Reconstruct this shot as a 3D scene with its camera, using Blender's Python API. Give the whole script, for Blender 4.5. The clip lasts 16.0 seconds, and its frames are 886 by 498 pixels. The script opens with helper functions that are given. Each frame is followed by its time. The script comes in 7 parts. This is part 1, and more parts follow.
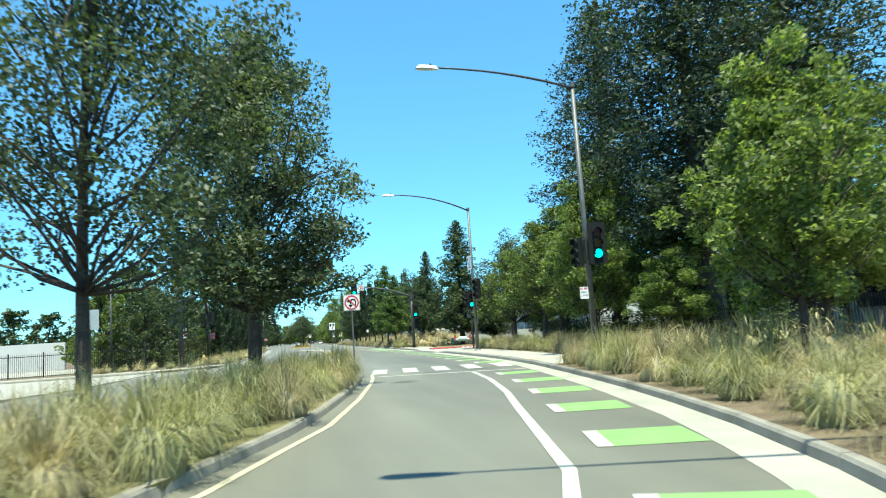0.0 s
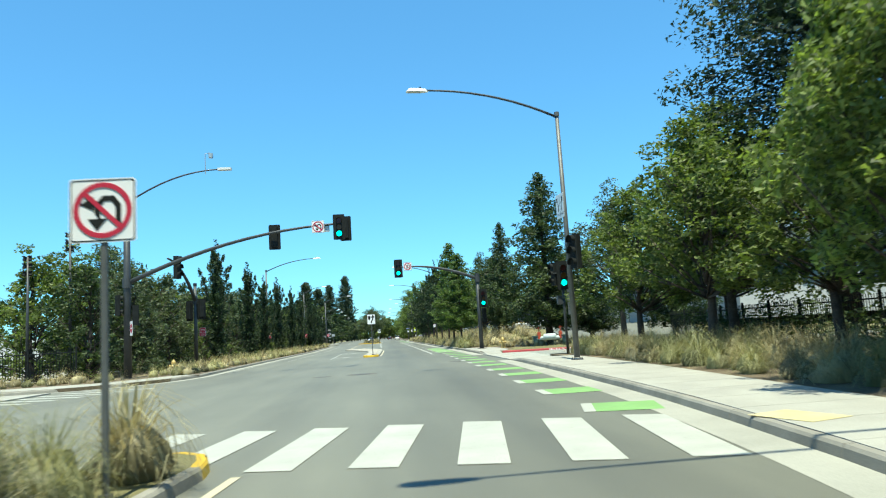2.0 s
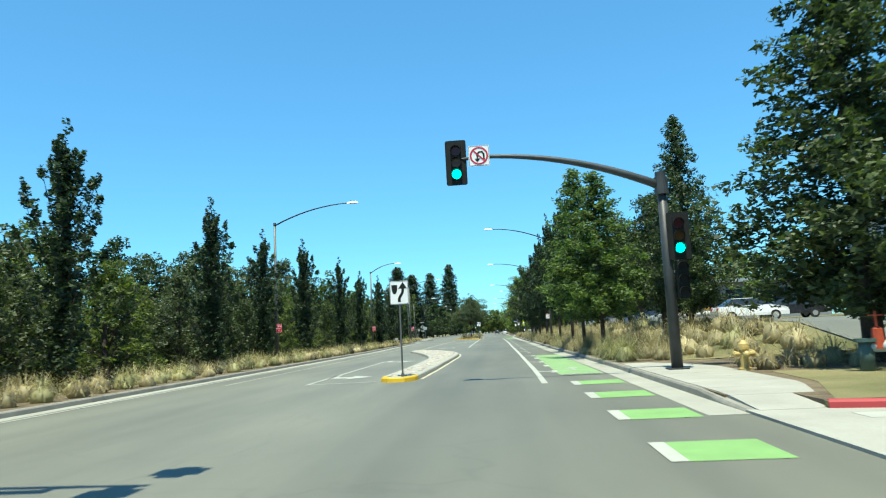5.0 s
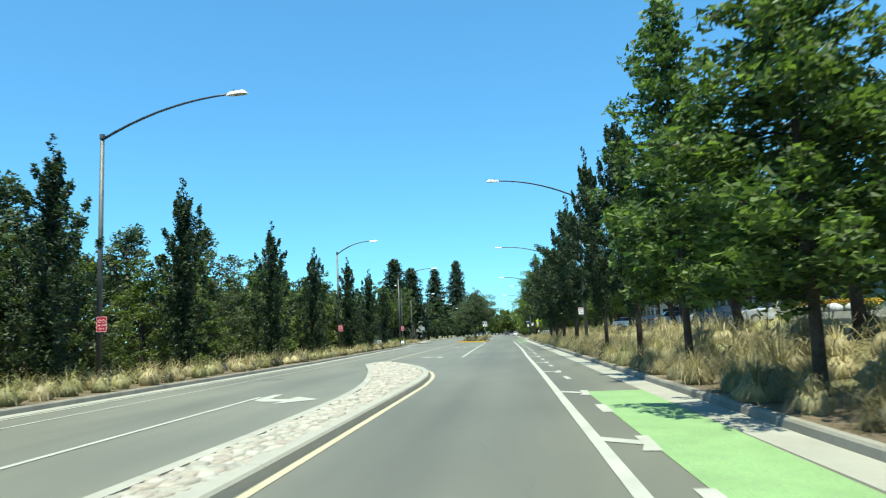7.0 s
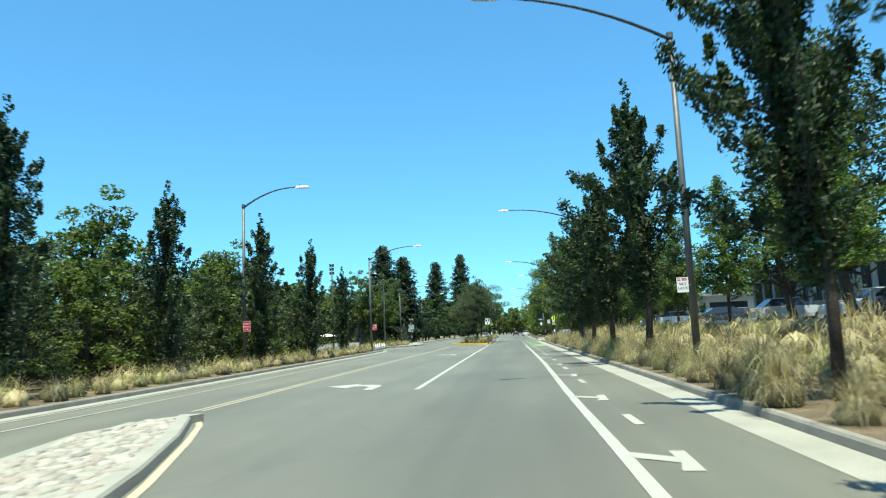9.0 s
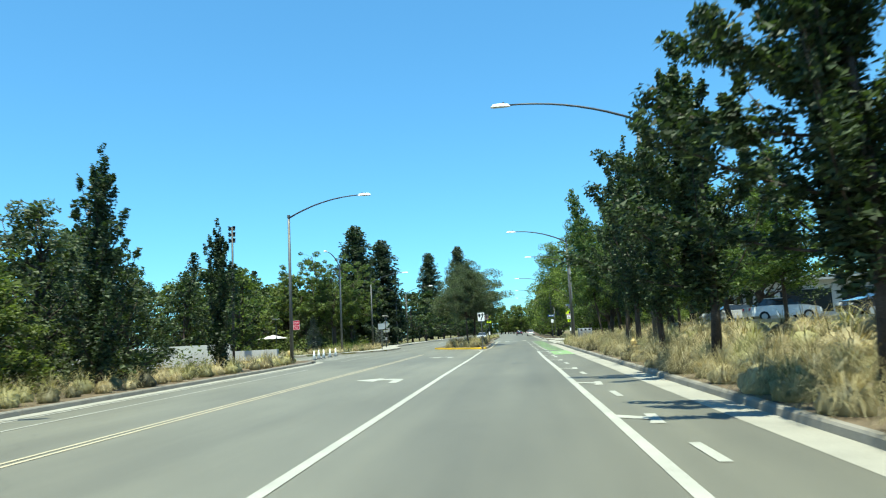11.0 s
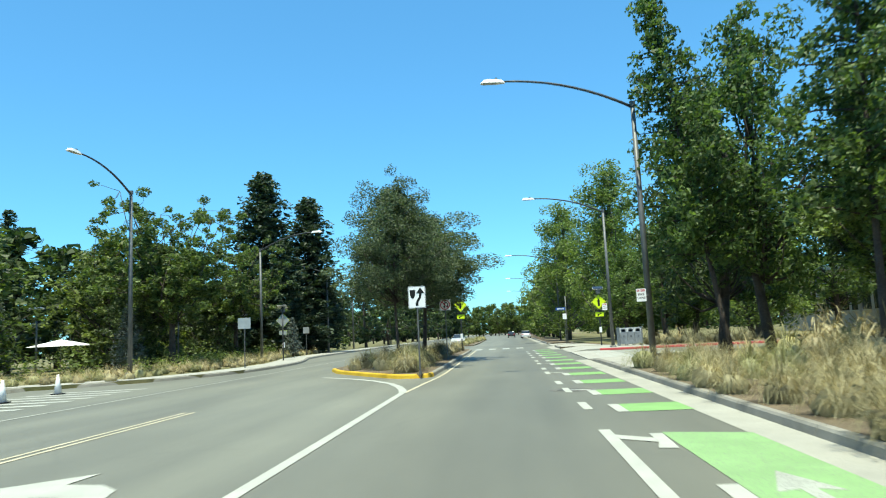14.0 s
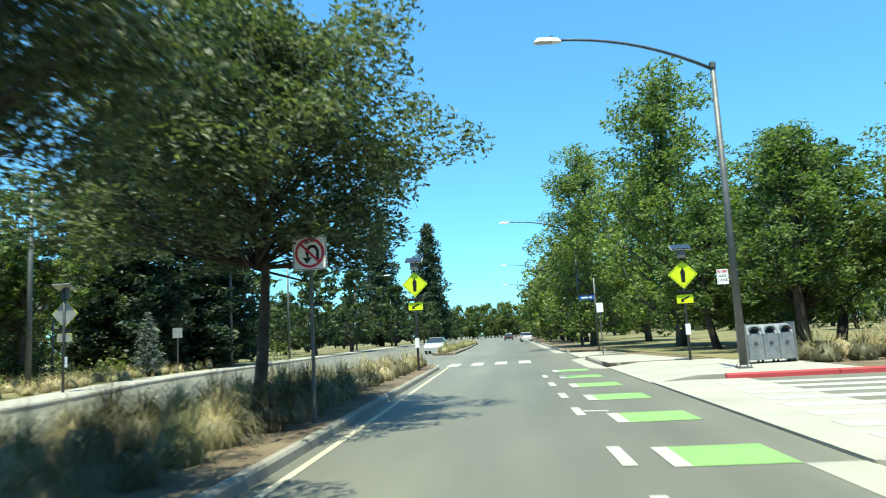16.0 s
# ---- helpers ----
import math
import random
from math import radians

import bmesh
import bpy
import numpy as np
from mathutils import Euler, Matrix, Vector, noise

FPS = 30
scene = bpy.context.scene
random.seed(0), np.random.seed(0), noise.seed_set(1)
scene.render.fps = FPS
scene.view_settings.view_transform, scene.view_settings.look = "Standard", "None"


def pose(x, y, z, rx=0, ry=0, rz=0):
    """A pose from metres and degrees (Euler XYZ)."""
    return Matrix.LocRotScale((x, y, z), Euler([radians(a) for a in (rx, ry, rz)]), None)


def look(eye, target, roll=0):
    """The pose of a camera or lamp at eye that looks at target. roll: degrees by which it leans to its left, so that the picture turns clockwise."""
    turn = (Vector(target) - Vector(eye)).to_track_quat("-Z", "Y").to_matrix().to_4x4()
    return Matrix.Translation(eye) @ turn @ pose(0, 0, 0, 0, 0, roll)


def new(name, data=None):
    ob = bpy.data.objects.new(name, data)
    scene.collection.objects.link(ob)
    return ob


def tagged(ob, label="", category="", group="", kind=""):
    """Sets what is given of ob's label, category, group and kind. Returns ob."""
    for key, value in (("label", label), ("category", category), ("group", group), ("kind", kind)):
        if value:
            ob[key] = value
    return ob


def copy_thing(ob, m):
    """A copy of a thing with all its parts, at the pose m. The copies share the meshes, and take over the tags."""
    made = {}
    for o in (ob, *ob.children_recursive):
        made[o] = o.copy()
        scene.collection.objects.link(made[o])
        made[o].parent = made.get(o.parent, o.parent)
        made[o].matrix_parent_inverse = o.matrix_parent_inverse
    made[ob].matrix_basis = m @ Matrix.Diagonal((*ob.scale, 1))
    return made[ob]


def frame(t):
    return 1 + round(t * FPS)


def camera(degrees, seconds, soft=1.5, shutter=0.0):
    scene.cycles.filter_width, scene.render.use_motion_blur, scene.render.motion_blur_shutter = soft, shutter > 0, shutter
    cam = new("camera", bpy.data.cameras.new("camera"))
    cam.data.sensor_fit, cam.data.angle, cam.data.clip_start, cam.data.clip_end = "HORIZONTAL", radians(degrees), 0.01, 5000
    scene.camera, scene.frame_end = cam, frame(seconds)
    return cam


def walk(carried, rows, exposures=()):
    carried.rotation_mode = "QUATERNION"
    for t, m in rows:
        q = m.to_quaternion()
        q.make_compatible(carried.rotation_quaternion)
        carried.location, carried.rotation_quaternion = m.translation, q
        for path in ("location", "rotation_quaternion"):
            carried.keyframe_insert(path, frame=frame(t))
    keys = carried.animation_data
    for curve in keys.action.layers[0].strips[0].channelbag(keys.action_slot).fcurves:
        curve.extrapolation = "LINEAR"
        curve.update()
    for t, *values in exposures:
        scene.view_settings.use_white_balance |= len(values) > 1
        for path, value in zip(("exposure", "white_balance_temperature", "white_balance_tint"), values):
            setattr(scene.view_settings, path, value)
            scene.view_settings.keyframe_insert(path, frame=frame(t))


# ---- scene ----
cam = camera(65.11, 16.0, soft=1.1, shutter=0.2)
PATH = [
    (0.0, (-0.000, -0.000, 1.500), (2.040, 9.717, 2.693), -3.77),
    (0.5, (1.404, 4.790, 1.502), (3.169, 14.559, 2.704), -3.66),
    (1.0, (2.643, 9.652, 1.498), (4.113, 19.469, 2.707), -3.56),
    (1.5, (3.672, 14.587, 1.504), (4.830, 24.447, 2.707), -3.60),
    (2.0, (4.498, 19.600, 1.497), (5.330, 29.493, 2.696), -3.63),
    (2.5, (5.128, 24.686, 1.515), (5.616, 34.602, 2.712), -3.65),
    (3.0, (5.620, 29.861, 1.503), (5.753, 39.788, 2.708), -3.47),
    (3.5, (5.968, 35.139, 1.489), (5.765, 45.063, 2.700), -3.23),
    (4.0, (6.209, 40.485, 1.497), (5.734, 50.401, 2.700), -3.09),
    (4.2, (6.284, 42.636, 1.498), (5.726, 52.548, 2.700), -3.13),
    (6.3, (6.505, 65.528, 1.485), (5.604, 75.415, 2.688), -2.50),
    (6.5, (6.498, 67.732, 1.484), (5.595, 77.617, 2.693), -2.47),
    (7.0, (6.472, 73.328, 1.499), (5.545, 83.210, 2.717), -2.45),
    (7.5, (6.448, 79.134, 1.502), (5.493, 89.013, 2.721), -2.42),
    (8.0, (6.399, 85.220, 1.500), (5.416, 95.096, 2.723), -2.49),
    (8.5, (6.317, 91.559, 1.503), (5.298, 101.432, 2.726), -2.53),
    (9.0, (6.245, 98.065, 1.503), (5.199, 107.936, 2.721), -2.58),
    (9.5, (6.148, 104.676, 1.502), (5.062, 114.543, 2.713), -2.61),
    (10.0, (6.027, 111.332, 1.499), (4.925, 121.197, 2.714), -2.76),
    (10.2, (5.974, 113.987, 1.503), (4.872, 123.852, 2.719), -2.81),
    (12.3, (5.547, 141.038, 1.503), (4.541, 150.913, 2.717), -2.91),
    (12.5, (5.540, 143.546, 1.512), (4.544, 153.421, 2.729), -2.90),
    (13.0, (5.551, 149.802, 1.494), (4.573, 159.678, 2.722), -2.73),
    (13.5, (5.533, 156.105, 1.500), (4.570, 165.982, 2.733), -2.73),
    (14.0, (5.475, 162.424, 1.499), (4.516, 172.303, 2.722), -2.80),
    (14.5, (5.420, 168.752, 1.489), (4.461, 178.630, 2.717), -2.83),
    (15.0, (5.355, 175.138, 1.499), (4.400, 185.015, 2.738), -2.95),
    (15.5, (5.286, 181.613, 1.497), (4.360, 191.492, 2.741), -2.92),
    (16.0, (5.238, 188.196, 1.511), (4.333, 198.076, 2.760), -3.05),
]
walk(cam, [(t, look(eye, target, roll)) for t, eye, target, roll in PATH], exposures=((0.0, 1.20, 6500, 5), (1.2, 1.17, 6500, 5), (2.2, 0.90, 6500, 5), (3.5, 0.86, 6500, 5), (10.0, 0.93, 6500, 5), (14.0, 0.94, 6500, 5), (16.0, 1.14, 6500, 5)))

# ---- world and sun ----
SUN_UP, SUN_TURN = 73.5, 180.0
world = bpy.data.worlds.new("world")
scene.world = world
world.use_nodes = True
wn = world.node_tree
wn.nodes.clear()
sky = wn.nodes.new("ShaderNodeTexSky")
sky.sky_type = 'NISHITA'
sky.sun_disc = False
sky.sun_elevation = radians(SUN_UP)
sky.sun_rotation = radians(SUN_TURN)
sky.altitude, sky.air_density, sky.dust_density, sky.ozone_density = 0, 1.0, 0.0, 1.5
bg = wn.nodes.new("ShaderNodeBackground")
bg.inputs[1].default_value = 0.095
wo = wn.nodes.new("ShaderNodeOutputWorld")
deep = wn.nodes.new("ShaderNodeMix")
deep.data_type, deep.blend_type = 'RGBA', 'MULTIPLY'
deep.inputs[0].default_value = 1.0
deep.inputs[7].default_value = (0.63, 1.455, 1.96, 1)
even = wn.nodes.new("ShaderNodeGamma")
even.inputs[1].default_value = 0.72
wn.links.new(sky.outputs[0], even.inputs[0])
wn.links.new(even.outputs[0], deep.inputs[6])
wn.links.new(deep.outputs[2], bg.inputs[0])
wn.links.new(bg.outputs[0], wo.inputs[0])
sun_data = bpy.data.lights.new("sun", 'SUN')
sun_data.energy, sun_data.angle, sun_data.color = 4.9, radians(0.53), (0.955, 0.95, 0.77)
sun = new("sun", sun_data)
sun.matrix_world = look((0, -14.5, 49), (0.6, 0, 0))


# ---- materials ----
def node_mat(name):
    m = bpy.data.materials.new(name)
    m.use_nodes = True
    nt = m.node_tree
    return m, nt, nt.nodes["Principled BSDF"]


def ramp(nt, fac, c0, c1, p0=0.3, p1=0.7):
    r = nt.nodes.new("ShaderNodeValToRGB")
    r.color_ramp.elements[0].position, r.color_ramp.elements[1].position = p0, p1
    r.color_ramp.elements[0].color, r.color_ramp.elements[1].color = (*c0, 1), (*c1, 1)
    nt.links.new(fac, r.inputs[0])
    return r.outputs[0]


def noise_tex(nt, scale, detail=4.0, rough=0.6, coords="Object", stretch=None):
    tc = nt.nodes.new("ShaderNodeTexCoord")
    tex = nt.nodes.new("ShaderNodeTexNoise")
    tex.inputs["Scale"].default_value, tex.inputs["Detail"].default_value, tex.inputs["Roughness"].default_value = scale, detail, rough
    src = tc.outputs[coords]
    if stretch:
        mp = nt.nodes.new("ShaderNodeMapping")
        mp.inputs["Scale"].default_value = stretch
        nt.links.new(src, mp.inputs[0])
        src = mp.outputs[0]
    nt.links.new(src, tex.inputs["Vector"])
    return tex.outputs["Fac"]


def mix(nt, fac, a, b, mode='MIX'):
    n = nt.nodes.new("ShaderNodeMix")
    n.data_type, n.blend_type = 'RGBA', mode
    for sock, v in ((n.inputs[0], fac), (n.inputs[6], a), (n.inputs[7], b)):
        if isinstance(v, (int, float)):
            sock.default_value = v
        elif isinstance(v, tuple):
            sock.default_value = (*v, 1)
        else:
            nt.links.new(v, sock)
    return n.outputs[2]


def bump(nt, p, height, strength=0.3, dist=0.01):
    b = nt.nodes.new("ShaderNodeBump")
    b.inputs["Strength"].default_value, b.inputs["Distance"].default_value = strength, dist
    nt.links.new(height, b.inputs["Height"])
    nt.links.new(b.outputs[0], p.inputs["Normal"])


def surface(name, c0, c1, scale=2.0, rough=0.8, metal=0.0, fine=60.0, amount=0.25, bumps=0.2, dist=0.004, spec=0.4):
    """Two-scale mottled surface: broad stains and fine grain, with relief."""
    m, nt, p = node_mat(name)
    broad = ramp(nt, noise_tex(nt, scale, 5), c0, c1)
    grain = noise_tex(nt, fine, 3)
    g = ramp(nt, grain, (1 - amount,) * 3, (1 + amount * 0.4,) * 3, 0.25, 0.75)
    nt.links.new(mix(nt, 1.0, broad, g, 'MULTIPLY'), p.inputs["Base Color"])
    p.inputs["Roughness"].default_value, p.inputs["Metallic"].default_value = rough, metal
    p.inputs["Specular IOR Level"].default_value = spec
    if bumps:
        bump(nt, p, grain, bumps, dist)
    return m


def asphalt_mat():
    m, nt, p = node_mat("asphalt")
    broad = ramp(nt, noise_tex(nt, 0.35, 5, stretch=(1, 0.25, 1)), (0.112, 0.112, 0.087), (0.16, 0.16, 0.124))
    patch = ramp(nt, noise_tex(nt, 0.05, 3), (0.88, 0.88, 0.88), (1.08, 1.07, 1.05))
    grain = noise_tex(nt, 180, 3)
    spots = ramp(nt, grain, (0.7, 0.7, 0.7), (1.2, 1.2, 1.2), 0.3, 0.72)
    c = mix(nt, 1.0, mix(nt, 1.0, broad, patch, 'MULTIPLY'), spots, 'MULTIPLY')
    streak = ramp(nt, noise_tex(nt, 0.9, 3, 0.5, stretch=(1, 0.02, 1)), (0.9, 0.9, 0.9), (1.08, 1.075, 1.06), 0.35, 0.65)
    c = mix(nt, 1.0, c, streak, 'MULTIPLY')
    cells = nt.nodes.new("ShaderNodeTexVoronoi")
    cells.feature = 'DISTANCE_TO_EDGE'
    cells.inputs["Scale"].default_value = 0.11
    wob = nt.nodes.new("ShaderNodeTexCoord")
    # the travelled lane, darker with oil and rubber
    sep = nt.nodes.new("ShaderNodeSeparateXYZ")
    nt.links.new(wob.outputs["Object"], sep.inputs[0])
    lane = ramp(nt, sep.outputs[0], (0, 0, 0), (1, 1, 1), 0.0, 1.0)
    band = lane.node.color_ramp
    lane_x = nt.nodes.new("ShaderNodeMapRange")
    lane_x.inputs["From Min"].default_value, lane_x.inputs["From Max"].default_value = 0.0, 12.0
    nt.links.new(sep.outputs[0], lane_x.inputs["Value"])
    nt.links.new(lane_x.outputs[0], lane.node.inputs[0])
    for at, v in ((0.24, 1.05), (0.42, 0.86), (0.56, 0.84), (0.66, 0.95)):
        e = band.elements.new(at)
        e.color = (v, v, v, 1)
    band.elements[0].color = (1.06, 1.06, 1.06, 1)
    c = mix(nt, 1.0, c, lane, 'MULTIPLY')
    shift = nt.nodes.new("ShaderNodeVectorMath")
    shift.operation = 'ADD'
    nz = nt.nodes.new("ShaderNodeTexNoise")
    nz.inputs["Scale"].default_value = 0.8
    nt.links.new(wob.outputs["Object"], nz.inputs["Vector"])
    nt.links.new(wob.outputs["Object"], shift.inputs[0])
    nt.links.new(nz.outputs["Color"], shift.inputs[1])
    nt.links.new(shift.outputs[0], cells.inputs["Vector"])
    crack = ramp(nt, cells.outputs["Distance"], (0.62, 0.62, 0.62), (1, 1, 1), 0.0008, 0.0022)
    c = mix(nt, 0.3, c, mix(nt, 1.0, c, crack, 'MULTIPLY'))
    nt.links.new(c, p.inputs["Base Color"])
    p.inputs["Roughness"].default_value = 0.66
    p.inputs["Specular IOR Level"].default_value = 0.62
    bump(nt, p, grain, 0.35, 0.004)
    return m


def paint_mat(name, col, wear=0.35):
    """Road paint, worn through to the asphalt in specks."""
    m, nt, p = node_mat(name)
    n1 = noise_tex(nt, 35, 6, 0.75)
    n2 = noise_tex(nt, 1.3, 4)
    spec = ramp(nt, n1, (1, 1, 1), (0, 0, 0), 0.64 - wear * 0.16, 0.72 - wear * 0.1)
    shade = ramp(nt, n2, tuple(c * 0.82 for c in col), col, 0.3, 0.65)
    nt.links.new(mix(nt, spec, (0.152, 0.148, 0.137), shade), p.inputs["Base Color"])
    p.inputs["Roughness"].default_value = 0.7
    return m


def leaf_mat(name, dark, light, trans=0.35, through_tint=(1.2, 1.38, 0.6)):
    m, nt, p = node_mat(name)
    geo = nt.nodes.new("ShaderNodeNewGeometry")
    info = nt.nodes.new("ShaderNodeObjectInfo")
    col = ramp(nt, geo.outputs["Random Per Island"], dark, light, 0.1, 0.95)
    tint = ramp(nt, info.outputs["Random"], (0.85, 0.9, 0.85), (1.12, 1.08, 1.0), 0, 1)
    broad = ramp(nt, noise_tex(nt, 0.9, 3), (0.7, 0.72, 0.7), (1.15, 1.15, 1.1), 0.35, 0.65)
    col = mix(nt, 1.0, mix(nt, 1.0, col, tint, 'MULTIPLY'), broad, 'MULTIPLY')
    nt.links.new(col, p.inputs["Base Color"])
    p.inputs["Roughness"].default_value = 0.55
    p.inputs["Specular IOR Level"].default_value = 0.35
    tr = nt.nodes.new("ShaderNodeBsdfTranslucent")
    nt.links.new(mix(nt, 1.0, col, through_tint, 'MULTIPLY'), tr.inputs[0])
    mx = nt.nodes.new("ShaderNodeMixShader")
    mx.inputs[0].default_value = trans
    nt.links.new(p.outputs[0], mx.inputs[1])
    nt.links.new(tr.outputs[0], mx.inputs[2])
    nt.links.new(mx.outputs[0], nt.nodes["Material Output"].inputs[0])
    return m


def glow(name, col, strength):
    m, nt, p = node_mat(name)
    p.inputs["Base Color"].default_value = (*col, 1)
    p.inputs["Emission Color"].default_value = (*col, 1)
    p.inputs["Emission Strength"].default_value = strength
    return m


ASPHALT = asphalt_mat()
WHITE = paint_mat("white_road_paint", (0.372, 0.374, 0.325))
GREEN = paint_mat("green_lane_paint", (0.18, 0.332, 0.107), 0.3)
YELLOWLINE = paint_mat("faded_yellow_paint", (0.44, 0.392, 0.272), 0.5)
KERBYELLOW = paint_mat("yellow_kerb_paint", (0.553, 0.346, 0.014), 0.1)
REDPAINT = paint_mat("red_kerb_paint", (0.346, 0.035, 0.042), 0.1)
CONCRETE = surface("kerb_concrete", (0.187, 0.177, 0.146), (0.284, 0.269, 0.228), 1.2, 0.85, amount=0.3)
GUTTER = surface("gutter_concrete", (0.269, 0.263, 0.221), (0.346, 0.336, 0.284), 0.7, 0.85)
PAVING = surface("pavement_concrete", (0.284, 0.274, 0.235), (0.359, 0.349, 0.301), 0.8, 0.85)
DIRT = surface("mulch_soil", (0.09, 0.066, 0.042), (0.207, 0.159, 0.096), 1.5, 0.95, fine=30, amount=0.5, bumps=0.6, dist=0.03)
LAWN = surface("dry_lawn", (0.083, 0.09, 0.027), (0.249, 0.215, 0.104), 0.25, 0.95, fine=25, amount=0.5, bumps=0.6, dist=0.03)
STEEL = surface("galvanised_steel", (0.096, 0.1, 0.098), (0.152, 0.156, 0.152), 3, 0.55, 0.4, amount=0.1, bumps=0)
DARKPOLE = surface("dark_grey_paint", (0.038, 0.042, 0.043), (0.062, 0.066, 0.069), 3, 0.5, 0.2, amount=0.1, bumps=0)
BLACK = surface("black_housing", (0.010, 0.012, 0.011), (0.018, 0.02, 0.019), 4, 0.6, amount=0.1, bumps=0, spec=0.15)
SIGNWHITE = surface("sign_white", (0.72, 0.73, 0.73), (0.8, 0.8, 0.79), 3, 0.45, amount=0.05, bumps=0)
SIGNBACK = surface("sign_aluminium", (0.38, 0.4, 0.4), (0.5, 0.51, 0.5), 3, 0.45, 0.6, amount=0.08, bumps=0)
SIGNRED = surface("sign_red", (0.42, 0.02, 0.05), (0.5, 0.03, 0.06), 3, 0.45, amount=0.05, bumps=0)
SIGNLIME = surface("sign_lime", (0.55, 0.72, 0.01), (0.66, 0.8, 0.02), 3, 0.45, amount=0.05, bumps=0)
SIGNBLUE = surface("sign_blue", (0.02, 0.09, 0.35), (0.03, 0.11, 0.4), 3, 0.45, amount=0.05, bumps=0)
LAMPWHITE = surface("lamp_housing", (0.6, 0.6, 0.58), (0.7, 0.7, 0.68), 4, 0.4, amount=0.05, bumps=0)
HYDRANT = surface("hydrant_yellow", (0.415, 0.29, 0.096), (0.498, 0.373, 0.138), 5, 0.5, amount=0.15, bumps=0)
BARK = surface("bark", (0.042, 0.031, 0.025), (0.104, 0.083, 0.066), 3, 0.9, fine=25, amount=0.5, bumps=0.7, dist=0.03)
PALEBARK = surface("grey_bark", (0.09, 0.083, 0.069), (0.166, 0.152, 0.131), 3, 0.9, fine=25, amount=0.4, bumps=0.6, dist=0.03)
LEAF_OAK = leaf_mat("leaf_oak", (0.022, 0.038, 0.017), (0.092, 0.125, 0.050), 0.32)
LEAF_LIVEOAK = leaf_mat("leaf_live_oak", (0.04, 0.058, 0.034), (0.15, 0.18, 0.108), 0.36)
LEAF_MAPLE = leaf_mat("leaf_maple", (0.062, 0.095, 0.028), (0.209, 0.271, 0.081), 0.42)
LEAF_COLUMN = leaf_mat("leaf_column", (0.015, 0.03, 0.017), (0.072, 0.106, 0.05), 0.28)
LEAF_CONIFER = leaf_mat("leaf_conifer", (0.018, 0.032, 0.019), (0.07, 0.095, 0.055), 0.25)
LEAF_SHRUB = leaf_mat("leaf_shrub", (0.052, 0.076, 0.023), (0.187, 0.228, 0.072), 0.42)
LEAF_GREY = leaf_mat("leaf_grey", (0.038, 0.055, 0.028), (0.129, 0.156, 0.087), 0.33)
LEAF_YOUNG = leaf_mat("leaf_young_maple", (0.074, 0.1, 0.034), (0.268, 0.32, 0.108), 0.5)
LEAF_GUM = leaf_mat("leaf_gum", (0.042, 0.07, 0.022), (0.172, 0.235, 0.078), 0.42)
LEAF_BLUE = leaf_mat("leaf_blue", (0.076, 0.099, 0.099), (0.182, 0.213, 0.205), 0.1)
STRAW = leaf_mat("straw_grass", (0.228, 0.19, 0.106), (0.562, 0.486, 0.312), 0.38, (1.1, 1.0, 0.75))
# dark grass; along the kerbs its low tone paints in tree shade
DARK_AND_SHADED_GRASS = leaf_mat("dark_grass", (0.061, 0.057, 0.03), (0.198, 0.175, 0.099), 0.25, (1.05, 1.0, 0.7))
SEDGE = leaf_mat("green_grass", (0.167, 0.167, 0.08), (0.441, 0.418, 0.236), 0.38, (1.1, 1.08, 0.65))
GLASS = surface("dark_glass", (0.02, 0.025, 0.03), (0.03, 0.035, 0.04), 1, 0.08, amount=0.02, bumps=0, spec=0.8)
RUBBER = surface("rubber", (0.015, 0.015, 0.015), (0.03, 0.03, 0.03), 4, 0.85, amount=0.2, bumps=0)
WALLWHITE = surface("white_render", (0.457, 0.457, 0.442), (0.526, 0.526, 0.511), 0.6, 0.8)
LENS_GREEN = glow("green_signal_light", (0.0, 0.9, 0.62), 1.6)
LENS_RED = surface("unlit_red_lens", (0.05, 0.006, 0.006), (0.07, 0.01, 0.01), 4, 0.3, amount=0.05, bumps=0)
LENS_AMBER = surface("unlit_amber_lens", (0.07, 0.03, 0.004), (0.09, 0.04, 0.006), 4, 0.3, amount=0.05, bumps=0)


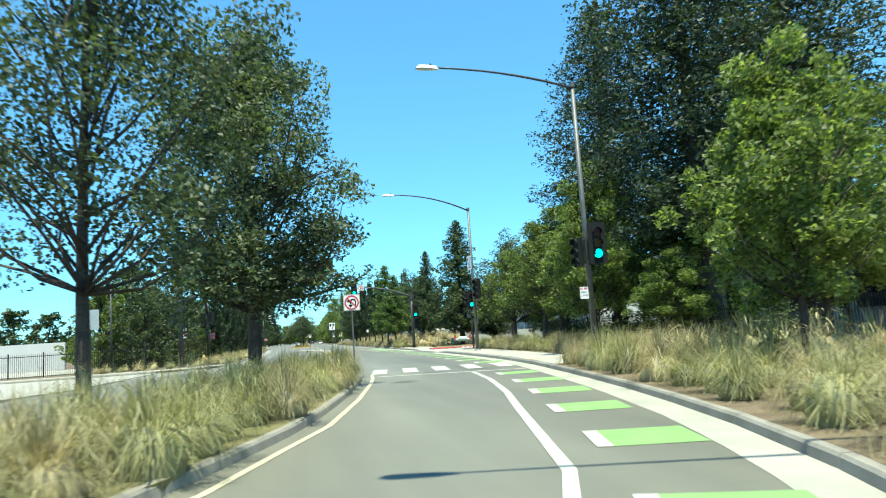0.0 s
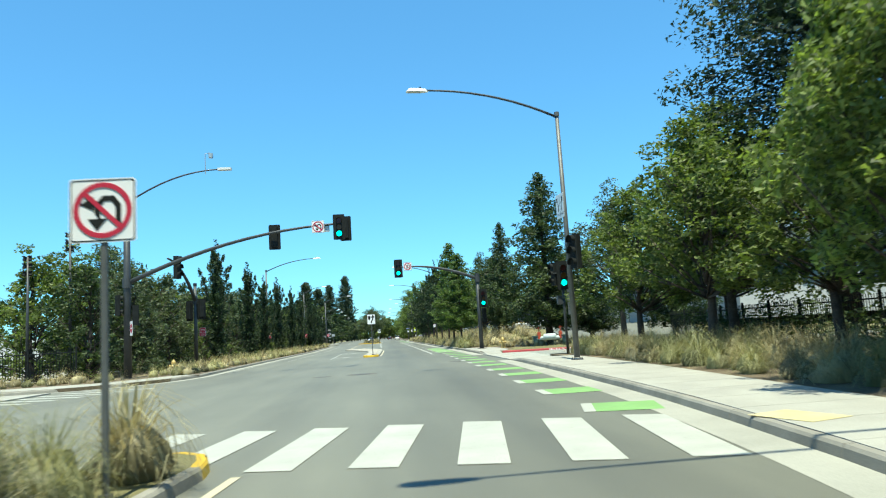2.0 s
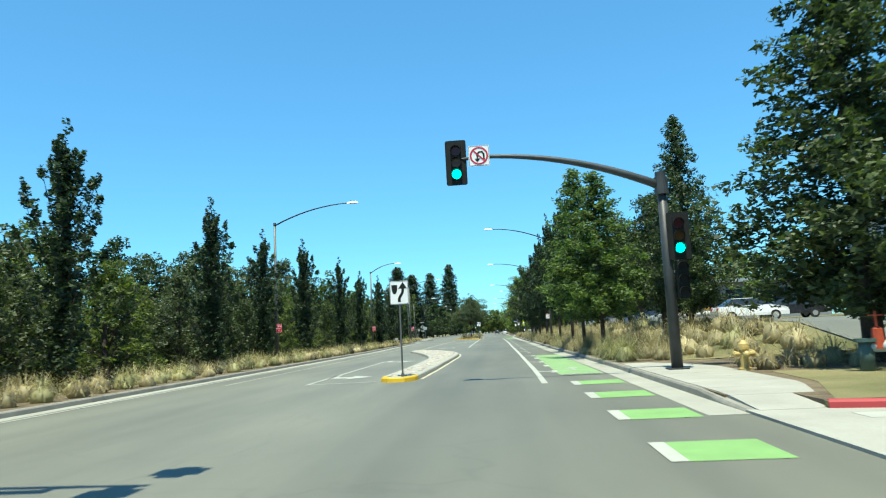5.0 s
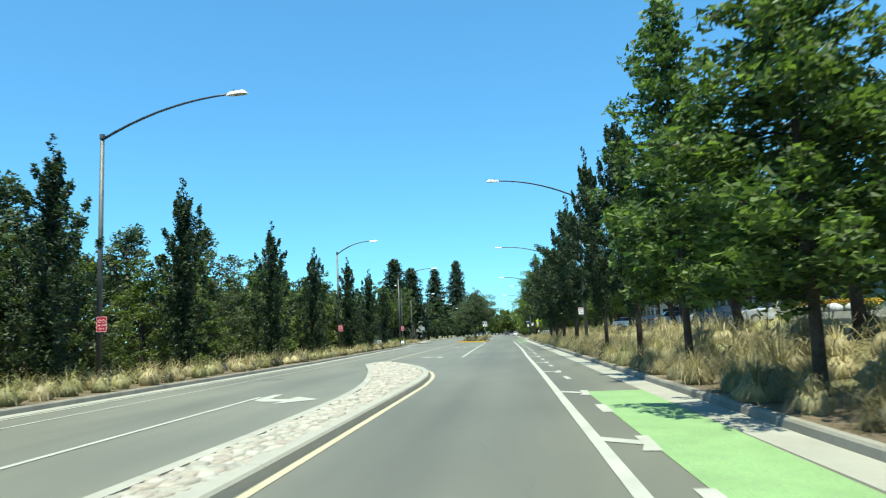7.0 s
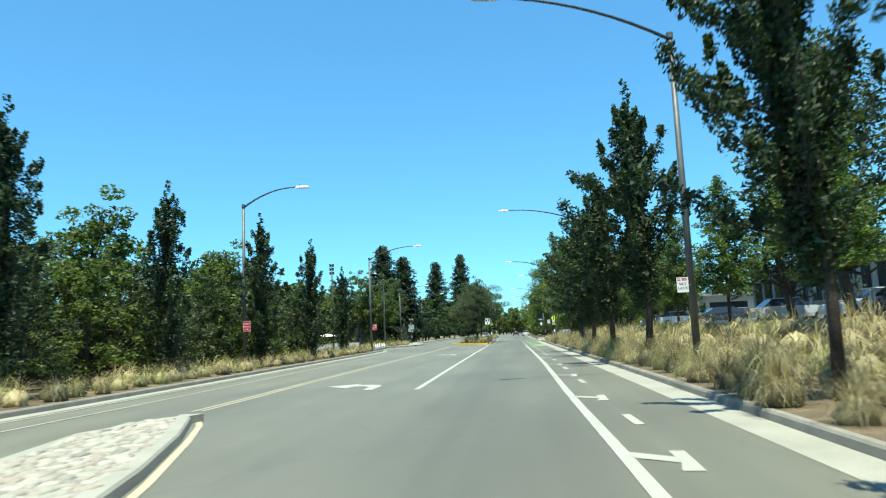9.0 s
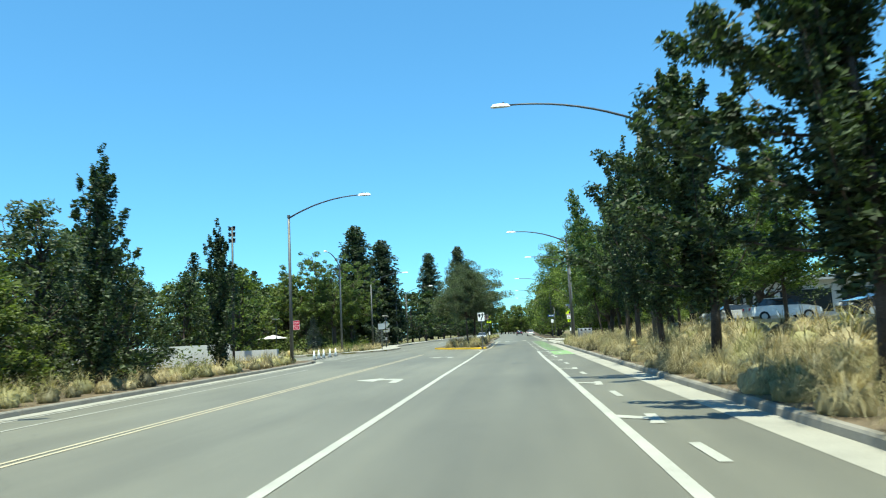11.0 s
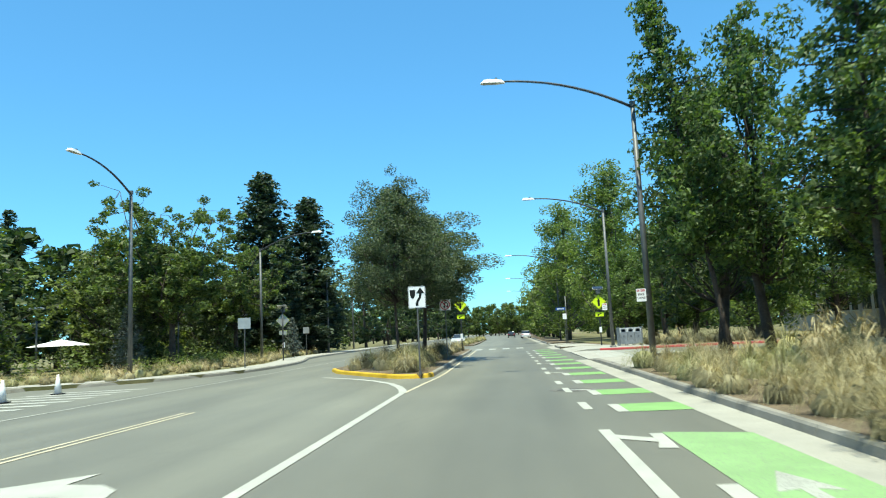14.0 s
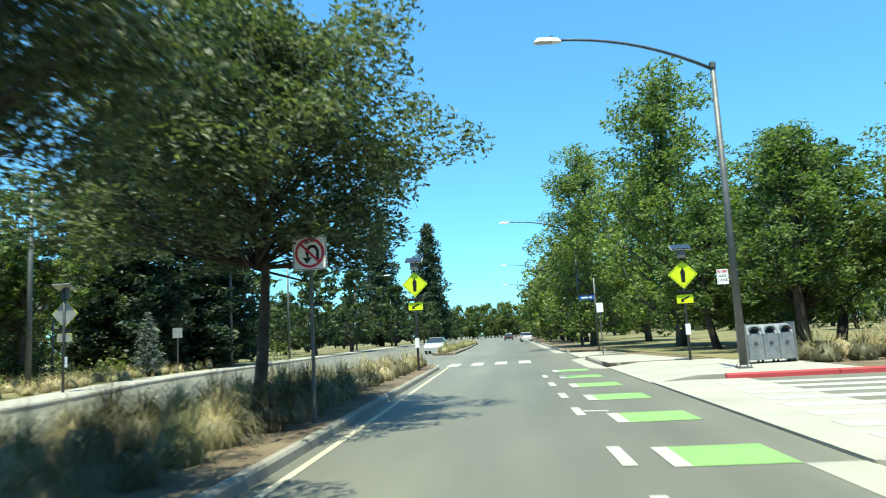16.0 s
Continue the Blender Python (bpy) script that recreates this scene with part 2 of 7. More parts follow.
# ---- mesh helpers ----
class Shape:
    """Gathers vertices and faces of one mesh."""

    def __init__(self):
        self.v, self.f = [], []

    def add(self, verts, faces, m=None):
        n = len(self.v)
        self.v += [tuple(m @ Vector(p)) if m else tuple(p) for p in verts]
        self.f += [tuple(n + i for i in f) for f in faces]
        return self

    def box(self, x0, x1, y0, y1, z0, z1, m=None):
        p = [(x, y, z) for z in (z0, z1) for y in (y0, y1) for x in (x0, x1)]
        return self.add(p, [(0, 2, 3, 1), (4, 5, 7, 6), (0, 1, 5, 4), (2, 6, 7, 3), (0, 4, 6, 2), (1, 3, 7, 5)], m)

    def chamfer_box(self, x0, x1, y0, y1, z0, z1, c=0.01, m=None):
        """A box whose upright edges are cut off."""
        ring = [(x0 + c, y0), (x1 - c, y0), (x1, y0 + c), (x1, y1 - c), (x1 - c, y1), (x0 + c, y1), (x0, y1 - c), (x0, y0 + c)]
        return self.prism(ring, z0, z1, m)

    def prism(self, ring, z0, z1, m=None):
        n = len(ring)
        v = [(x, y, z0) for x, y in ring] + [(x, y, z1) for x, y in ring]
        f = [(i, (i + 1) % n, n + (i + 1) % n, n + i) for i in range(n)] + [tuple(range(n - 1, -1, -1)), tuple(range(n, 2 * n))]
        return self.add(v, f, m)

    def tube(self, pts, radii, n=8, m=None, caps=True):
        pts = [Vector(p) for p in pts]
        v, f, side = [], [], None
        for i, p in enumerate(pts):
            d = (pts[min(i + 1, len(pts) - 1)] - pts[max(i - 1, 0)]).normalized()
            if side is None:
                side = d.orthogonal().normalized()
            side = (side - d * side.dot(d)).normalized()
            up = d.cross(side)
            r = radii[i] if hasattr(radii, "__len__") else radii
            v += [p + (side * math.cos(a) + up * math.sin(a)) * r for a in (2 * math.pi * k / n for k in range(n))]
        for i in range(len(pts) - 1):
            f += [(i * n + k, i * n + (k + 1) % n, (i + 1) * n + (k + 1) % n, (i + 1) * n + k) for k in range(n)]
        if caps:
            f += [tuple(range(n - 1, -1, -1)), tuple(range((len(pts) - 1) * n, len(pts) * n))]
        return self.add(v, f, m)

    def ring_wall(self, r0, r1, y0, y1, n=28, m=None):
        """A flat ring standing upright, facing -y."""
        v = [(r * math.cos(a), y, r * math.sin(a)) for y in (y0, y1) for r in (r0, r1) for a in (2 * math.pi * k / n for k in range(n))]
        f = []
        for k in range(n):
            j = (k + 1) % n
            f += [(k, n + k, n + j, j), (2 * n + k, 2 * n + j, 3 * n + j, 3 * n + k), (n + k, 3 * n + k, 3 * n + j, n + j), (k, j, 2 * n + j, 2 * n + k)]
        return self.add(v, f, m)

    def plate(self, ring, y0, y1, m=None):
        """A plate standing upright from an outline in x and z; its face looks to -y."""
        n = len(ring)
        v = [(x, y0, z) for x, z in ring] + [(x, y1, z) for x, z in ring]
        f = [tuple(range(n)), tuple(range(2 * n - 1, n - 1, -1))] + [(i, n + i, n + (i + 1) % n, (i + 1) % n) for i in range(n)]
        return self.add(v, f, m)

    def mesh(self, name, mat, smooth=False):
        me = bpy.data.meshes.new(name)
        me.from_pydata([tuple(p) for p in self.v], [], self.f)
        me.materials.append(mat)
        if smooth:
            me.shade_smooth()
        me.update()
        return me


def part(name, shape, mat, parent=None, label="", smooth=False, m=None):
    """Links a shape (or a mesh) as one mesh object under a thing or a part."""
    me = shape.mesh(name, mat, smooth) if isinstance(shape, Shape) else shape
    ob = new(name, me)
    if parent is not None:
        ob.parent = parent
    if m is not None:
        ob.matrix_basis = m
    if label:
        ob["label"] = label
    return ob


def thing(name, label, category, m=None, group="", kind=""):
    ob = new(name)
    ob.empty_display_size = 0.2
    if m is not None:
        ob.matrix_basis = m
    return tagged(ob, label, category, group, kind)


def rounded(w, h, r, n=5):
    """Outline of a rounded rectangle round the origin."""
    out = []
    for cx, cz, a0 in ((w / 2 - r, -h / 2 + r, -90), (w / 2 - r, h / 2 - r, 0), (-w / 2 + r, h / 2 - r, 90), (-w / 2 + r, -h / 2 + r, 180)):
        out += [(cx + r * math.cos(radians(a0 + 90 * k / n)), cz + r * math.sin(radians(a0 + 90 * k / n))) for k in range(n + 1)]
    return out


# ---- plan: the lines of the road, x as a function of y ----
RY = [-90, -40, -20, -5, 0, 5.6, 7.6, 10.2, 15, 20.9, 27, 31.3, 35, 41, 50, 76, 93.5, 120, 135, 165, 184, 197, 217, 300, 800]
RX = [-45, -15.5, -6.3, 0.5, 2.6, 4.75, 5.4, 6.1, 7.1, 8.1, 9.0, 9.45, 9.7, 9.95, 10.2, 10.25, 10.0, 9.75, 9.55, 9.2, 9.0, 8.8, 8.75, 8.4, 5.5]
LY = [57, 64, 83, 100, 115, 124, 134, 160, 169, 172]
LX = [-5.35, -5.5, -5.7, -5.8, -5.9, -6.2, -6.6, -7.5, -7.9, -8.4]
WY = [-90, -20, 0, 7.0, 13.0, 16.2, 20.8, 24.4, 26]
WX = [-48.3, -9.3, 0, 2.65, 3.98, 4.72, 5.56, 6.0, 6.2]


def kerb_right(y):
    return float(np.interp(y, RY, RX))


def kerb_left(y):
    return float(np.interp(y, LY, LX))


def bike_line(y):
    """The solid white line between the lane and the bike lane."""
    if y < 30:
        return float(np.interp(y, WY, WX))
    return float(np.interp(y, [30, 45, 76, 86, 96, 107, 115, 130, 150, 163, 173, 187, 198, 210, 300, 800], [7.0, 7.4, 7.56, 7.5, 7.45, 7.36, 7.27, 7.22, 6.98, 6.76, 6.68, 6.4, 6.3, 6.15, 5.7, 3.0]))


def span(y0, y1, step):
    n = max(1, int(round((y1 - y0) / step)))
    return [y0 + (y1 - y0) * i / n for i in range(n + 1)]


def ribbon(fl, fr, ys, z, depth=0.0):
    """A strip between two lines; with depth it is a slab."""
    s = Shape()
    n = len(ys)
    top = [(f(y), y, z) for y in ys for f in (fl, fr)]
    faces = [(2 * i, 2 * i + 1, 2 * i + 3, 2 * i + 2) for i in range(n - 1)]
    s.add(top, faces)
    if depth:
        low = [(x, y, z - depth) for x, y, _ in top]
        k = len(top)
        side = [(2 * i + 2, k + 2 * i + 2, k + 2 * i, 2 * i) for i in range(n - 1)] + [(2 * i + 1, k + 2 * i + 1, k + 2 * i + 3, 2 * i + 3) for i in range(n - 1)]
        side += [(0, k, k + 1, 1), (2 * n - 1, k + 2 * n - 1, k + 2 * n - 2, 2 * n - 2)]
        s.add(top + low, side)
    return s


# ---- ground, road, verges ----
ground = part("ground", Shape().box(-2500, 2500, -1500, 3500, -0.6, -0.06), LAWN)
tagged(ground, "dry grassy ground reaching out to the horizon", "ground", kind="structure")


def road_left(y):
    return float(np.interp(y, [-90, -30, 0, 25, 40, 800], [-75, -35, -16, -10, -13, -22]))


road = part("road", ribbon(road_left, lambda y: kerb_right(y) + 0.05, span(-90, 800, 5), 0.0, 0.05), ASPHALT)
tagged(road, "sun-bleached grey asphalt road with worn wheel tracks", "road", kind="structure")

KERB_H = 0.15


def path_ring(pts, width):
    """Left and right offset lines of a plan polyline."""
    out = []
    for i, p in enumerate(pts):
        a, b = Vector(pts[max(i - 1, 0)]), Vector(pts[min(i + 1, len(pts) - 1)])
        d = (b - a).normalized()
        out.append((p[0] + d.y * width, p[1] - d.x * width))
    return out


def resample(pts, step):
    acc = [0.0]
    for a, b in zip(pts, pts[1:]):
        acc.append(acc[-1] + math.dist(a, b))
    n = max(1, int(round(acc[-1] / step)))
    s = np.linspace(0, acc[-1], n + 1)
    return list(zip(np.interp(s, acc, [p[0] for p in pts]).tolist(), np.interp(s, acc, [p[1] for p in pts]).tolist()))


# where the right kerb and its pavement run down to a driveway: y of the foot, direction, length
FALLS = ((53.4, -1, 3.0), (62.7, 1, 1.6), (196.0, -1, 3.0))


def fall(y):
    """How far the kerb stands up at y: 1 at full height, 0 flush with a driveway."""
    out = 1.0
    for y0, s, run in FALLS:
        d = (y - y0) * s
        if -1.0 < d < run:
            out = min(out, max(0.0, d / run))
    return out


def sink(ob, height, least):
    """Lowers the part of a kerb or slab that lies where the kerb runs down."""
    for v in ob.data.vertices:
        if v.co.z > least:
            v.co.z -= (1.0 - fall(v.co.y)) * height


def kerb(name, label, pts, side=1, width=0.16, height=KERB_H, length=3.0, mat=None, painted=None, gutter=0.0):
    """A cast kerb along a plan line, in lengths with open joints. The face lies on the line, the body to its right (side 1) or left.
    painted: a test of a length's middle, and its paint."""
    base = thing(name, label, "kerb", kind="structure")
    pieces = resample(pts, length)
    for a, b in zip(pieces, pieces[1:]):
        d = (Vector(b) - Vector(a)).normalized()
        nrm = Vector((d.y, -d.x)) * side
        a2, b2 = Vector(a) + d * 0.008, Vector(b) - d * 0.008
        prof = [(0.0, -0.05), (0.025, height - 0.035), (0.055, height), (width, height + 0.004), (width, -0.05)]
        v = [(*(q + nrm * o), z) for q in (a2, b2) for o, z in prof]
        n = len(prof)
        f = [(i, (i + 1) % n, n + (i + 1) % n, n + i) for i in range(n)] + [tuple(range(n)), tuple(range(2 * n - 1, n - 1, -1))]
        mid = ((a[0] + b[0]) / 2, (a[1] + b[1]) / 2)
        use = mat or CONCRETE
        if painted and painted[0](*mid):
            use = painted[1]
        stone = part("kerb_stone", Shape().add(v, f), use, base)
        if name == "kerb_right":
            sink(stone, height - 0.035, 0.03)
    if gutter:
        inner = path_ring(pts, -side * gutter)
        g = Shape()
        n = len(pts)
        outer = path_ring(pts, side * 0.02)
        g.add([(x, y, 0.006) for x, y in outer] + [(x, y, 0.004) for x, y in inner], [(i, i + 1, n + i + 1, n + i) for i in range(n - 1)])
        part("gutter", g, GUTTER, base)
    return base


def slab(name, label, ring, mat, z=KERB_H, category="verge", drop=0.25):
    ob = part(name, Shape().prism(ring, z - drop, z), mat)
    return tagged(ob, label, category, kind="structure")


def right_line(y0, y1, corner0=0.0, corner1=0.0, step=1.5):
    """The right kerb from y0 to y1 with rounded returns at its ends."""
    pts = []
    if corner0:
        pts += [(kerb_right(y0) + corner0 * (1 - math.sin(a)), y0 + corner0 * (1 - math.cos(a))) for a in np.linspace(0.0, math.pi / 2, 7).tolist()][:-1]
    pts += [(kerb_right(y), y) for y in span(y0 + corner0, y1 - corner1, step)]
    if corner1:
        pts += [(kerb_right(y1) + corner1 * (1 - math.cos(a)), y1 - corner1 * (1 - math.sin(a))) for a in np.linspace(0.0, math.pi / 2, 7).tolist()][1:]
    return pts


DRIVE_1, DRIVE_2, DRIVE_3 = (53.4, 62.7), (196.0, 207.1), (226.0, 234.0)
RAMP_END = 215.4
r1 = right_line(-90, DRIVE_1[0])
r2 = right_line(DRIVE_1[1], DRIVE_2[0])
r3 = right_line(RAMP_END, DRIVE_3[0], 0.4, 2.5)
r4 = right_line(DRIVE_3[1], 800, 2.5, 0, 6)
for i, (line, tail) in enumerate(((r1, 70), (r2, 12), (r3, 12), (r4, 12))):
    far = [(x + tail, y) for x, y in (line[-1], line[0])]
    kerb("kerb_right", "weathered grey concrete kerb with open joints and a pale gutter", line, 1, gutter=0.62)
    bed = path_ring(line, 0.12)
    if i == 0:
        bed = [p for p in bed if p[1] < 50.3] + [(kerb_right(50.4) + 0.12, 50.4), (12.3, 50.4), (12.3, DRIVE_1[0])]
    elif i == 1:
        bed = [(11.45, DRIVE_1[1]), (11.45, 64.3), (kerb_right(64.3) + 0.12, 64.3)] + [p for p in bed if 64.4 < p[1] < 192.9] + [(kerb_right(193) + 0.12, 193.0), (11.6, 193.0), (11.9, DRIVE_2[0])]
    slab("verge_right", "mulched planting strip beside the road, dry and brown", bed + far, DIRT)
# red returns of the driveways
for a, b in (((11.4, DRIVE_1[1] - 0.05), (19.0, DRIVE_1[1] - 1.95)), ((10.7, DRIVE_2[1] - 0.05), (22.0, DRIVE_2[1] - 0.05))):
    kerb("red_kerb", "red-painted concrete kerb at a driveway", [a, b], -1, mat=REDPAINT, height=0.17)
slab("verge_wedge", "wedge of dry lawn behind a red kerb", [(11.4, DRIVE_1[1] + 0.1), (11.4, DRIVE_1[1] + 0.02), (19.0, DRIVE_1[1] - 1.88), (45, DRIVE_1[1] - 1.88), (45, DRIVE_1[1] + 0.1)], LAWN, KERB_H + 0.004)
slab("verge_lawn", "mown yellow-green lawn round pipework beside a driveway", [(11.6, DRIVE_1[1] + 0.15), (45, DRIVE_1[1] + 0.15), (45, 69.2), (13.0, 69.2), (12.7, 66.0)], LAWN, KERB_H + 0.008, "lawn")
slab("verge_corner", "mulched corner bed beside a driveway", [(14.3, DRIVE_2[1] + 0.1), (80, DRIVE_2[1] + 0.1), (80, RAMP_END), (14.3, RAMP_END)], DIRT)
slab("pavement_ramp", "pale concrete ramp and landing at a park corner", [(10.0, DRIVE_2[1] + 0.1), (14.3, DRIVE_2[1] + 0.1), (14.3, RAMP_END), (10.0, RAMP_END)], PAVING, KERB_H + 0.008, "pavement")
ramp_slope = Shape().add([(kerb_right(210) + 0.02, DRIVE_2[1] - 0.2, 0.02), (10.0, DRIVE_2[1] + 0.1, KERB_H + 0.008), (10.0, RAMP_END, KERB_H + 0.008), (kerb_right(215) + 0.02, RAMP_END + 0.05, 0.02), (10.0, DRIVE_2[1] + 0.1, -0.05), (kerb_right(210) + 0.02, DRIVE_2[1] - 0.2, -0.05)], [(0, 1, 2, 3), (0, 5, 4, 1)])
tagged(part("kerb_ramp", ramp_slope, PAVING), "sloping pale concrete kerb ramp", "kerb ramp", kind="structure")
for q, zt in ((pose(9.65, 28.3, KERB_H + 0.014, 0, 0, 18), 0.006),):
    t2 = part("tactile_paving", Shape().box(-0.35, 0.35, -0.5, 0.5, 0, zt, q), surface("tactile_sand", (0.456, 0.38, 0.19), (0.532, 0.456, 0.258), 2, 0.8))
    tagged(t2, "faded yellow tactile paving at a crossing", "tactile paving", kind="structure")
tactile = Shape().box(-0.35, 0.35, -1.1, 1.1, 0.0, 0.006, pose(9.55, 209.3, 0.095, 0, -6.5, 0))
tagged(part("tactile_paving", tactile, surface("tactile_yellow", (0.471, 0.38, 0.167), (0.547, 0.456, 0.243), 2, 0.8)), "faded yellow tactile paving on a kerb ramp", "tactile paving", kind="structure")
for y, x0, x1 in ((DRIVE_1[0] - 0.02, 12.25, 19.0), (DRIVE_2[0], 12.0, 20.0)):
    kerb("driveway_kerb", "plain concrete kerb at a driveway's edge", [(x0, y + 0.05), (x1, y + 0.05)], 1, height=0.16)
# driveways: asphalt behind, pale aprons in front
for k, (y0, y1) in enumerate((DRIVE_1, DRIVE_2, DRIVE_3)):
    xk = kerb_right((y0 + y1) / 2)
    d = part("driveway", Shape().box(xk + 0.4, xk + 45, y0, y1, -0.2, 0.03), ASPHALT)
    tagged(d, "dark asphalt driveway joining the road", "driveway", kind="structure")
    a = part("driveway_apron", Shape().prism([(xk + 0.02, y0 - 0.2), (xk + 2.4, y0 + 0.1), (xk + 2.4, y1 - 0.1), (xk + 0.02, y1 + 0.2)], -0.1, 0.045), PAVING)
    tagged(a, "pale concrete apron of a driveway", "driveway apron", kind="structure")
    for j in range(int((y1 - y0 - 0.6) / 1.2)):
        yy = y0 + 0.9 + j * 1.2
        xs = 0.75 + 0.08 * j if k < 2 else 2.5
        part("crosswalk_stripe", Shape().prism([(xk + xs, yy), (xk + xs + 4.2, yy - 0.25), (xk + xs + 4.2, yy + 0.3), (xk + xs, yy + 0.55)], 0.0, 0.05), WHITE, road)


def pavement(name, label, fl, fr, ys):
    """Concrete pavement in square bays with joints."""
    base = thing(name, label, "pavement", kind="structure")
    for a, b in zip(ys, ys[1:]):
        sink(part("paving_slab", ribbon(fl, fr, [a + 0.008, (a + b) / 2, b - 0.008], KERB_H + 0.012, 0.12), PAVING, base), KERB_H - 0.036, -1.0)
    return base


pavement("pavement_corner", "pale concrete pavement along the kerb at the crossing", lambda y: kerb_right(y) + 0.165,
         lambda y: float(np.interp(y, [23, 26, 40, 47, 55], [8.9, 11.4, 12.4, 12.6, 12.4])), span(23.5, 53.38, 1.5))
pavement("pavement_hydrant", "pale concrete pavement beside a signal mast", lambda y: kerb_right(y) + 0.165,
         lambda y: float(np.interp(y, [63, 66, 72, 74, 76], [11.5, 12.4, 12.6, 12.2, 11.0])), span(62.72, 75.5, 1.5))
pavement("pavement_far", "pale concrete pavement leading to a driveway", lambda y: kerb_right(y) + 0.165,
         lambda y: float(np.interp(y, [185, 188, 192, 197], [9.2, 10.2, 11.3, 12.0])), span(185.5, 195.98, 1.5))
pavement("pavement_park", "pale concrete pavement beside a lawn", lambda y: kerb_right(y) + 0.165,
         lambda y: kerb_right(y) + float(np.interp(y, [212, 216, 224], [4.2, 3.4, 2.4])), span(216.0, 223.4, 1.5))
lawn = part("lawn", Shape().prism([(13, 214), (60, 212), (60, 330), (11, 330), (11.2, 236)], 0.05, KERB_H + 0.02), LAWN)
tagged(lawn, "patchy mown lawn under park trees", "lawn", kind="structure")

def bank(x, y):
    """How far the ground behind the right verge rises above the kerb, up to the level of the car park."""
    u = min(1.0, max(0.0, (x - 12.4) / 6.4))
    along = min(1.0, max(0.0, (y - 75.5) / 7)) * min(1.0, max(0.0, (195.6 - y) / 7))
    return 1.1 * u * u * (3 - 2 * u) * along


def terrain(name, label, category, x0, x1, step, y0, y1, mat, lift):
    """A sheet over the rising ground, with a skirt."""
    xs, ys = span(x0, x1, step), span(y0, y1, 2.0)
    n = len(xs)
    g = Shape()
    g.add([(x, y, KERB_H + lift + bank(x, y)) for y in ys for x in xs], [(j * n + i, j * n + i + 1, (j + 1) * n + i + 1, (j + 1) * n + i) for j in range(len(ys) - 1) for i in range(n - 1)])
    edge = [(x, ys[0]) for x in xs] + [(xs[-1], y) for y in ys[1:]] + [(x, ys[-1]) for x in xs[::-1][1:]] + [(xs[0], y) for y in ys[::-1][1:]]
    k = len(edge)
    g.add([(x, y, KERB_H + lift + bank(x, y)) for x, y in edge] + [(x, y, -0.1) for x, y in edge], [(k + i, k + (i + 1) % k, (i + 1) % k, i) for i in range(k)])
    return tagged(part(name, g, mat, smooth=False), label, category, kind="structure")


terrain("bank_lawn", "rising bank of patchy dry lawn behind the verge", "lawn", 12.45, 18.9, 0.8, 76, 195.5, LAWN, 0.012)
terrain("car_park", "pale asphalt car park on a rise behind street trees", "car park", 19.0, 31.0, 4.0, 76, 195.5, ASPHALT, 0.03)
terrain("terrace_lawn", "level lawn behind a car park", "lawn", 31.1, 66.0, 5.0, 76, 195.5, LAWN, 0.05)
kerb("car_park_kerb", "pale concrete kerb along the edge of a car park", [(18.95, 84), (18.95, 188)], -1, height=KERB_H + 1.3, width=0.2, length=4.0, mat=PAVING)

# left side of the road
left_line = [(-40, 50.5), (-14, 50.5), (-9.0, 51.2), (-7.2, 52.4), (-6.0, 54.2)] + [(kerb_left(y), y) for y in span(57, 169.5, 2)] + [(-8.5, 171.5), (-9.8, 172.6), (-13, 173.2), (-40, 173.5)]
kerb("kerb_left", "grey concrete kerb along a strip of dry grass", left_line, -1, gutter=0.5)
slab("verge_left", "planting strip of dry grass and mulch under dark trees", path_ring(left_line, -0.12) + [(-60, 173.5), (-60, 50.5)], DIRT)
slab("pavement_corner_left", "pale concrete pavement at a crossing corner", [(-24, 50.75), (-9.0, 51.4), (-7.35, 52.6), (-6.2, 54.4), (-5.75, 57.5), (-7.0, 57.5), (-8.0, 55.6), (-9.6, 54.0), (-24, 53.6)], PAVING, KERB_H + 0.01, "pavement")
left_far = [(-60, 186), (-24, 187.5), (-14, 190), (-11.0, 192.4), (-9.6, 195.0), (-8.7, 198), (-8.6, 203), (-9.0, 208), (-10.0, 213), (-11.6, 219), (-12.4, 226), (-13.2, 245), (-14.0, 300), (-22, 800)]
kerb("kerb_left_far", "low grey kerb along a pale footpath", left_far, -1)
slab("verge_left_far", "meadow of dry grass and shrubs behind a footpath", path_ring(left_far, -0.12) + [(-90, 800), (-90, 186)], LAWN)
wide = path_ring(left_far, -2.2)
near = path_ring(left_far, -0.165)
walkway = thing("pavement_left", "pale concrete footpath curving beside the road", "pavement", kind="structure")
s = Shape()
n = len(near)
s.add([(x, y, KERB_H + 0.012) for x, y in near] + [(x, y, KERB_H + 0.012) for x, y in wide], [(i, n + i, n + i + 1, i + 1) for i in range(n - 1)])
part("paving_slab", s, PAVING, walkway)
plaza = part("plaza", Shape().prism([(-46, 2), (-17.5, 6), (-13.8, 22), (-10.0, 34), (-9.6, 50.0), (-46, 50.0)], -0.1, 0.05), PAVING)
tagged(plaza, "pale concrete forecourt beside a metal fence", "plaza", kind="structure")
yard = part("yard", Shape().box(-60, -15.5, 58.2, 82.9, -0.1, KERB_H + 0.03), PAVING)
tagged(yard, "pale paved yard behind a metal fence", "yard", kind="structure")

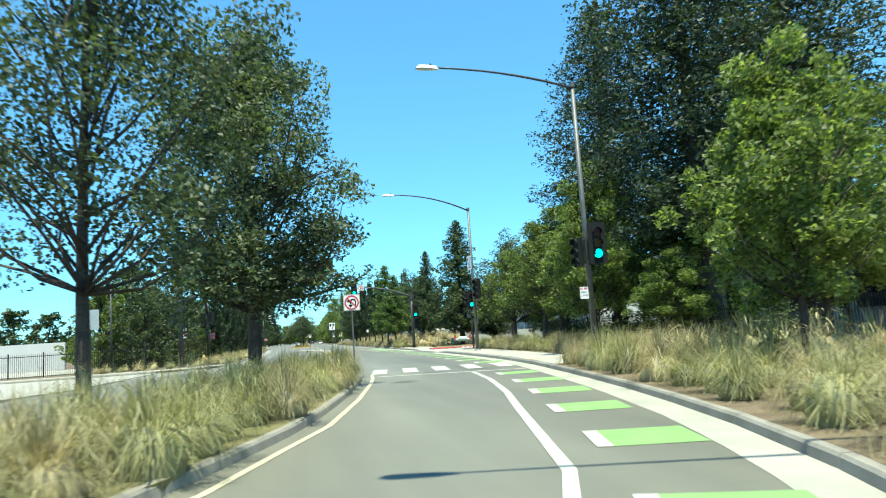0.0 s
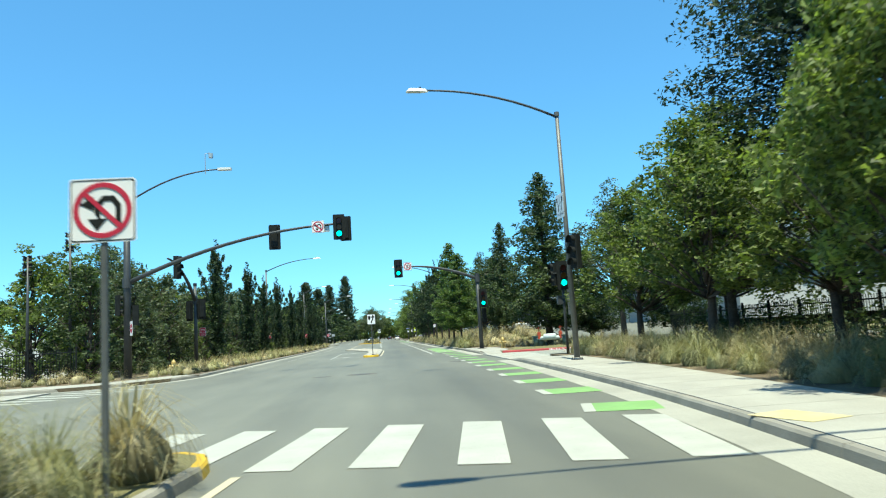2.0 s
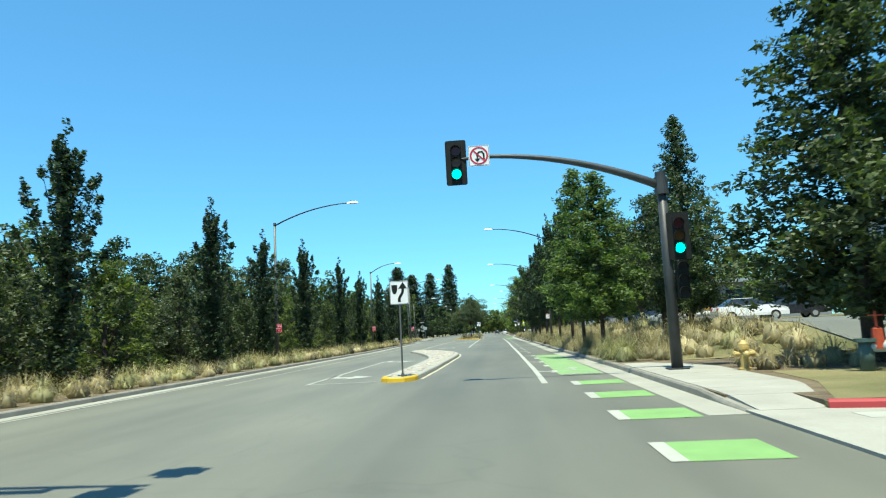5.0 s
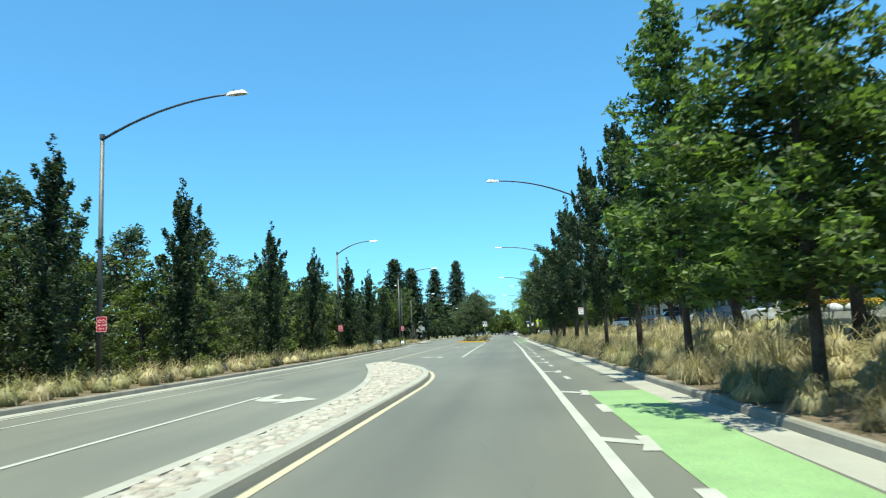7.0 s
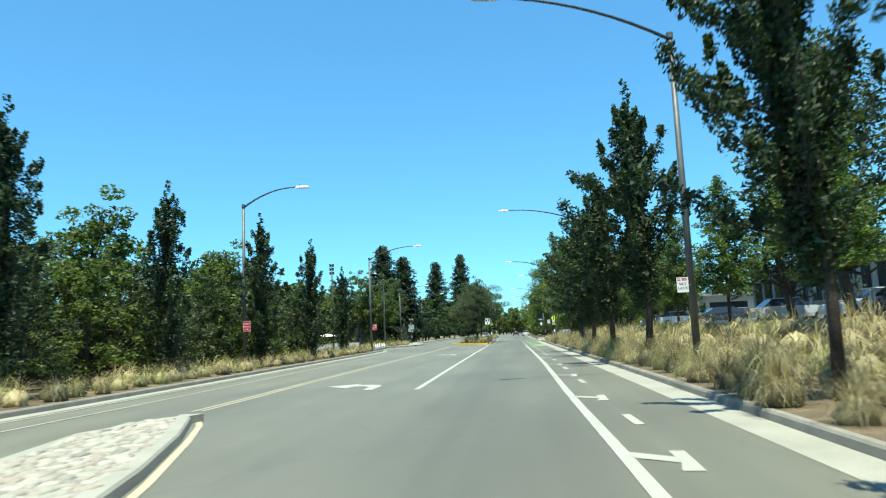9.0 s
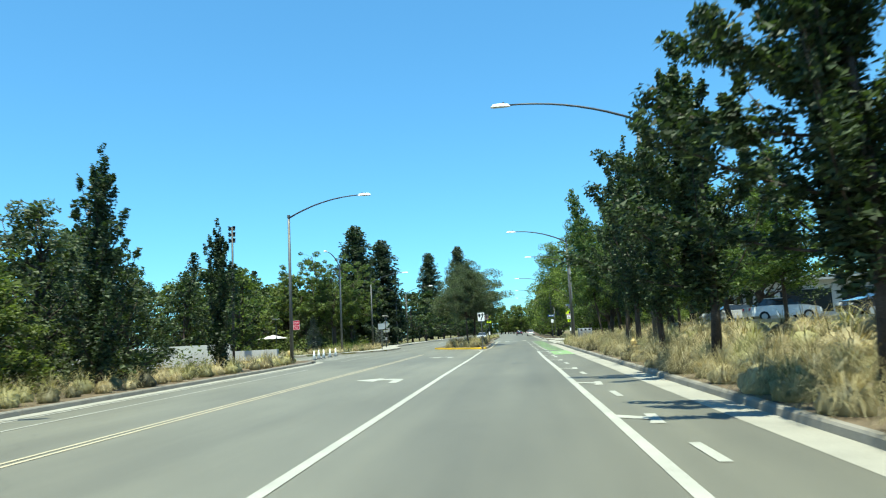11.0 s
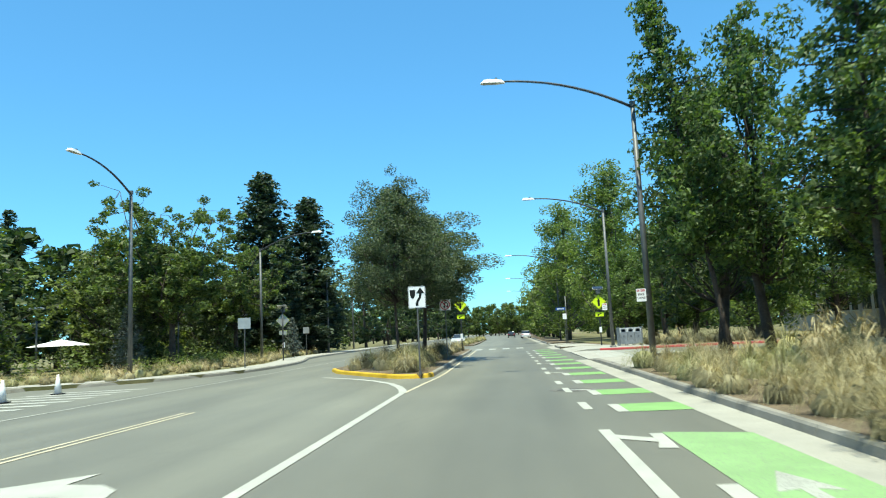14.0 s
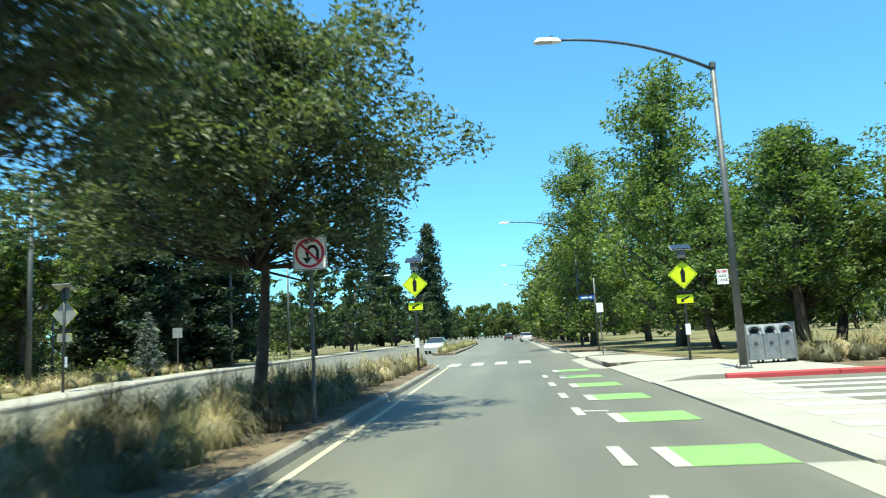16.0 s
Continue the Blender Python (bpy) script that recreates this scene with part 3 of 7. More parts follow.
# first median, with kerb on the lane side
med_r = [(-44, -62), (-14.6, -14.5), (-8.2, 0), (-3.4, 4.0), (-1.4, 7.9), (-0.72, 10.2), (0.05, 12.7), (0.95, 17.5), (1.72, 22.6), (2.08, 25.4), (2.3, 28.0)]
nose = [(2.3, 28.0), (2.2, 28.9), (1.75, 29.35), (1.25, 29.4), (0.85, 29.0)]
med_l = [(0.85, 29.0), (-1.6, 24), (-3.5, 16), (-5.6, 9), (-11.5, -2), (-50, -62)]
kerb("median_kerb", "weathered grey concrete kerb with cracked joints", med_r[1:], -1, length=2.4)
kerb("median_nose", "yellow-painted rounded kerb at the end of a median", nose, -1, length=0.5, mat=KERBYELLOW)
kerb("median_kerb_far", "grey concrete kerb on the far side of a median", med_l[:-1], -1)
slab("median", "raised median of grass and mulch", [(x, y) for x, y in path_ring(med_r, -0.1)[1:] + path_ring(nose, -0.1)[1:-1] + path_ring(med_l, -0.1)[:-1]], LAWN)

# cobbled island
isl_r = [(3.6, 74.8), (3.68, 80), (3.7, 88), (3.72, 94), (3.6, 97), (3.42, 99), (3.1, 101.2), (2.6, 103.4), (1.98, 105.5), (0.9, 108.6), (0.1, 110.7), (-0.35, 111.6)]
isl_l = [(-0.35, 111.6), (-0.9, 111.3), (-1.2, 110.3), (-1.2, 108.6), (-0.6, 106.4), (0.3, 102.6), (0.95, 99.3), (1.45, 96.6), (1.95, 93.6), (2.3, 90), (2.42, 84), (2.4, 78), (2.35, 74.8)]
isl_n = [(2.35, 74.8), (2.4, 74.1), (2.7, 73.7), (3.25, 73.7), (3.55, 74.1), (3.6, 74.8)]
kerb("island_kerb", "grey concrete kerb round a cobbled island", isl_r, -1, width=0.27, length=3, mat=PAVING)
kerb("island_kerb_far", "grey concrete kerb round a cobbled island", isl_l, -1, width=0.27, length=3, mat=PAVING)
kerb("island_nose", "yellow-painted rounded kerb at the nose of an island", isl_n, -1, length=0.55, mat=KERBYELLOW, width=0.2)
slab("island_bed", "mortar bed of a cobbled island", path_ring(isl_r, -0.14) + path_ring(isl_l, -0.14)[1:-1] + path_ring(isl_n, -0.14)[:-1], PAVING, 0.13)

# planted island
is2_r = [(2.45, 188.0), (2.38, 193), (2.25, 200), (2.1, 206), (1.95, 214), (1.8, 221), (1.4, 223.2)]
is2_l = [(1.4, 223.2), (-0.2, 223.6), (-1.4, 221), (-2.6, 212), (-3.4, 200), (-3.3, 195.2)]
is2_n = [(-3.3, 195.2), (-2.5, 193.0), (-0.66, 190.0), (0.6, 188.1), (1.15, 187.45), (1.68, 187.15), (2.1, 187.15), (2.4, 187.45), (2.45, 188.0)]
kerb("island_kerb", "stained grey concrete kerb round a planted island", is2_r, -1, length=2.4)
kerb("island_kerb_far", "grey concrete kerb round a planted island", is2_l, -1)
kerb("island_nose", "bright yellow rounded kerb at the nose of a planted island", is2_n, -1, length=0.7, mat=KERBYELLOW)
slab("island_planting", "soil of a planted traffic island", path_ring(is2_r, -0.12) + path_ring(is2_l, -0.12)[1:-1] + path_ring(is2_n, -0.12)[:-1], DIRT)
is3 = [(0.6, 244), (0.5, 260), (-0.2, 300), (-1.6, 301), (-2.0, 262), (-1.2, 244.5), (0.6, 244)]
kerb("island_kerb", "pale kerb round a far planted island", is3, -1, length=4)
slab("island_planting", "soil of a far planted island", [(x, y) for x, y in is3[:-1]], DIRT)

# ---- road markings ----
P_Z = 0.009
PAINT_Z = {"green_bar": 0.006, "green_lane": 0.006, "yellow_line": 0.0075}


def line_strip(name, f, y0, y1, w, mat, step=3.0):
    part(name, ribbon(lambda y: f(y) - w / 2, lambda y: f(y) + w / 2, span(y0, y1, step), PAINT_Z.get(name, P_Z)), mat, road)


def quad(name, pts, mat, z=None):
    z = z or PAINT_Z.get(name, P_Z)
    part(name, Shape().add([(x, y, z) for x, y in pts], [tuple(range(len(pts)))]), mat, road)


line_strip("lane_line", bike_line, -40, 25.0, 0.17, WHITE, 1.0)
line_strip("lane_line", bike_line, 70.5, 173.0, 0.17, WHITE)
# centre lines
turn_line = lambda y: float(np.interp(y, [114, 128, 150, 163, 170, 181.2], [3.32, 3.1, 2.78, 2.67, 2.58, 2.38]))
line_strip("lane_line", turn_line, 117.5, 181.2, 0.17, WHITE)
yl = lambda y: float(np.interp(y, [117, 120.6, 153, 165, 178], [-1.2, -1.35, -1.75, -1.8, -2.05]))
line_strip("yellow_line", lambda y: yl(y) - 0.11, 113.5, 178, 0.09, YELLOWLINE)
line_strip("yellow_line", lambda y: yl(y) + 0.11, 113.5, 178, 0.09, YELLOWLINE)
# yellow edge lines beside the islands
part("yellow_line", Shape().add([(x, y, 0.0075) for q in zip(path_ring(isl_r, 0.03), path_ring(isl_r, 0.15)) for x, y in q], [(2 * i, 2 * i + 1, 2 * i + 3, 2 * i + 2) for i in range(len(isl_r) - 1)]), YELLOWLINE, road)
part("yellow_line", Shape().add([(x, y, 0.0075) for q in zip(path_ring(med_r, 0.3), path_ring(med_r, 0.42)) for x, y in q], [(2 * i, 2 * i + 1, 2 * i + 3, 2 * i + 2) for i in range(1, len(med_r) - 1)]), YELLOWLINE, road)
line_strip("yellow_line", lambda y: float(np.interp(y, [181, 184.6, 188, 200, 222], [2.45, 2.56, 2.72, 2.52, 2.08])), 181, 222, 0.11, YELLOWLINE)
# opposite lanes
line_strip("lane_line", lambda y: float(np.interp(y, [74, 92], [-0.1, -0.45])), 74.2, 92, 0.13, WHITE)
line_strip("lane_line", lambda y: kerb_left(y) + 0.75, 60, 166, 0.1, WHITE)
line_strip("lane_line", lambda y: kerb_left(y) + 2.0, 76, 160, 0.1, WHITE)
line_strip("lane_line", lambda y: float(np.interp(y, [170, 215, 260], [-6.4, -6.8, -9.0])), 170, 260, 0.1, WHITE)
quad("turn_line", [(-0.1, 74.2), (2.2, 74.35), (2.2, 74.5), (-0.1, 74.36)], WHITE)
# curved white line into the planted island's left side
arc = [(2.38, 181.2), (2.2, 182.2), (1.9, 183.4), (1.38, 184.9), (0.42, 186.8), (-0.85, 188.6), (-2.31, 190.2)]
part("lane_line", Shape().add([(x, y, P_Z) for q in zip(path_ring(arc, -0.11), path_ring(arc, 0.11)) for x, y in q], [(2 * i, 2 * i + 1, 2 * i + 3, 2 * i + 2) for i in range(len(arc) - 1)]), WHITE, road)
# stop line and crosswalk
quad("stop_line", [(2.7, 26.3), (8.05, 24.5), (8.1, 24.8), (2.75, 26.6)], WHITE)
for k in range(7):
    x = 1.42 + 1.255 * k - (8.785 if k == 6 else 0)
    y = 28.56 - 0.235 * (x - 1.42)
    quad("crosswalk_stripe", [(x, y), (x + 0.59, y - 0.16), (x + 1.06, y + 3.45), (x + 0.46, y + 3.72)], WHITE)
for k in range(7):
    x = 0.4 + 1.2 * k - 2.1
    quad("crosswalk_stripe", [(x, 222.7), (x + 0.62, 222.5), (x + 0.6, 226.0), (x, 226.1)], WHITE)
for k in range(9):
    x = -9.6 + 0.55 * k
    quad("crosswalk_stripe", [(x, 41.5 + 0.9 * k), (x + 0.3, 41.9 + 0.9 * k), (x - 3.0, 43.4 + 0.9 * k), (x - 3.3, 43.0 + 0.9 * k)], WHITE)
for k in range(12):
    y = 173.9 + 1.2 * k
    quad("crosswalk_stripe", [(-12.2, y), (-7.9 - 0.06 * k, y + 0.5), (-7.9 - 0.06 * k, y + 0.95), (-12.2, y + 0.45)], WHITE)


def green_box(y, flip=0.0):
    """A green bar across the bike lane with a white end."""
    x = bike_line(y) + (0.7 if 30 < y < 72 else 0.55)
    sl = (bike_line(y + 2) - bike_line(y - 2)) / 4
    d = 1.28
    def at(u, v):
        return (x + u + sl * v, y + v - sl * u)
    quad("green_bar", [at(0.2, 0), at(1.32, 0), at(1.32, d), at(0.2, d)], GREEN)
    quad("bar_end", [at(0.0, 0), at(0.2, 0), at(0.2, d), at(0.0, d)], WHITE)


for y in [-13.2, -9.8, -6.3, -2.8, 0.8, 4.5, 8.1, 11.65, 15.15, 18.6, 22.25, 31.5, 35.0, 38.5, 42.0, 45.35, 49.0, 52.4, 55.6, 59.1, 62.6, 66.1, 69.6]:
    green_box(y)
for y in [175.1, 178.4, 181.8, 185.3, 188.9, 192.4, 196.0, 199.7, 203.4, 207.0, 210.6, 214.2]:
    green_box(y)
GREENFADED = paint_mat("faded_green_paint", (0.207, 0.346, 0.138), 0.75)
quad("green_lane", [(8.2, 73.8), (9.55, 73.6), (9.45, 90.3), (8.15, 90.4)], GREENFADED)
quad("green_lane", [(7.46, 165.4), (8.62, 165.15), (8.55, 172.3), (7.42, 172.6)], GREENFADED)


FADED = paint_mat("faded_white_paint", (0.346, 0.359, 0.304), 0.9)


def bike_stencil(x, y):
    """A worn bicycle stencil and an arrow, lying along the lane."""
    s = Shape()
    for cy in (-0.45, 0.45):
        ring = [(q * math.cos(a) * 0.8 + x, q * math.sin(a) + y + cy * 0.4, 0.0085) for q in (0.2, 0.28) for a in np.linspace(0, 2 * math.pi, 17)[:-1].tolist()]
        s.add([(px + cy, py, pz) for px, py, pz in ring], [(i, 16 + i, 16 + (i + 1) % 16, (i + 1) % 16) for i in range(16)])
    s.add([(x - 0.4, y - 0.05, 0.0085), (x + 0.35, y + 0.25, 0.0085), (x + 0.35, y + 0.38, 0.0085), (x - 0.4, y + 0.1, 0.0085)], [(0, 1, 2, 3)])
    part("bike_stencil", s, FADED, road)
    z = 0.0085
    part("bike_arrow", Shape().add([(x - 0.07, y + 2.0, z), (x + 0.07, y + 2.0, z), (x + 0.07, y + 2.9, z), (x + 0.3, y + 2.8, z), (x, y + 3.7, z), (x - 0.3, y + 2.8, z), (x - 0.07, y + 2.9, z)], [(0, 1, 2, 3, 4, 5, 6)]), FADED, road)


bike_stencil(8.9, 73.9)
bike_stencil(7.95, 166.1)


def bar(name, a, b, w, mat=WHITE):
    d = (Vector(b) - Vector(a)).normalized()
    nrm = Vector((d.y, -d.x)) * (w / 2)
    a, b = Vector(a), Vector(b)
    quad(name, [tuple(a - nrm), tuple(a + nrm), tuple(b + nrm), tuple(b - nrm)], mat)


def tee(y):
    x = bike_line(y)
    if y > 178:
        bar("tee_mark", (x + 0.2, y), (x + 0.65, y - 0.15), 0.17)
        bar("tee_mark", (x + 0.12, y - 0.65), (x + 0.1, y + 0.65), 0.16)
        return
    quad("tee_mark", [(x + 0.085, y - 0.5), (x + 0.53, y - 0.85), (x + 0.54, y - 0.5), (x + 0.085, y - 0.12)], WHITE)
    quad("tee_mark", [(x + 0.44, y - 1.3), (x + 0.68, y - 1.33), (x + 0.73, y - 0.12), (x + 0.545, y - 0.1), (x + 0.535, y - 0.86)], WHITE)


for y in [76.3, 83.4, 90.8, 99.4, 106.9, 114.2, 121.8, 129.3, 136.8, 144.3, 151.6, 159.0, 165.3, 172.6, 179.9, 187.1, 194.1, 201.5]:
    tee(y)
for x, y in ((8.13, 79.4), (8.1, 86.8), (7.33, 168.6)):
    bar("lane_dash", (x, y - 0.65), (x, y + 0.65), 0.2)
for y in [95.4, 103.0, 109.8, 118.4, 125.4, 133.0, 140.5, 148, 155.0, 162.4]:
    x = bike_line(y) + 0.64
    bar("lane_dash", (x, y - 0.65), (x - 0.03, y + 0.65), 0.15)
for y in [176.7, 182.8, 190.2, 197.2, 205.2, 208.8, 212.4]:
    bar("lane_dash", (bike_line(y) + 0.13, y - 1.05), (bike_line(y) + 0.11, y + 0.25), 0.17)


def turn_arrow(x, y, s=1):
    """A left-turn arrow, its wide head to the left; s = -1 for oncoming traffic."""
    out = [(0.95, -1.9), (0.95, -0.5), (0.82, -0.05), (0.5, 0.24), (0.0, 0.32), (0.03, 0.95), (-0.9, 0.05), (-0.03, -0.98), (0.0, -0.32), (0.35, -0.36), (0.6, -0.65), (0.67, -1.9)]
    quad("turn_arrow", [(x + s * a, y + s * b) for a, b in out], WHITE)


for x, y in ((0.95, 119.9), (0.6, 149), (0.28, 169.8)):
    turn_arrow(x, y)
for y in (77.4, 90.8):
    turn_arrow(0.65, y, -1)


def manhole(x, y, r, rim=0.2):
    m = thing("manhole_cover", "dark round iron manhole cover set in the asphalt", "manhole cover", pose(x, y, 0))
    s = Shape().prism([(r * math.cos(a), r * math.sin(a)) for a in np.linspace(0, 2 * math.pi, 25)[:-1].tolist()], -0.02, 0.007)
    part("lid", s, surface("worn_iron", (0.072, 0.069, 0.059), (0.114, 0.11, 0.093), 6, 0.6, 0.3), m)
    s = Shape()
    v = [(q * math.cos(a), q * math.sin(a), 0.006) for q in (r + 0.01, r + rim) for a in np.linspace(0, 2 * math.pi, 25)[:-1].tolist()]
    s.add(v, [(i, 24 + i, 24 + (i + 1) % 24, (i + 1) % 24) for i in range(24)])
    part("collar", s, surface("collar_concrete", (0.114, 0.11, 0.093), (0.152, 0.147, 0.123), 3), m)


manhole(3.28, 49.15, 0.36, 0.3)
manhole(8.0, 55.7, 0.32)
manhole(3.2, 22.6, 0.3)
manhole(6.75, 180.0, 0.33)
manhole(1.62, 48.95, 0.2)

# ---- street furniture ----
def street_lamp(x, y, reach=-6.0, height=9.75, along=-0.6, rise=1.12, label="tall grey steel street lamp with a curved arm"):
    """A pole with a long arm that rises to a flat lamp head. reach: how far the head stands out in x."""
    t = thing("street_lamp", label, "street lamp", pose(x, y, KERB_H), group="street lamps")
    part("pole", Shape().tube([(0, 0, 0.1), (0, 0, height)], [0.115, 0.075], 12), STEEL, t, smooth=True)
    part("base_plate", Shape().chamfer_box(-0.2, 0.2, -0.2, 0.2, 0, 0.04, 0.03), STEEL, t)
    for a, b in ((-0.15, -0.15), (0.15, -0.15), (0.15, 0.15), (-0.15, 0.15)):
        part("bolt", Shape().tube([(a, b, 0.03), (a, b, 0.11)], 0.02, 6), STEEL, t)
    part("cap", Shape().tube([(0, 0, height - 0.12), (0, 0, height + 0.05)], 0.1, 12), STEEL, t)
    u = np.linspace(0, 1, 10).tolist()
    arm = [(reach * 0.9 * k, along * 0.9 * k, height - 0.15 + rise * (1 - (1 - k) ** 2.1)) for k in u]
    part("arm", Shape().tube(arm, [0.055 - 0.02 * k for k in u], 8), DARKPOLE, t, smooth=True)
    e = Vector(arm[-1])
    d = Vector((reach, along, 0)).normalized()
    yaw = math.degrees(math.atan2(d.y, d.x))
    hm = Matrix.Translation(e) @ pose(0, 0, 0, 0, 0, yaw)
    head = Shape()
    ring = [(-0.1, 0.05), (0.15, 0.13), (0.6, 0.15), (0.76, 0.08), (0.76, -0.08), (0.6, -0.15), (0.15, -0.13), (-0.1, -0.05)]
    low = [(a, b, -0.06) for a, b in ring]
    top = [(0.3 + (a - 0.3) * 0.75, b * 0.6, 0.07) for a, b in ring]
    n = len(ring)
    head.add(low + top, [(i, (i + 1) % n, n + (i + 1) % n, n + i) for i in range(n)] + [tuple(range(n - 1, -1, -1)), tuple(range(n, 2 * n))])
    h = part("lamp_head", head, LAMPWHITE, t, m=hm)
    part("lens", Shape().box(0.2, 0.66, -0.1, 0.1, -0.075, -0.058), SIGNBACK, h)
    part("photocell", Shape().tube([(0.2, 0, 0.06), (0.2, 0, 0.14)], 0.04, 8), DARKPOLE, h)
    return t


for x, y, r, a in ((6.4, 3.0, -5.6, 1.4), (10.44, 23.9, -5.9, -0.3), (11.6, 46.0, -5.8, -0.5), (11.2, 118.7, -5.7, -1.6), (11.12, 153.8, -6.0, 0.0), (10.05, 186.6, -5.0, -0.6), (11.8, 209.1, -5.1, -0.6), (10.6, 243, -5.6, 0), (10.2, 278, -5.6, 0), (10, 315, -5.6, 0)):
    street_lamp(x, y, r, 9.1 if y > 180 else 10.1 if y > 150 else 10.4 if y < 30 else 10.0 if y > 110 else 9.75, along=a, rise=0.62 if y < 30 else 1.12)
for x, y, r, a, h in ((-8.85, 98.0, 6.0, -0.9, 9.5), (-9.35, 136.3, 3.4, 0.5, 9.3), (-8.6, 166.7, 5.2, -0.3, 9.3), (-12.5, 193.6, -0.25, -4.1, 8.9), (-13.8, 214.2, 4.9, -0.8, 8.6), (-14.5, 236, -4.6, -1.5, 8.6), (-15.5, 252, 5, -1, 9.3), (-16.5, 285, 5, -1, 9.3), (-17.5, 320, 5, 0, 9.3)):
    street_lamp(x, y, r, h, along=a)


def signal_head(parent, m, lit=True, label="", backplate=True):
    """A three-light traffic signal facing -y in its own frame."""
    h = part("signal_head", Shape().chamfer_box(-0.17, 0.17, -0.02, 0.2, -0.53, 0.53, 0.03), BLACK, parent, label or "black three-light signal head", m=m)
    if backplate:
        part("backplate", Shape().plate(rounded(0.62, 1.36, 0.06), 0.0, 0.012), BLACK, h)
    for k, z in enumerate((0.35, 0.0, -0.35)):
        mat = LENS_GREEN if (lit and k == 2) else (LENS_RED, LENS_AMBER, LENS_RED)[k] if lit else BLACK
        disc = [(0.14 * math.cos(a), 0.14 * math.sin(a) + z) for a in np.linspace(0, 2 * math.pi, 21)[:-1].tolist()]
        part("lens", Shape().plate(disc, -0.035, -0.021), mat, h)
        s = Shape()
        arc = [math.radians(a) for a in range(-20, 201, 20)]
        v = [(0.155 * math.cos(a), yy, 0.155 * math.sin(a) + z) for yy in (-0.02, -0.15) for a in arc]
        n = len(arc)
        v += [(0.148 * math.cos(a), yy, 0.148 * math.sin(a) + z) for yy in (-0.02, -0.15) for a in arc]
        f = [(i, i + 1, n + i + 1, n + i) for i in range(n - 1)] + [(2 * n + i, 3 * n + i, 3 * n + i + 1, 2 * n + i + 1) for i in range(n - 1)] + [(n + i, n + i + 1, 3 * n + i + 1, 3 * n + i) for i in range(n - 1)]
        s.add(v, f)
        part("visor", s, BLACK, h)
    return h


def no_turn_face(parent, w, uturn=True):
    """A white square with a red ring, a bar and a black bent arrow."""
    f = part("sign_face", Shape().plate(rounded(w, w, w * 0.06), -0.006, 0.0), SIGNWHITE, parent, "white square sign with a red prohibition ring")
    b = Shape()
    outer, inner = rounded(w * 0.96, w * 0.96, w * 0.05), rounded(w * 0.925, w * 0.925, w * 0.04)
    n = len(outer)
    b.add([(x, -0.0085, z) for x, z in outer] + [(x, -0.0085, z) for x, z in inner], [(i, (i + 1) % n, n + (i + 1) % n, n + i) for i in range(n)])
    part("border", b, BLACK, f)
    k = w / 0.6
    arrow = Shape().plate([(-0.02 * k, -0.12 * k), (-0.02 * k, 0.03 * k), (0.02 * k, 0.085 * k), (0.08 * k, 0.085 * k), (0.115 * k, 0.03 * k), (0.115 * k, -0.14 * k), (0.165 * k, -0.14 * k), (0.165 * k, 0.05 * k), (0.1 * k, 0.135 * k), (0.0, 0.135 * k), (-0.075 * k, 0.05 * k), (-0.075 * k, -0.02 * k)], -0.0105, -0.0065)
    part("arrow", arrow, BLACK, f)
    heads = Shape().plate([(-0.13 * k, -0.08 * k), (-0.05 * k, -0.19 * k), (0.04 * k, -0.08 * k)], -0.011, -0.0065)
    if uturn:
        heads.plate([(-0.2 * k, 0.06 * k), (-0.08 * k, -0.0 * k), (-0.08 * k, 0.13 * k)], -0.0112, -0.0065)
    part("arrow_head", heads, BLACK, f)
    part("ring", Shape().ring_wall(0.215 * k, 0.262 * k, -0.0125, -0.0065), SIGNRED, f)
    c = math.cos(math.pi / 4)
    part("bar", Shape().plate([(-0.17 * k - 0.015 * k, 0.17 * k - 0.015 * k), (0.17 * k - 0.015 * k, -0.17 * k - 0.015 * k), (0.17 * k + 0.015 * k, -0.17 * k + 0.015 * k), (-0.17 * k + 0.015 * k, 0.17 * k + 0.015 * k)], -0.0135, -0.0065), SIGNRED, f)
    return f


def keep_right_face(parent):
    w, h = 0.62, 0.78
    f = part("sign_face", Shape().plate(rounded(w, h, 0.04), -0.006, 0.0), SIGNWHITE, parent, "white sign with a black arrow and wedge")
    b = Shape()
    outer, inner = rounded(w - 0.02, h - 0.02, 0.035), rounded(w - 0.045, h - 0.045, 0.03)
    n = len(outer)
    b.add([(x, -0.0085, z) for x, z in outer] + [(x, -0.0085, z) for x, z in inner], [(i, (i + 1) % n, n + (i + 1) % n, n + i) for i in range(n)])
    part("border", b, BLACK, f)
    part("wedge", Shape().plate([(-0.25, 0.26), (-0.24, 0.08), (-0.205, -0.02), (-0.15, -0.055), (-0.1, -0.02), (-0.06, 0.08), (-0.05, 0.26)], -0.0105, -0.0065), BLACK, f)
    part("arrow_stem", Shape().plate([(-0.05, -0.31), (-0.05, -0.2), (0.0, -0.1), (0.07, -0.0), (0.085, 0.1), (0.085, 0.18), (0.17, 0.18), (0.17, 0.08), (0.145, -0.03), (0.085, -0.13), (0.045, -0.2), (0.045, -0.31)], -0.0105, -0.0065), BLACK, f)
    part("arrow_head", Shape().plate([(-0.02, 0.13), (0.27, 0.13), (0.128, 0.345)], -0.011, -0.0065), BLACK, f)
    return f


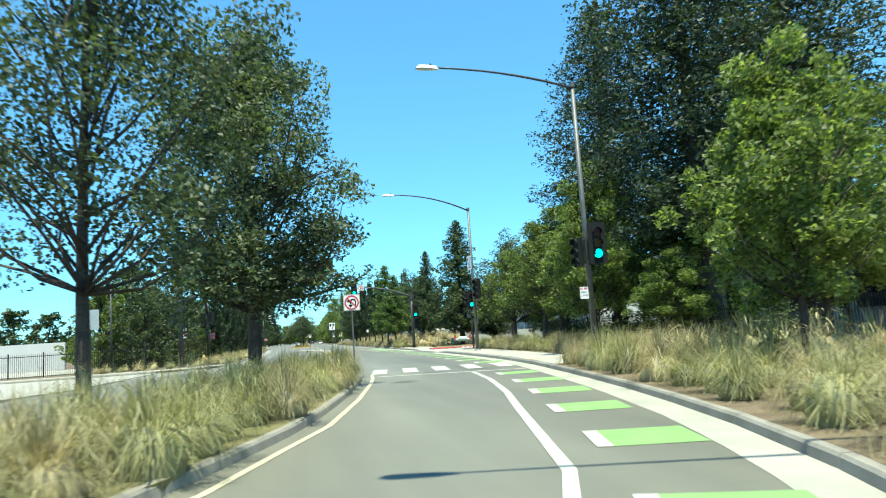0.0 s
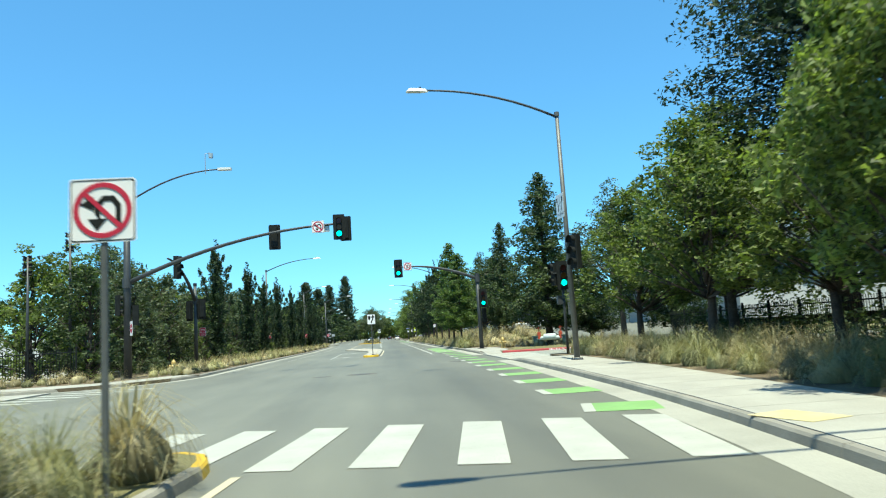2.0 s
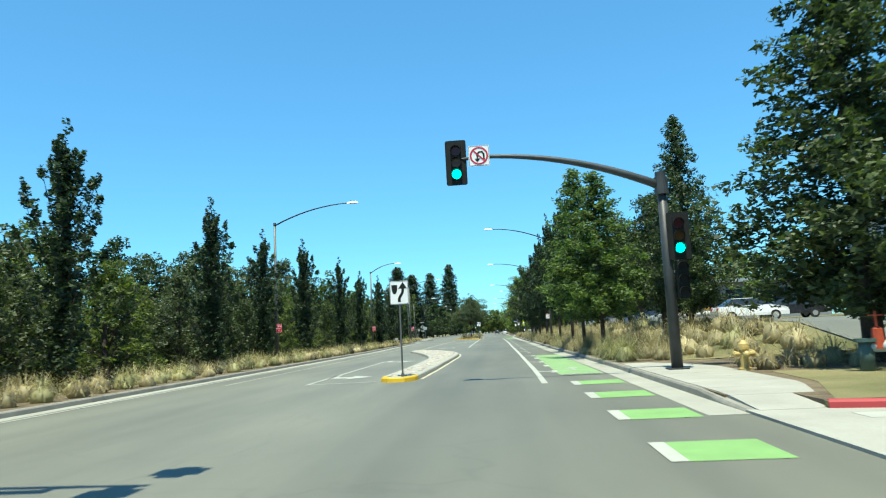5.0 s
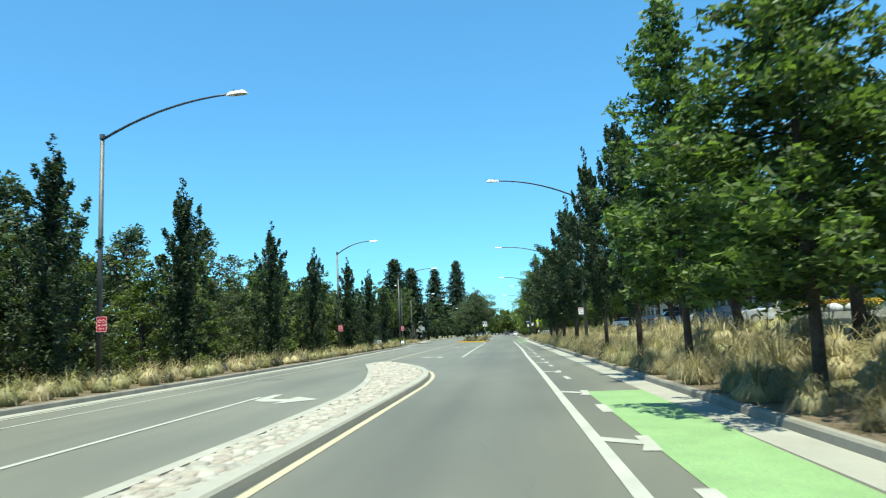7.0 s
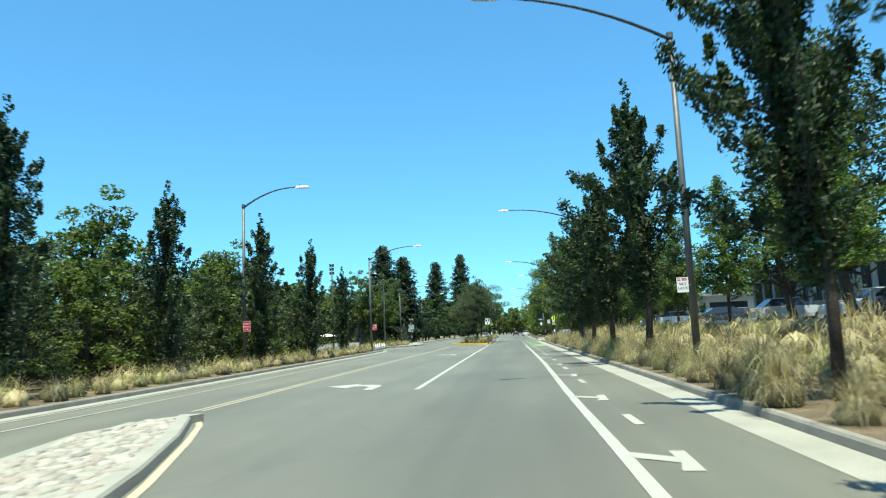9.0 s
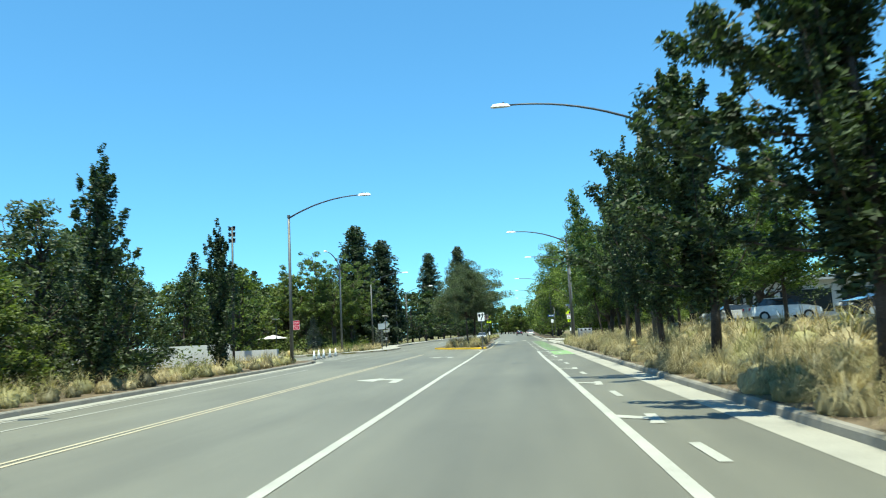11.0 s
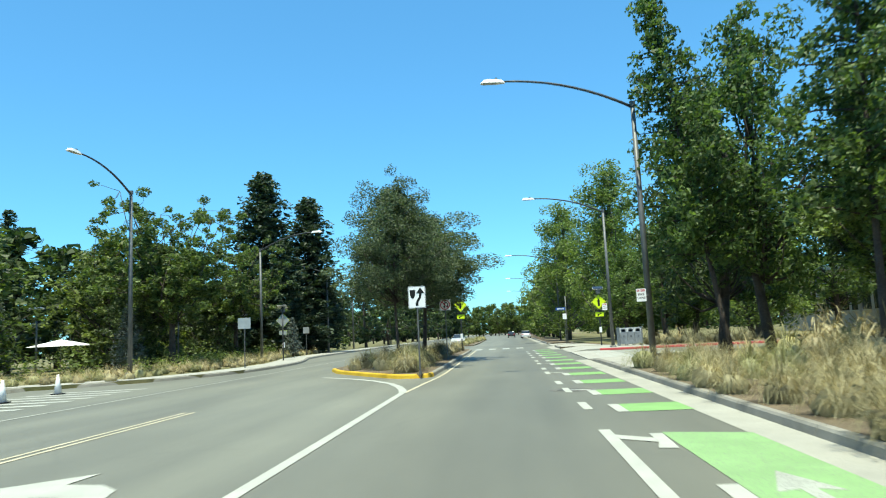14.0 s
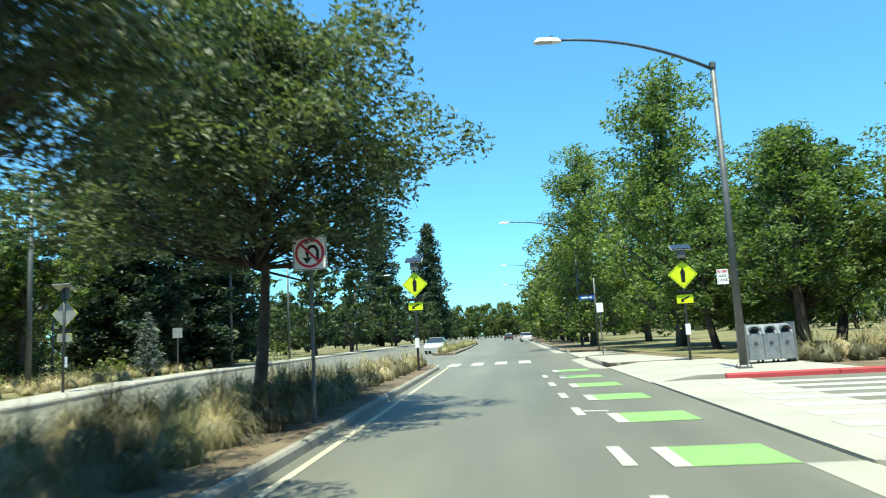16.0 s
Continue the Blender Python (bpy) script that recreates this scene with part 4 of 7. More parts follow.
def sign_post(x, y, face, zc, label, base=KERB_H, square=True, turn=0.0):
    t = thing("road_sign", label, "road sign", pose(x, y, base, 0, 0, turn))
    part("post", Shape().chamfer_box(-0.028, 0.028, 0.004, 0.06, 0, zc + 0.3 - base, 0.008), STEEL, t)
    part("foot", Shape().chamfer_box(-0.05, 0.05, -0.02, 0.085, 0, 0.1, 0.01), STEEL, t)
    e = part("sign_plate", Shape().plate(rounded(0.1, 0.1, 0.01), 0.0, 0.003), SIGNBACK, t, m=pose(0, 0, zc - base))
    face(e)
    return t


sign_post(1.88, 26.25, lambda e: no_turn_face(e, 0.61), 2.84, "square no-turn sign on a steel post in a grassy median")
sign_post(3.14, 74.15, keep_right_face, 2.9, "white arrow sign on a steel post in a cobbled island")
sign_post(2.09, 186.85, keep_right_face, 2.86, "white arrow sign on a steel post among island grasses")
sign_post(1.78, 200.1, lambda e: no_turn_face(e, 0.61, False), 3.1, "square no-turn sign on a post in a planted island")


def writing(parent, body, size, m, mat, name="lettering"):
    cu = bpy.data.curves.new(name, 'FONT')
    cu.body, cu.size, cu.align_x, cu.align_y, cu.extrude, cu.resolution_u = body, size, 'CENTER', 'CENTER', 0.001, 2
    tmp = bpy.data.objects.new("lettering_curve", cu)
    me = bpy.data.meshes.new_from_object(tmp)
    bpy.data.objects.remove(tmp)
    me.materials.clear()
    me.materials.append(mat)
    ob = new(name, me)
    ob.parent, ob.matrix_basis = parent, m
    return ob


def no_parking_face(parent):
    f = part("sign_face", Shape().plate(rounded(0.46, 0.62, 0.03), -0.006, 0.0), SIGNWHITE, parent, "white bike lane parking sign", m=Matrix.Scale(0.7, 4))
    for k, (wd, z, mat) in enumerate(((0.13, 0.22, SIGNRED), (0.2, 0.22, SIGNRED))):
        x = (-0.14, 0.08)[k]
        part("letter_bar", Shape().plate([(x - wd / 2, z - 0.05), (x + wd / 2, z - 0.05), (x + wd / 2, z + 0.05), (x - wd / 2, z + 0.05)], -0.009, -0.0065), mat, f)
    writing(f, "NO", 0.1, pose(-0.14, -0.0095, 0.22, 90), SIGNWHITE)
    writing(f, "PARKING", 0.05, pose(0.08, -0.0095, 0.22, 90), SIGNWHITE)
    writing(f, "BIKE", 0.16, pose(0, -0.008, 0.03, 90), BLACK)
    writing(f, "LANE", 0.16, pose(0, -0.008, -0.14, 90), BLACK)
    return f


def lone_plate(name, label, x, y, z, face, category="road sign", turn=0.0):
    """A sign banded to a pole."""
    t = thing(name, label, category, pose(x, y, z, 0, 0, turn))
    face(t)
    part("bracket", Shape().box(-0.03, 0.24, 0.0, 0.09, -0.03, 0.03), STEEL, t)
    return t


lone_plate("parking_sign", "white bike lane parking sign banded to a lamp post", 10.14, 23.78, 2.6, no_parking_face)
lone_plate("parking_sign", "white bike lane parking sign banded to a lamp post", 10.92, 118.55, 2.6, no_parking_face)
lone_plate("parking_sign", "white bike lane parking sign banded to a lamp post", 9.79, 186.45, 2.5, no_parking_face)
lone_plate("parking_sign", "small white parking sign banded to a lamp post", 11.42, 208.95, 2.8, no_parking_face)


def wrong_way_face(parent):
    f = part("sign_face", Shape().plate(rounded(0.42, 0.58, 0.03), -0.006, 0.0), SIGNRED, parent, "red and white wrong-way sign")
    b = Shape()
    outer, inner = rounded(0.40, 0.56, 0.025), rounded(0.375, 0.535, 0.02)
    n = len(outer)
    b.add([(x, -0.0085, z) for x, z in outer] + [(x, -0.0085, z) for x, z in inner], [(i, (i + 1) % n, n + (i + 1) % n, n + i) for i in range(n)])
    part("border", b, SIGNWHITE, f)
    part("symbol", Shape().ring_wall(0.045, 0.06, -0.009, -0.0065, 14, pose(-0.08, 0, 0.12)).ring_wall(0.045, 0.06, -0.009, -0.0065, 14, pose(0.08, 0, 0.12)).box(-0.08, 0.08, -0.009, -0.0066, 0.15, 0.165), SIGNWHITE, f)
    writing(f, "WRONG", 0.1, pose(0, -0.008, -0.04, 90), SIGNWHITE)
    writing(f, "WAY", 0.1, pose(0, -0.008, -0.17, 90), SIGNWHITE)
    return f


for x, y, z in ((-8.66, 97.85, 2.4), (-9.15, 136.15, 2.45), (-8.2, 166.5, 2.5), (-8.15, 68.3, 2.6)):
    lone_plate("wrong_way_sign", "small red wrong-way sign for cyclists banded to a pole", x, y, z, wrong_way_face)


def no_entry_face(parent):
    f = part("sign_face", Shape().plate(rounded(0.56, 0.76, 0.03), -0.006, 0.0), SIGNWHITE, parent, "white no-entry sign with a red disc")
    disc = [(0.24 * math.cos(a), 0.24 * math.sin(a)) for a in np.linspace(0, 2 * math.pi, 29)[:-1].tolist()]
    d = part("disc", Shape().plate(disc, -0.009, -0.0065), SIGNRED, f)
    part("bar", Shape().box(-0.18, 0.18, -0.012, -0.0095, -0.04, 0.04), SIGNWHITE, d)
    return f


lone_plate("no_entry_sign", "white no-entry sign with a red disc on a signal pole", -8.85, 57.05, 2.75, no_entry_face, turn=-58)


def arrows_face(parent):
    f = part("sign_face", Shape().plate(rounded(0.78, 0.94, 0.04), -0.006, 0.0), SIGNWHITE, parent, "white lane-use sign with two black arrows")
    for sx in (-1, 1):
        part("arrow", Shape().plate([(sx * 0.16 - 0.03, -0.2), (sx * 0.16 + 0.03, -0.2), (sx * 0.16 + 0.03, 0.08), (sx * 0.16 + sx * 0.12, 0.22), (sx * 0.16 + sx * 0.06, 0.28), (sx * 0.16 - 0.03, 0.12)][::1 if sx > 0 else 1], -0.009, -0.0065), BLACK, f)
        part("arrow_head", Shape().plate([(sx * 0.16 + sx * 0.02, 0.34), (sx * 0.16 + sx * 0.17, 0.34), (sx * 0.16 + sx * 0.15, 0.15)], -0.0093, -0.0065), BLACK, f)
    part("divider", Shape().box(-0.008, 0.008, -0.009, -0.0065, -0.42, 0.42), BLACK, f)
    writing(f, "ONLY", 0.13, pose(-0.19, -0.008, -0.32, 90), BLACK)
    writing(f, "ONLY", 0.13, pose(0.19, -0.008, -0.32, 90), BLACK)
    return f


lone_plate("lane_use_sign", "white lane-use sign with two arrows high on a lamp post", 11.36, 45.75, 6.1, arrows_face, turn=-83)


def mast(x, y, reach, z_join, z_end, pole_h, label, r=0.17, along=0.0, lamp=False):
    """A signal mast: a stout pole and an arm that curves up and levels out over the road."""
    t = thing("signal_mast", label, "signal mast", pose(x, y, KERB_H))
    part("pole", Shape().tube([(0, 0, 0), (0, 0, pole_h)], [r, r * 0.8], 14), DARKPOLE, t, smooth=True)
    part("base_plate", Shape().chamfer_box(-0.28, 0.28, -0.28, 0.28, 0, 0.05, 0.04), DARKPOLE, t)
    part("cap", Shape().tube([(0, 0, pole_h - 0.1), (0, 0, pole_h + 0.06)], r * 0.95, 14), DARKPOLE, t)
    u = np.linspace(0, 1, 12).tolist()
    pts = [(reach * k, along * k, z_join + (z_end - z_join) * (1 - (1 - k) ** 2.0)) for k in u]
    part("mast_arm", Shape().tube(pts, [0.13 - 0.075 * k for k in u], 10), DARKPOLE, t, smooth=True)
    part("clamp", Shape().tube([(0, 0, z_join - 0.25), (0, 0, z_join + 0.25)], r * 1.2, 14), DARKPOLE, t)
    return t


m1 = mast(-9.2, 57.5, 11.6, 5.0, 7.5, 9.6, "dark grey signal mast with a long arm over the road", 0.2, -0.9)
signal_head(m1, pose(11.33, -1.2, 7.27), True)
signal_head(m1, pose(11.61, -0.1, 7.34, 0, 0, 178), False)
signal_head(m1, pose(7.8, -0.2, 7.04, 0, 0, 180), False)
no_turn_face(part("sign_plate", Shape().plate(rounded(0.1, 0.1, 0.01), 0, 0.003), SIGNBACK, m1, m=pose(10.21, -0.98, 7.37)), 0.66)
part("name_plate", Shape().box(10.4, 10.8, -0.8, -0.78, 7.1, 7.55), SIGNBACK, m1)
signal_head(m1, pose(-0.35, -0.15, 3.85, 0, 0, 120), False, backplate=False)
signal_head(m1, pose(0.3, 0.3, 3.3, 0, 0, 200), False, backplate=False)
u = np.linspace(0, 1, 9).tolist()
arm = [(4.9 * k, -0.1 * k, 9.3 + 1.65 * (1 - (1 - k) ** 2)) for k in u]
part("lamp_arm", Shape().tube(arm, [0.055 - 0.02 * k for k in u], 8), DARKPOLE, m1, smooth=True)
lh = part("lamp_head", Shape().chamfer_box(0, 0.75, -0.15, 0.15, -0.06, 0.06, 0.06), LAMPWHITE, m1, m=pose(4.85, -0.1, 10.95))
part("camera_stalk", Shape().tube([(4.2, -0.1, 10.7), (4.2, -0.1, 11.85), (4.45, -0.1, 11.9)], 0.025, 6), SIGNBACK, m1)
part("sensor", Shape().chamfer_box(4.4, 4.62, -0.2, 0.0, 11.6, 11.85, 0.03), SIGNBACK, m1)

m2 = mast(11.3, 71.5, -5.2, 5.25, 6.43, 5.6, "dark grey traffic signal mast with a curved arm on a pavement", 0.16, -0.2)
signal_head(m2, pose(-5.89, -0.1, 6.33), True)
part("arm_tip", Shape().tube([(-5.2, -0.2, 6.43), (-5.95, 0.0, 6.43)], 0.05, 8), DARKPOLE, m2)
no_turn_face(part("sign_plate", Shape().plate(rounded(0.1, 0.1, 0.01), 0, 0.003), SIGNBACK, m2, m=pose(-5.2, -0.36, 6.43)), 0.61, False)
signal_head(m2, pose(0.32, -0.2, 3.75), True)
signal_head(m2, pose(0.34, -0.2, 2.5), False, backplate=False)

m3 = mast(-8.5, 67.9, 0.15, 4.6, 6.75, 5.7, "dark grey signal pole with a curved arm in dry grass", 0.13, -6.3)
signal_head(m3, pose(0.5, -5.3, 6.3, 0, 0, 66) @ Matrix.Scale(1.3, 4), False, backplate=False)
part("arm_bracket", Shape().tube([(0.1, -5.3, 6.72), (0.55, -5.3, 6.6)], 0.03, 8), DARKPOLE, m3)
signal_head(m3, pose(-0.4, 0.1, 3.9, 0, 0, 150), False)
signal_head(m3, pose(0.35, 0.1, 4.0, 0, 0, 210), False)

# signals on the near right poles
p0 = thing("signal_bracket", "green-lit traffic signal mounted on a lamp post", "traffic signal", pose(10.44, 23.9, 0))
signal_head(p0, pose(0.3, -0.3, 4.4) @ Matrix.Scale(1.12, 4), True)
signal_head(p0, pose(-0.42, 0.0, 4.1, 0, 0, -70), False, backplate=False)
for z in (3.6, 4.55):
    part("bracket", Shape().box(-0.45, 0.45, -0.1, -0.04, z, z + 0.07), DARKPOLE, p0)
part("push_button", Shape().chamfer_box(-0.06, 0.06, -0.2, -0.11, 1.1, 1.4, 0.02), DARKPOLE, p0)
p1 = thing("signal_bracket", "dark traffic signal mounted sideways on a lamp post", "traffic signal", pose(11.6, 46.0, 0))
signal_head(p1, pose(0.1, -0.36, 4.3, 0, 0, -66) @ Matrix.Scale(1.25, 4), False, backplate=False)
part("bracket", Shape().box(-0.1, 0.1, -0.3, -0.05, 4.6, 4.66), DARKPOLE, p1)
p2 = thing("signal_pole", "short dark pole with a green-lit signal among grasses", "traffic signal", pose(12.83, 52.1, KERB_H))
part("pole", Shape().tube([(0, 0, 0), (0, 0, 4.3)], [0.07, 0.06], 10), DARKPOLE, p2, smooth=True)
signal_head(p2, pose(0.0, -0.28, 3.7), True)
signal_head(p2, pose(-0.42, 0.1, 3.8, 0, 0, -75), False, backplate=False)
part("bracket", Shape().box(-0.42, 0.05, -0.1, -0.05, 3.8, 3.86), DARKPOLE, p2)
part("control_box", Shape().chamfer_box(-0.32, -0.06, -0.15, 0.15, 2.35, 2.75, 0.03), DARKPOLE, p2)
p3 = thing("sign_pole", "slim grey pole with three stacked unreadable signs", "pole", pose(13.4, 52.9, KERB_H, 0, 0, -35))
part("pole", Shape().tube([(0, 0, 0), (0, 0, 3.75)], 0.045, 8), STEEL, p3, smooth=True)
for z0, z1, w in ((2.95, 3.72, 0.3), (2.5, 2.9, 0.32), (1.85, 2.45, 0.34)):
    plate = part("sign_plate", Shape().plate(rounded(w, z1 - z0, 0.02), -0.056, -0.05, pose(0, 0, (z0 + z1) / 2)), STEEL, p3)
    for k in range(3):
        part("letter_bar", Shape().box(-w * 0.36, w * 0.36, -0.06, -0.0565, z1 - 0.1 - 0.13 * k, z1 - 0.06 - 0.13 * k), DARKPOLE, plate)


def crossing_sign(x, y, z, label, turn=0.0):
    """A yellow-green diamond and a plaque with an arrow, a beacon bar and a solar panel, on a post."""
    t = thing("crossing_sign", label, "road sign", pose(x, y, KERB_H, 0, 0, turn))
    part("post", Shape().tube([(0, 0.05, 0), (0, 0.05, z + 1.0)], 0.05, 10), DARKPOLE, t, smooth=True)
    d = part("diamond", Shape().plate([(0, -0.54), (0.54, 0), (0, 0.54), (-0.54, 0)], -0.006, 0), SIGNLIME, t, "yellow-green diamond plate", m=pose(0, 0, z))
    part("border", Shape().plate([(0, -0.5), (0.5, 0), (0, 0.5), (-0.5, 0), (-0.48, 0), (0, 0.48), (0.48, 0), (0, -0.48), (-0.48, 0), (-0.5, 0)], -0.008, -0.0065), BLACK, d)
    part("backing", Shape().plate([(0, -0.52), (0.52, 0), (0, 0.52), (-0.52, 0)], 0.002, 0.005), SIGNBACK, d)
    part("symbol", Shape().plate([(-0.07, -0.3), (0.07, -0.3), (0.09, 0.1), (0.0, 0.27), (-0.09, 0.1)], -0.01, -0.0065), BLACK, d)
    q = part("plaque", Shape().plate(rounded(0.6, 0.32, 0.03), -0.006, 0), SIGNLIME, t, m=pose(0, 0, z - 0.92))
    part("backing", Shape().plate(rounded(0.58, 0.3, 0.03), 0.002, 0.005), SIGNBACK, q)
    part("arrow", Shape().plate([(-0.16, -0.12), (-0.02, -0.1), (-0.06, -0.05), (0.17, 0.06), (0.14, 0.11), (-0.09, 0.0), (-0.13, 0.04)], -0.01, -0.0065), BLACK, q)
    part("beacon", Shape().chamfer_box(-0.3, 0.3, -0.06, 0.0, z - 0.70, z - 0.6, 0.02), BLACK, t)
    sp = part("solar_panel", Shape().box(-0.35, 0.35, -0.24, 0.24, -0.02, 0.02), GLASS, t, m=pose(0, 0.05, z + 1.05, 25, 0, 0))
    part("panel_frame", Shape().box(-0.37, 0.37, -0.26, 0.26, -0.035, -0.021), SIGNBACK, sp)
    part("battery_box", Shape().chamfer_box(-0.15, 0.15, -0.12, 0.04, z + 0.62, z + 0.95, 0.02), STEEL, t)
    part("push_button", Shape().chamfer_box(-0.09, 0.09, -0.08, 0.02, 0.95, 1.35, 0.02), SIGNWHITE, t)
    return t


crossing_sign(11.78, 215.0, 3.2, "yellow-green crossing sign with a solar panel on a park corner")
crossing_sign(1.3, 217.2, 3.6, "yellow-green crossing sign with a solar panel on a planted island")
crossing_sign(-11.9, 213.6, 3.0, "crossing sign seen from behind with a solar panel", 180)


def plain_sign(x, y, z, w, h, mat, label):
    t = thing("road_sign", label, "road sign", pose(x, y, KERB_H))
    part("post", Shape().tube([(0, 0.03, 0), (0, 0.03, z)], 0.03, 8), STEEL, t)
    part("sign_plate", Shape().plate(rounded(w, h, 0.03), -0.004, 0), mat, t, m=pose(0, 0, z - h / 2 + 0.1))


plain_sign(-9.9, 201.0, 2.75, 0.75, 0.62, SIGNBACK, "back of a pale metal road sign on two posts")
plain_sign(-14.5, 228.0, 2.6, 0.6, 0.6, SIGNBACK, "back of a grey metal road sign")
plain_sign(10.0, 226.0, 2.6, 0.35, 0.5, SIGNWHITE, "small white parking sign on a post")
plain_sign(-9.3, 33.9, 3.3, 0.75, 0.9, SIGNBACK, "back of a tall grey road sign near a fence")


def name_sign(x, y, label):
    t = thing("street_name_sign", label, "street sign", pose(x, y, KERB_H))
    part("pole", Shape().tube([(0, 0.03, 0), (0, 0.03, 4.6)], 0.05, 8), STEEL, t, smooth=True)
    p = part("name_plate", Shape().plate(rounded(0.95, 0.28, 0.03), -0.012, 0.0), SIGNBLUE, t, m=pose(-0.55, 0, 3.35))
    part("letter_bar", Shape().box(-0.33, 0.33, -0.016, -0.0125, -0.05, 0.05), SIGNWHITE, p)


name_sign(10.7, 233.5, "blue street name sign on a grey pole")


def hydrant(x, y, label="weathered yellow fire hydrant in dry grass"):
    t = thing("fire_hydrant", label, "fire hydrant", pose(x, y, KERB_H), group="fire hydrants")
    part("barrel", Shape().tube([(0, 0, 0), (0, 0, 0.06), (0, 0, 0.07), (0, 0, 0.52), (0, 0, 0.54), (0, 0, 0.6)], [0.17, 0.17, 0.11, 0.11, 0.15, 0.15], 14), HYDRANT, t)
    part("bonnet", Shape().tube([(0, 0, 0.6), (0, 0, 0.68), (0, 0, 0.75), (0, 0, 0.77), (0, 0, 0.84)], [0.13, 0.12, 0.06, 0.035, 0.03], 14), HYDRANT, t)
    for a in (0, 180, 270):
        m = pose(0, 0, 0.42, 0, 0, a)
        c = part("outlet", Shape().tube([(0.08, 0, 0), (0.2, 0, 0)], 0.065, 10), HYDRANT, t, m=m)
        part("outlet_cap", Shape().tube([(0.2, 0, 0), (0.25, 0, 0), (0.29, 0, 0)], [0.085, 0.085, 0.03], 8), HYDRANT, c)


for x, y in ((-8.1, 61.6), (12.65, 70.0), (10.28, 154.3), (-9.3, 168.2)):
    hydrant(x, y)


def cone(x, y):
    t = thing("traffic_cone", "white traffic cone on a dark base at the road's edge", "traffic cone", pose(x, y, 0.012), group="cones along the drive")
    part("base", Shape().chamfer_box(-0.19, 0.19, -0.19, 0.19, 0, 0.035, 0.04), RUBBER, t)
    part("body", Shape().tube([(0, 0, 0.03), (0, 0, 0.72)], [0.14, 0.03], 14), SIGNWHITE, t, smooth=True)


for x, y in ((-10.6, 179.1), (-10.75, 181.0), (-10.9, 183.4), (-11.3, 186.7), (-10.4, 177.2)):
    cone(x, y)


def fire_lane_words(x, y, text="FIRE LANE  NO PARKING", size=0.15, turn=0.0):
    t = thing("kerb_lettering", "white stencilled words on a red kerb", "lettering", pose(x, y, 0.09, 0, 0, turn))
    writing(t, text, size, pose(0, 0, 0, 78), SIGNWHITE)


fire_lane_words(15.0, DRIVE_1[1] - 0.975, turn=-14.04)
fire_lane_words(16.2, DRIVE_2[1] - 0.075, "FIRE LANE")


def backflow(x, y, turn):
    """A pair of riser pipes with red hand wheels and a long level pipe between them."""
    t = thing("backflow_preventer", "grey-green pipework with red valve wheels on a lawn", "pipework", pose(x, y, KERB_H, 0, 0, turn))
    green = surface("pipe_green", (0.05, 0.09, 0.08), (0.09, 0.14, 0.12), 4, 0.5)
    pale = surface("pipe_pale", (0.4, 0.47, 0.47), (0.5, 0.57, 0.56), 4, 0.5)
    red = surface("valve_red", (0.35, 0.05, 0.02), (0.45, 0.08, 0.03), 4, 0.5)
    for k, x0 in enumerate((-1.0, 1.0)):
        part("riser", Shape().tube([(x0, 0, 0), (x0, 0, 0.7)], 0.16, 12), green, t, smooth=True)
        part("flange", Shape().tube([(x0, 0, 0.66), (x0, 0, 0.74)], 0.24, 14), green, t)
        v = part("valve", Shape().tube([(x0 * 0.75, 0, 0.5), (x0 * 0.75, 0, 0.95), (x0 * 0.75, 0, 1.0)], [0.15, 0.12, 0.05], 10), red, t)
        part("stem", Shape().tube([(x0 * 0.75, 0, 0.95), (x0 * 0.75, 0, 1.35)], 0.03, 8), red, v)
        part("hand_wheel", Shape().ring_wall(0.11, 0.15, -0.015, 0.015, 16, pose(x0 * 0.75, 0, 1.25, 90)), red, v)
    part("pipe", Shape().tube([(-1.0, 0, 0.55), (1.0, 0, 0.55)], 0.13, 12), pale, t, smooth=True)
    part("body", Shape().tube([(-0.45, 0, 0.62), (-0.4, 0, 0.62), (0.4, 0, 0.62), (0.45, 0, 0.62)], [0.12, 0.23, 0.23, 0.12], 14), pale, t, smooth=True)


backflow(15.6, 67.6, -20)


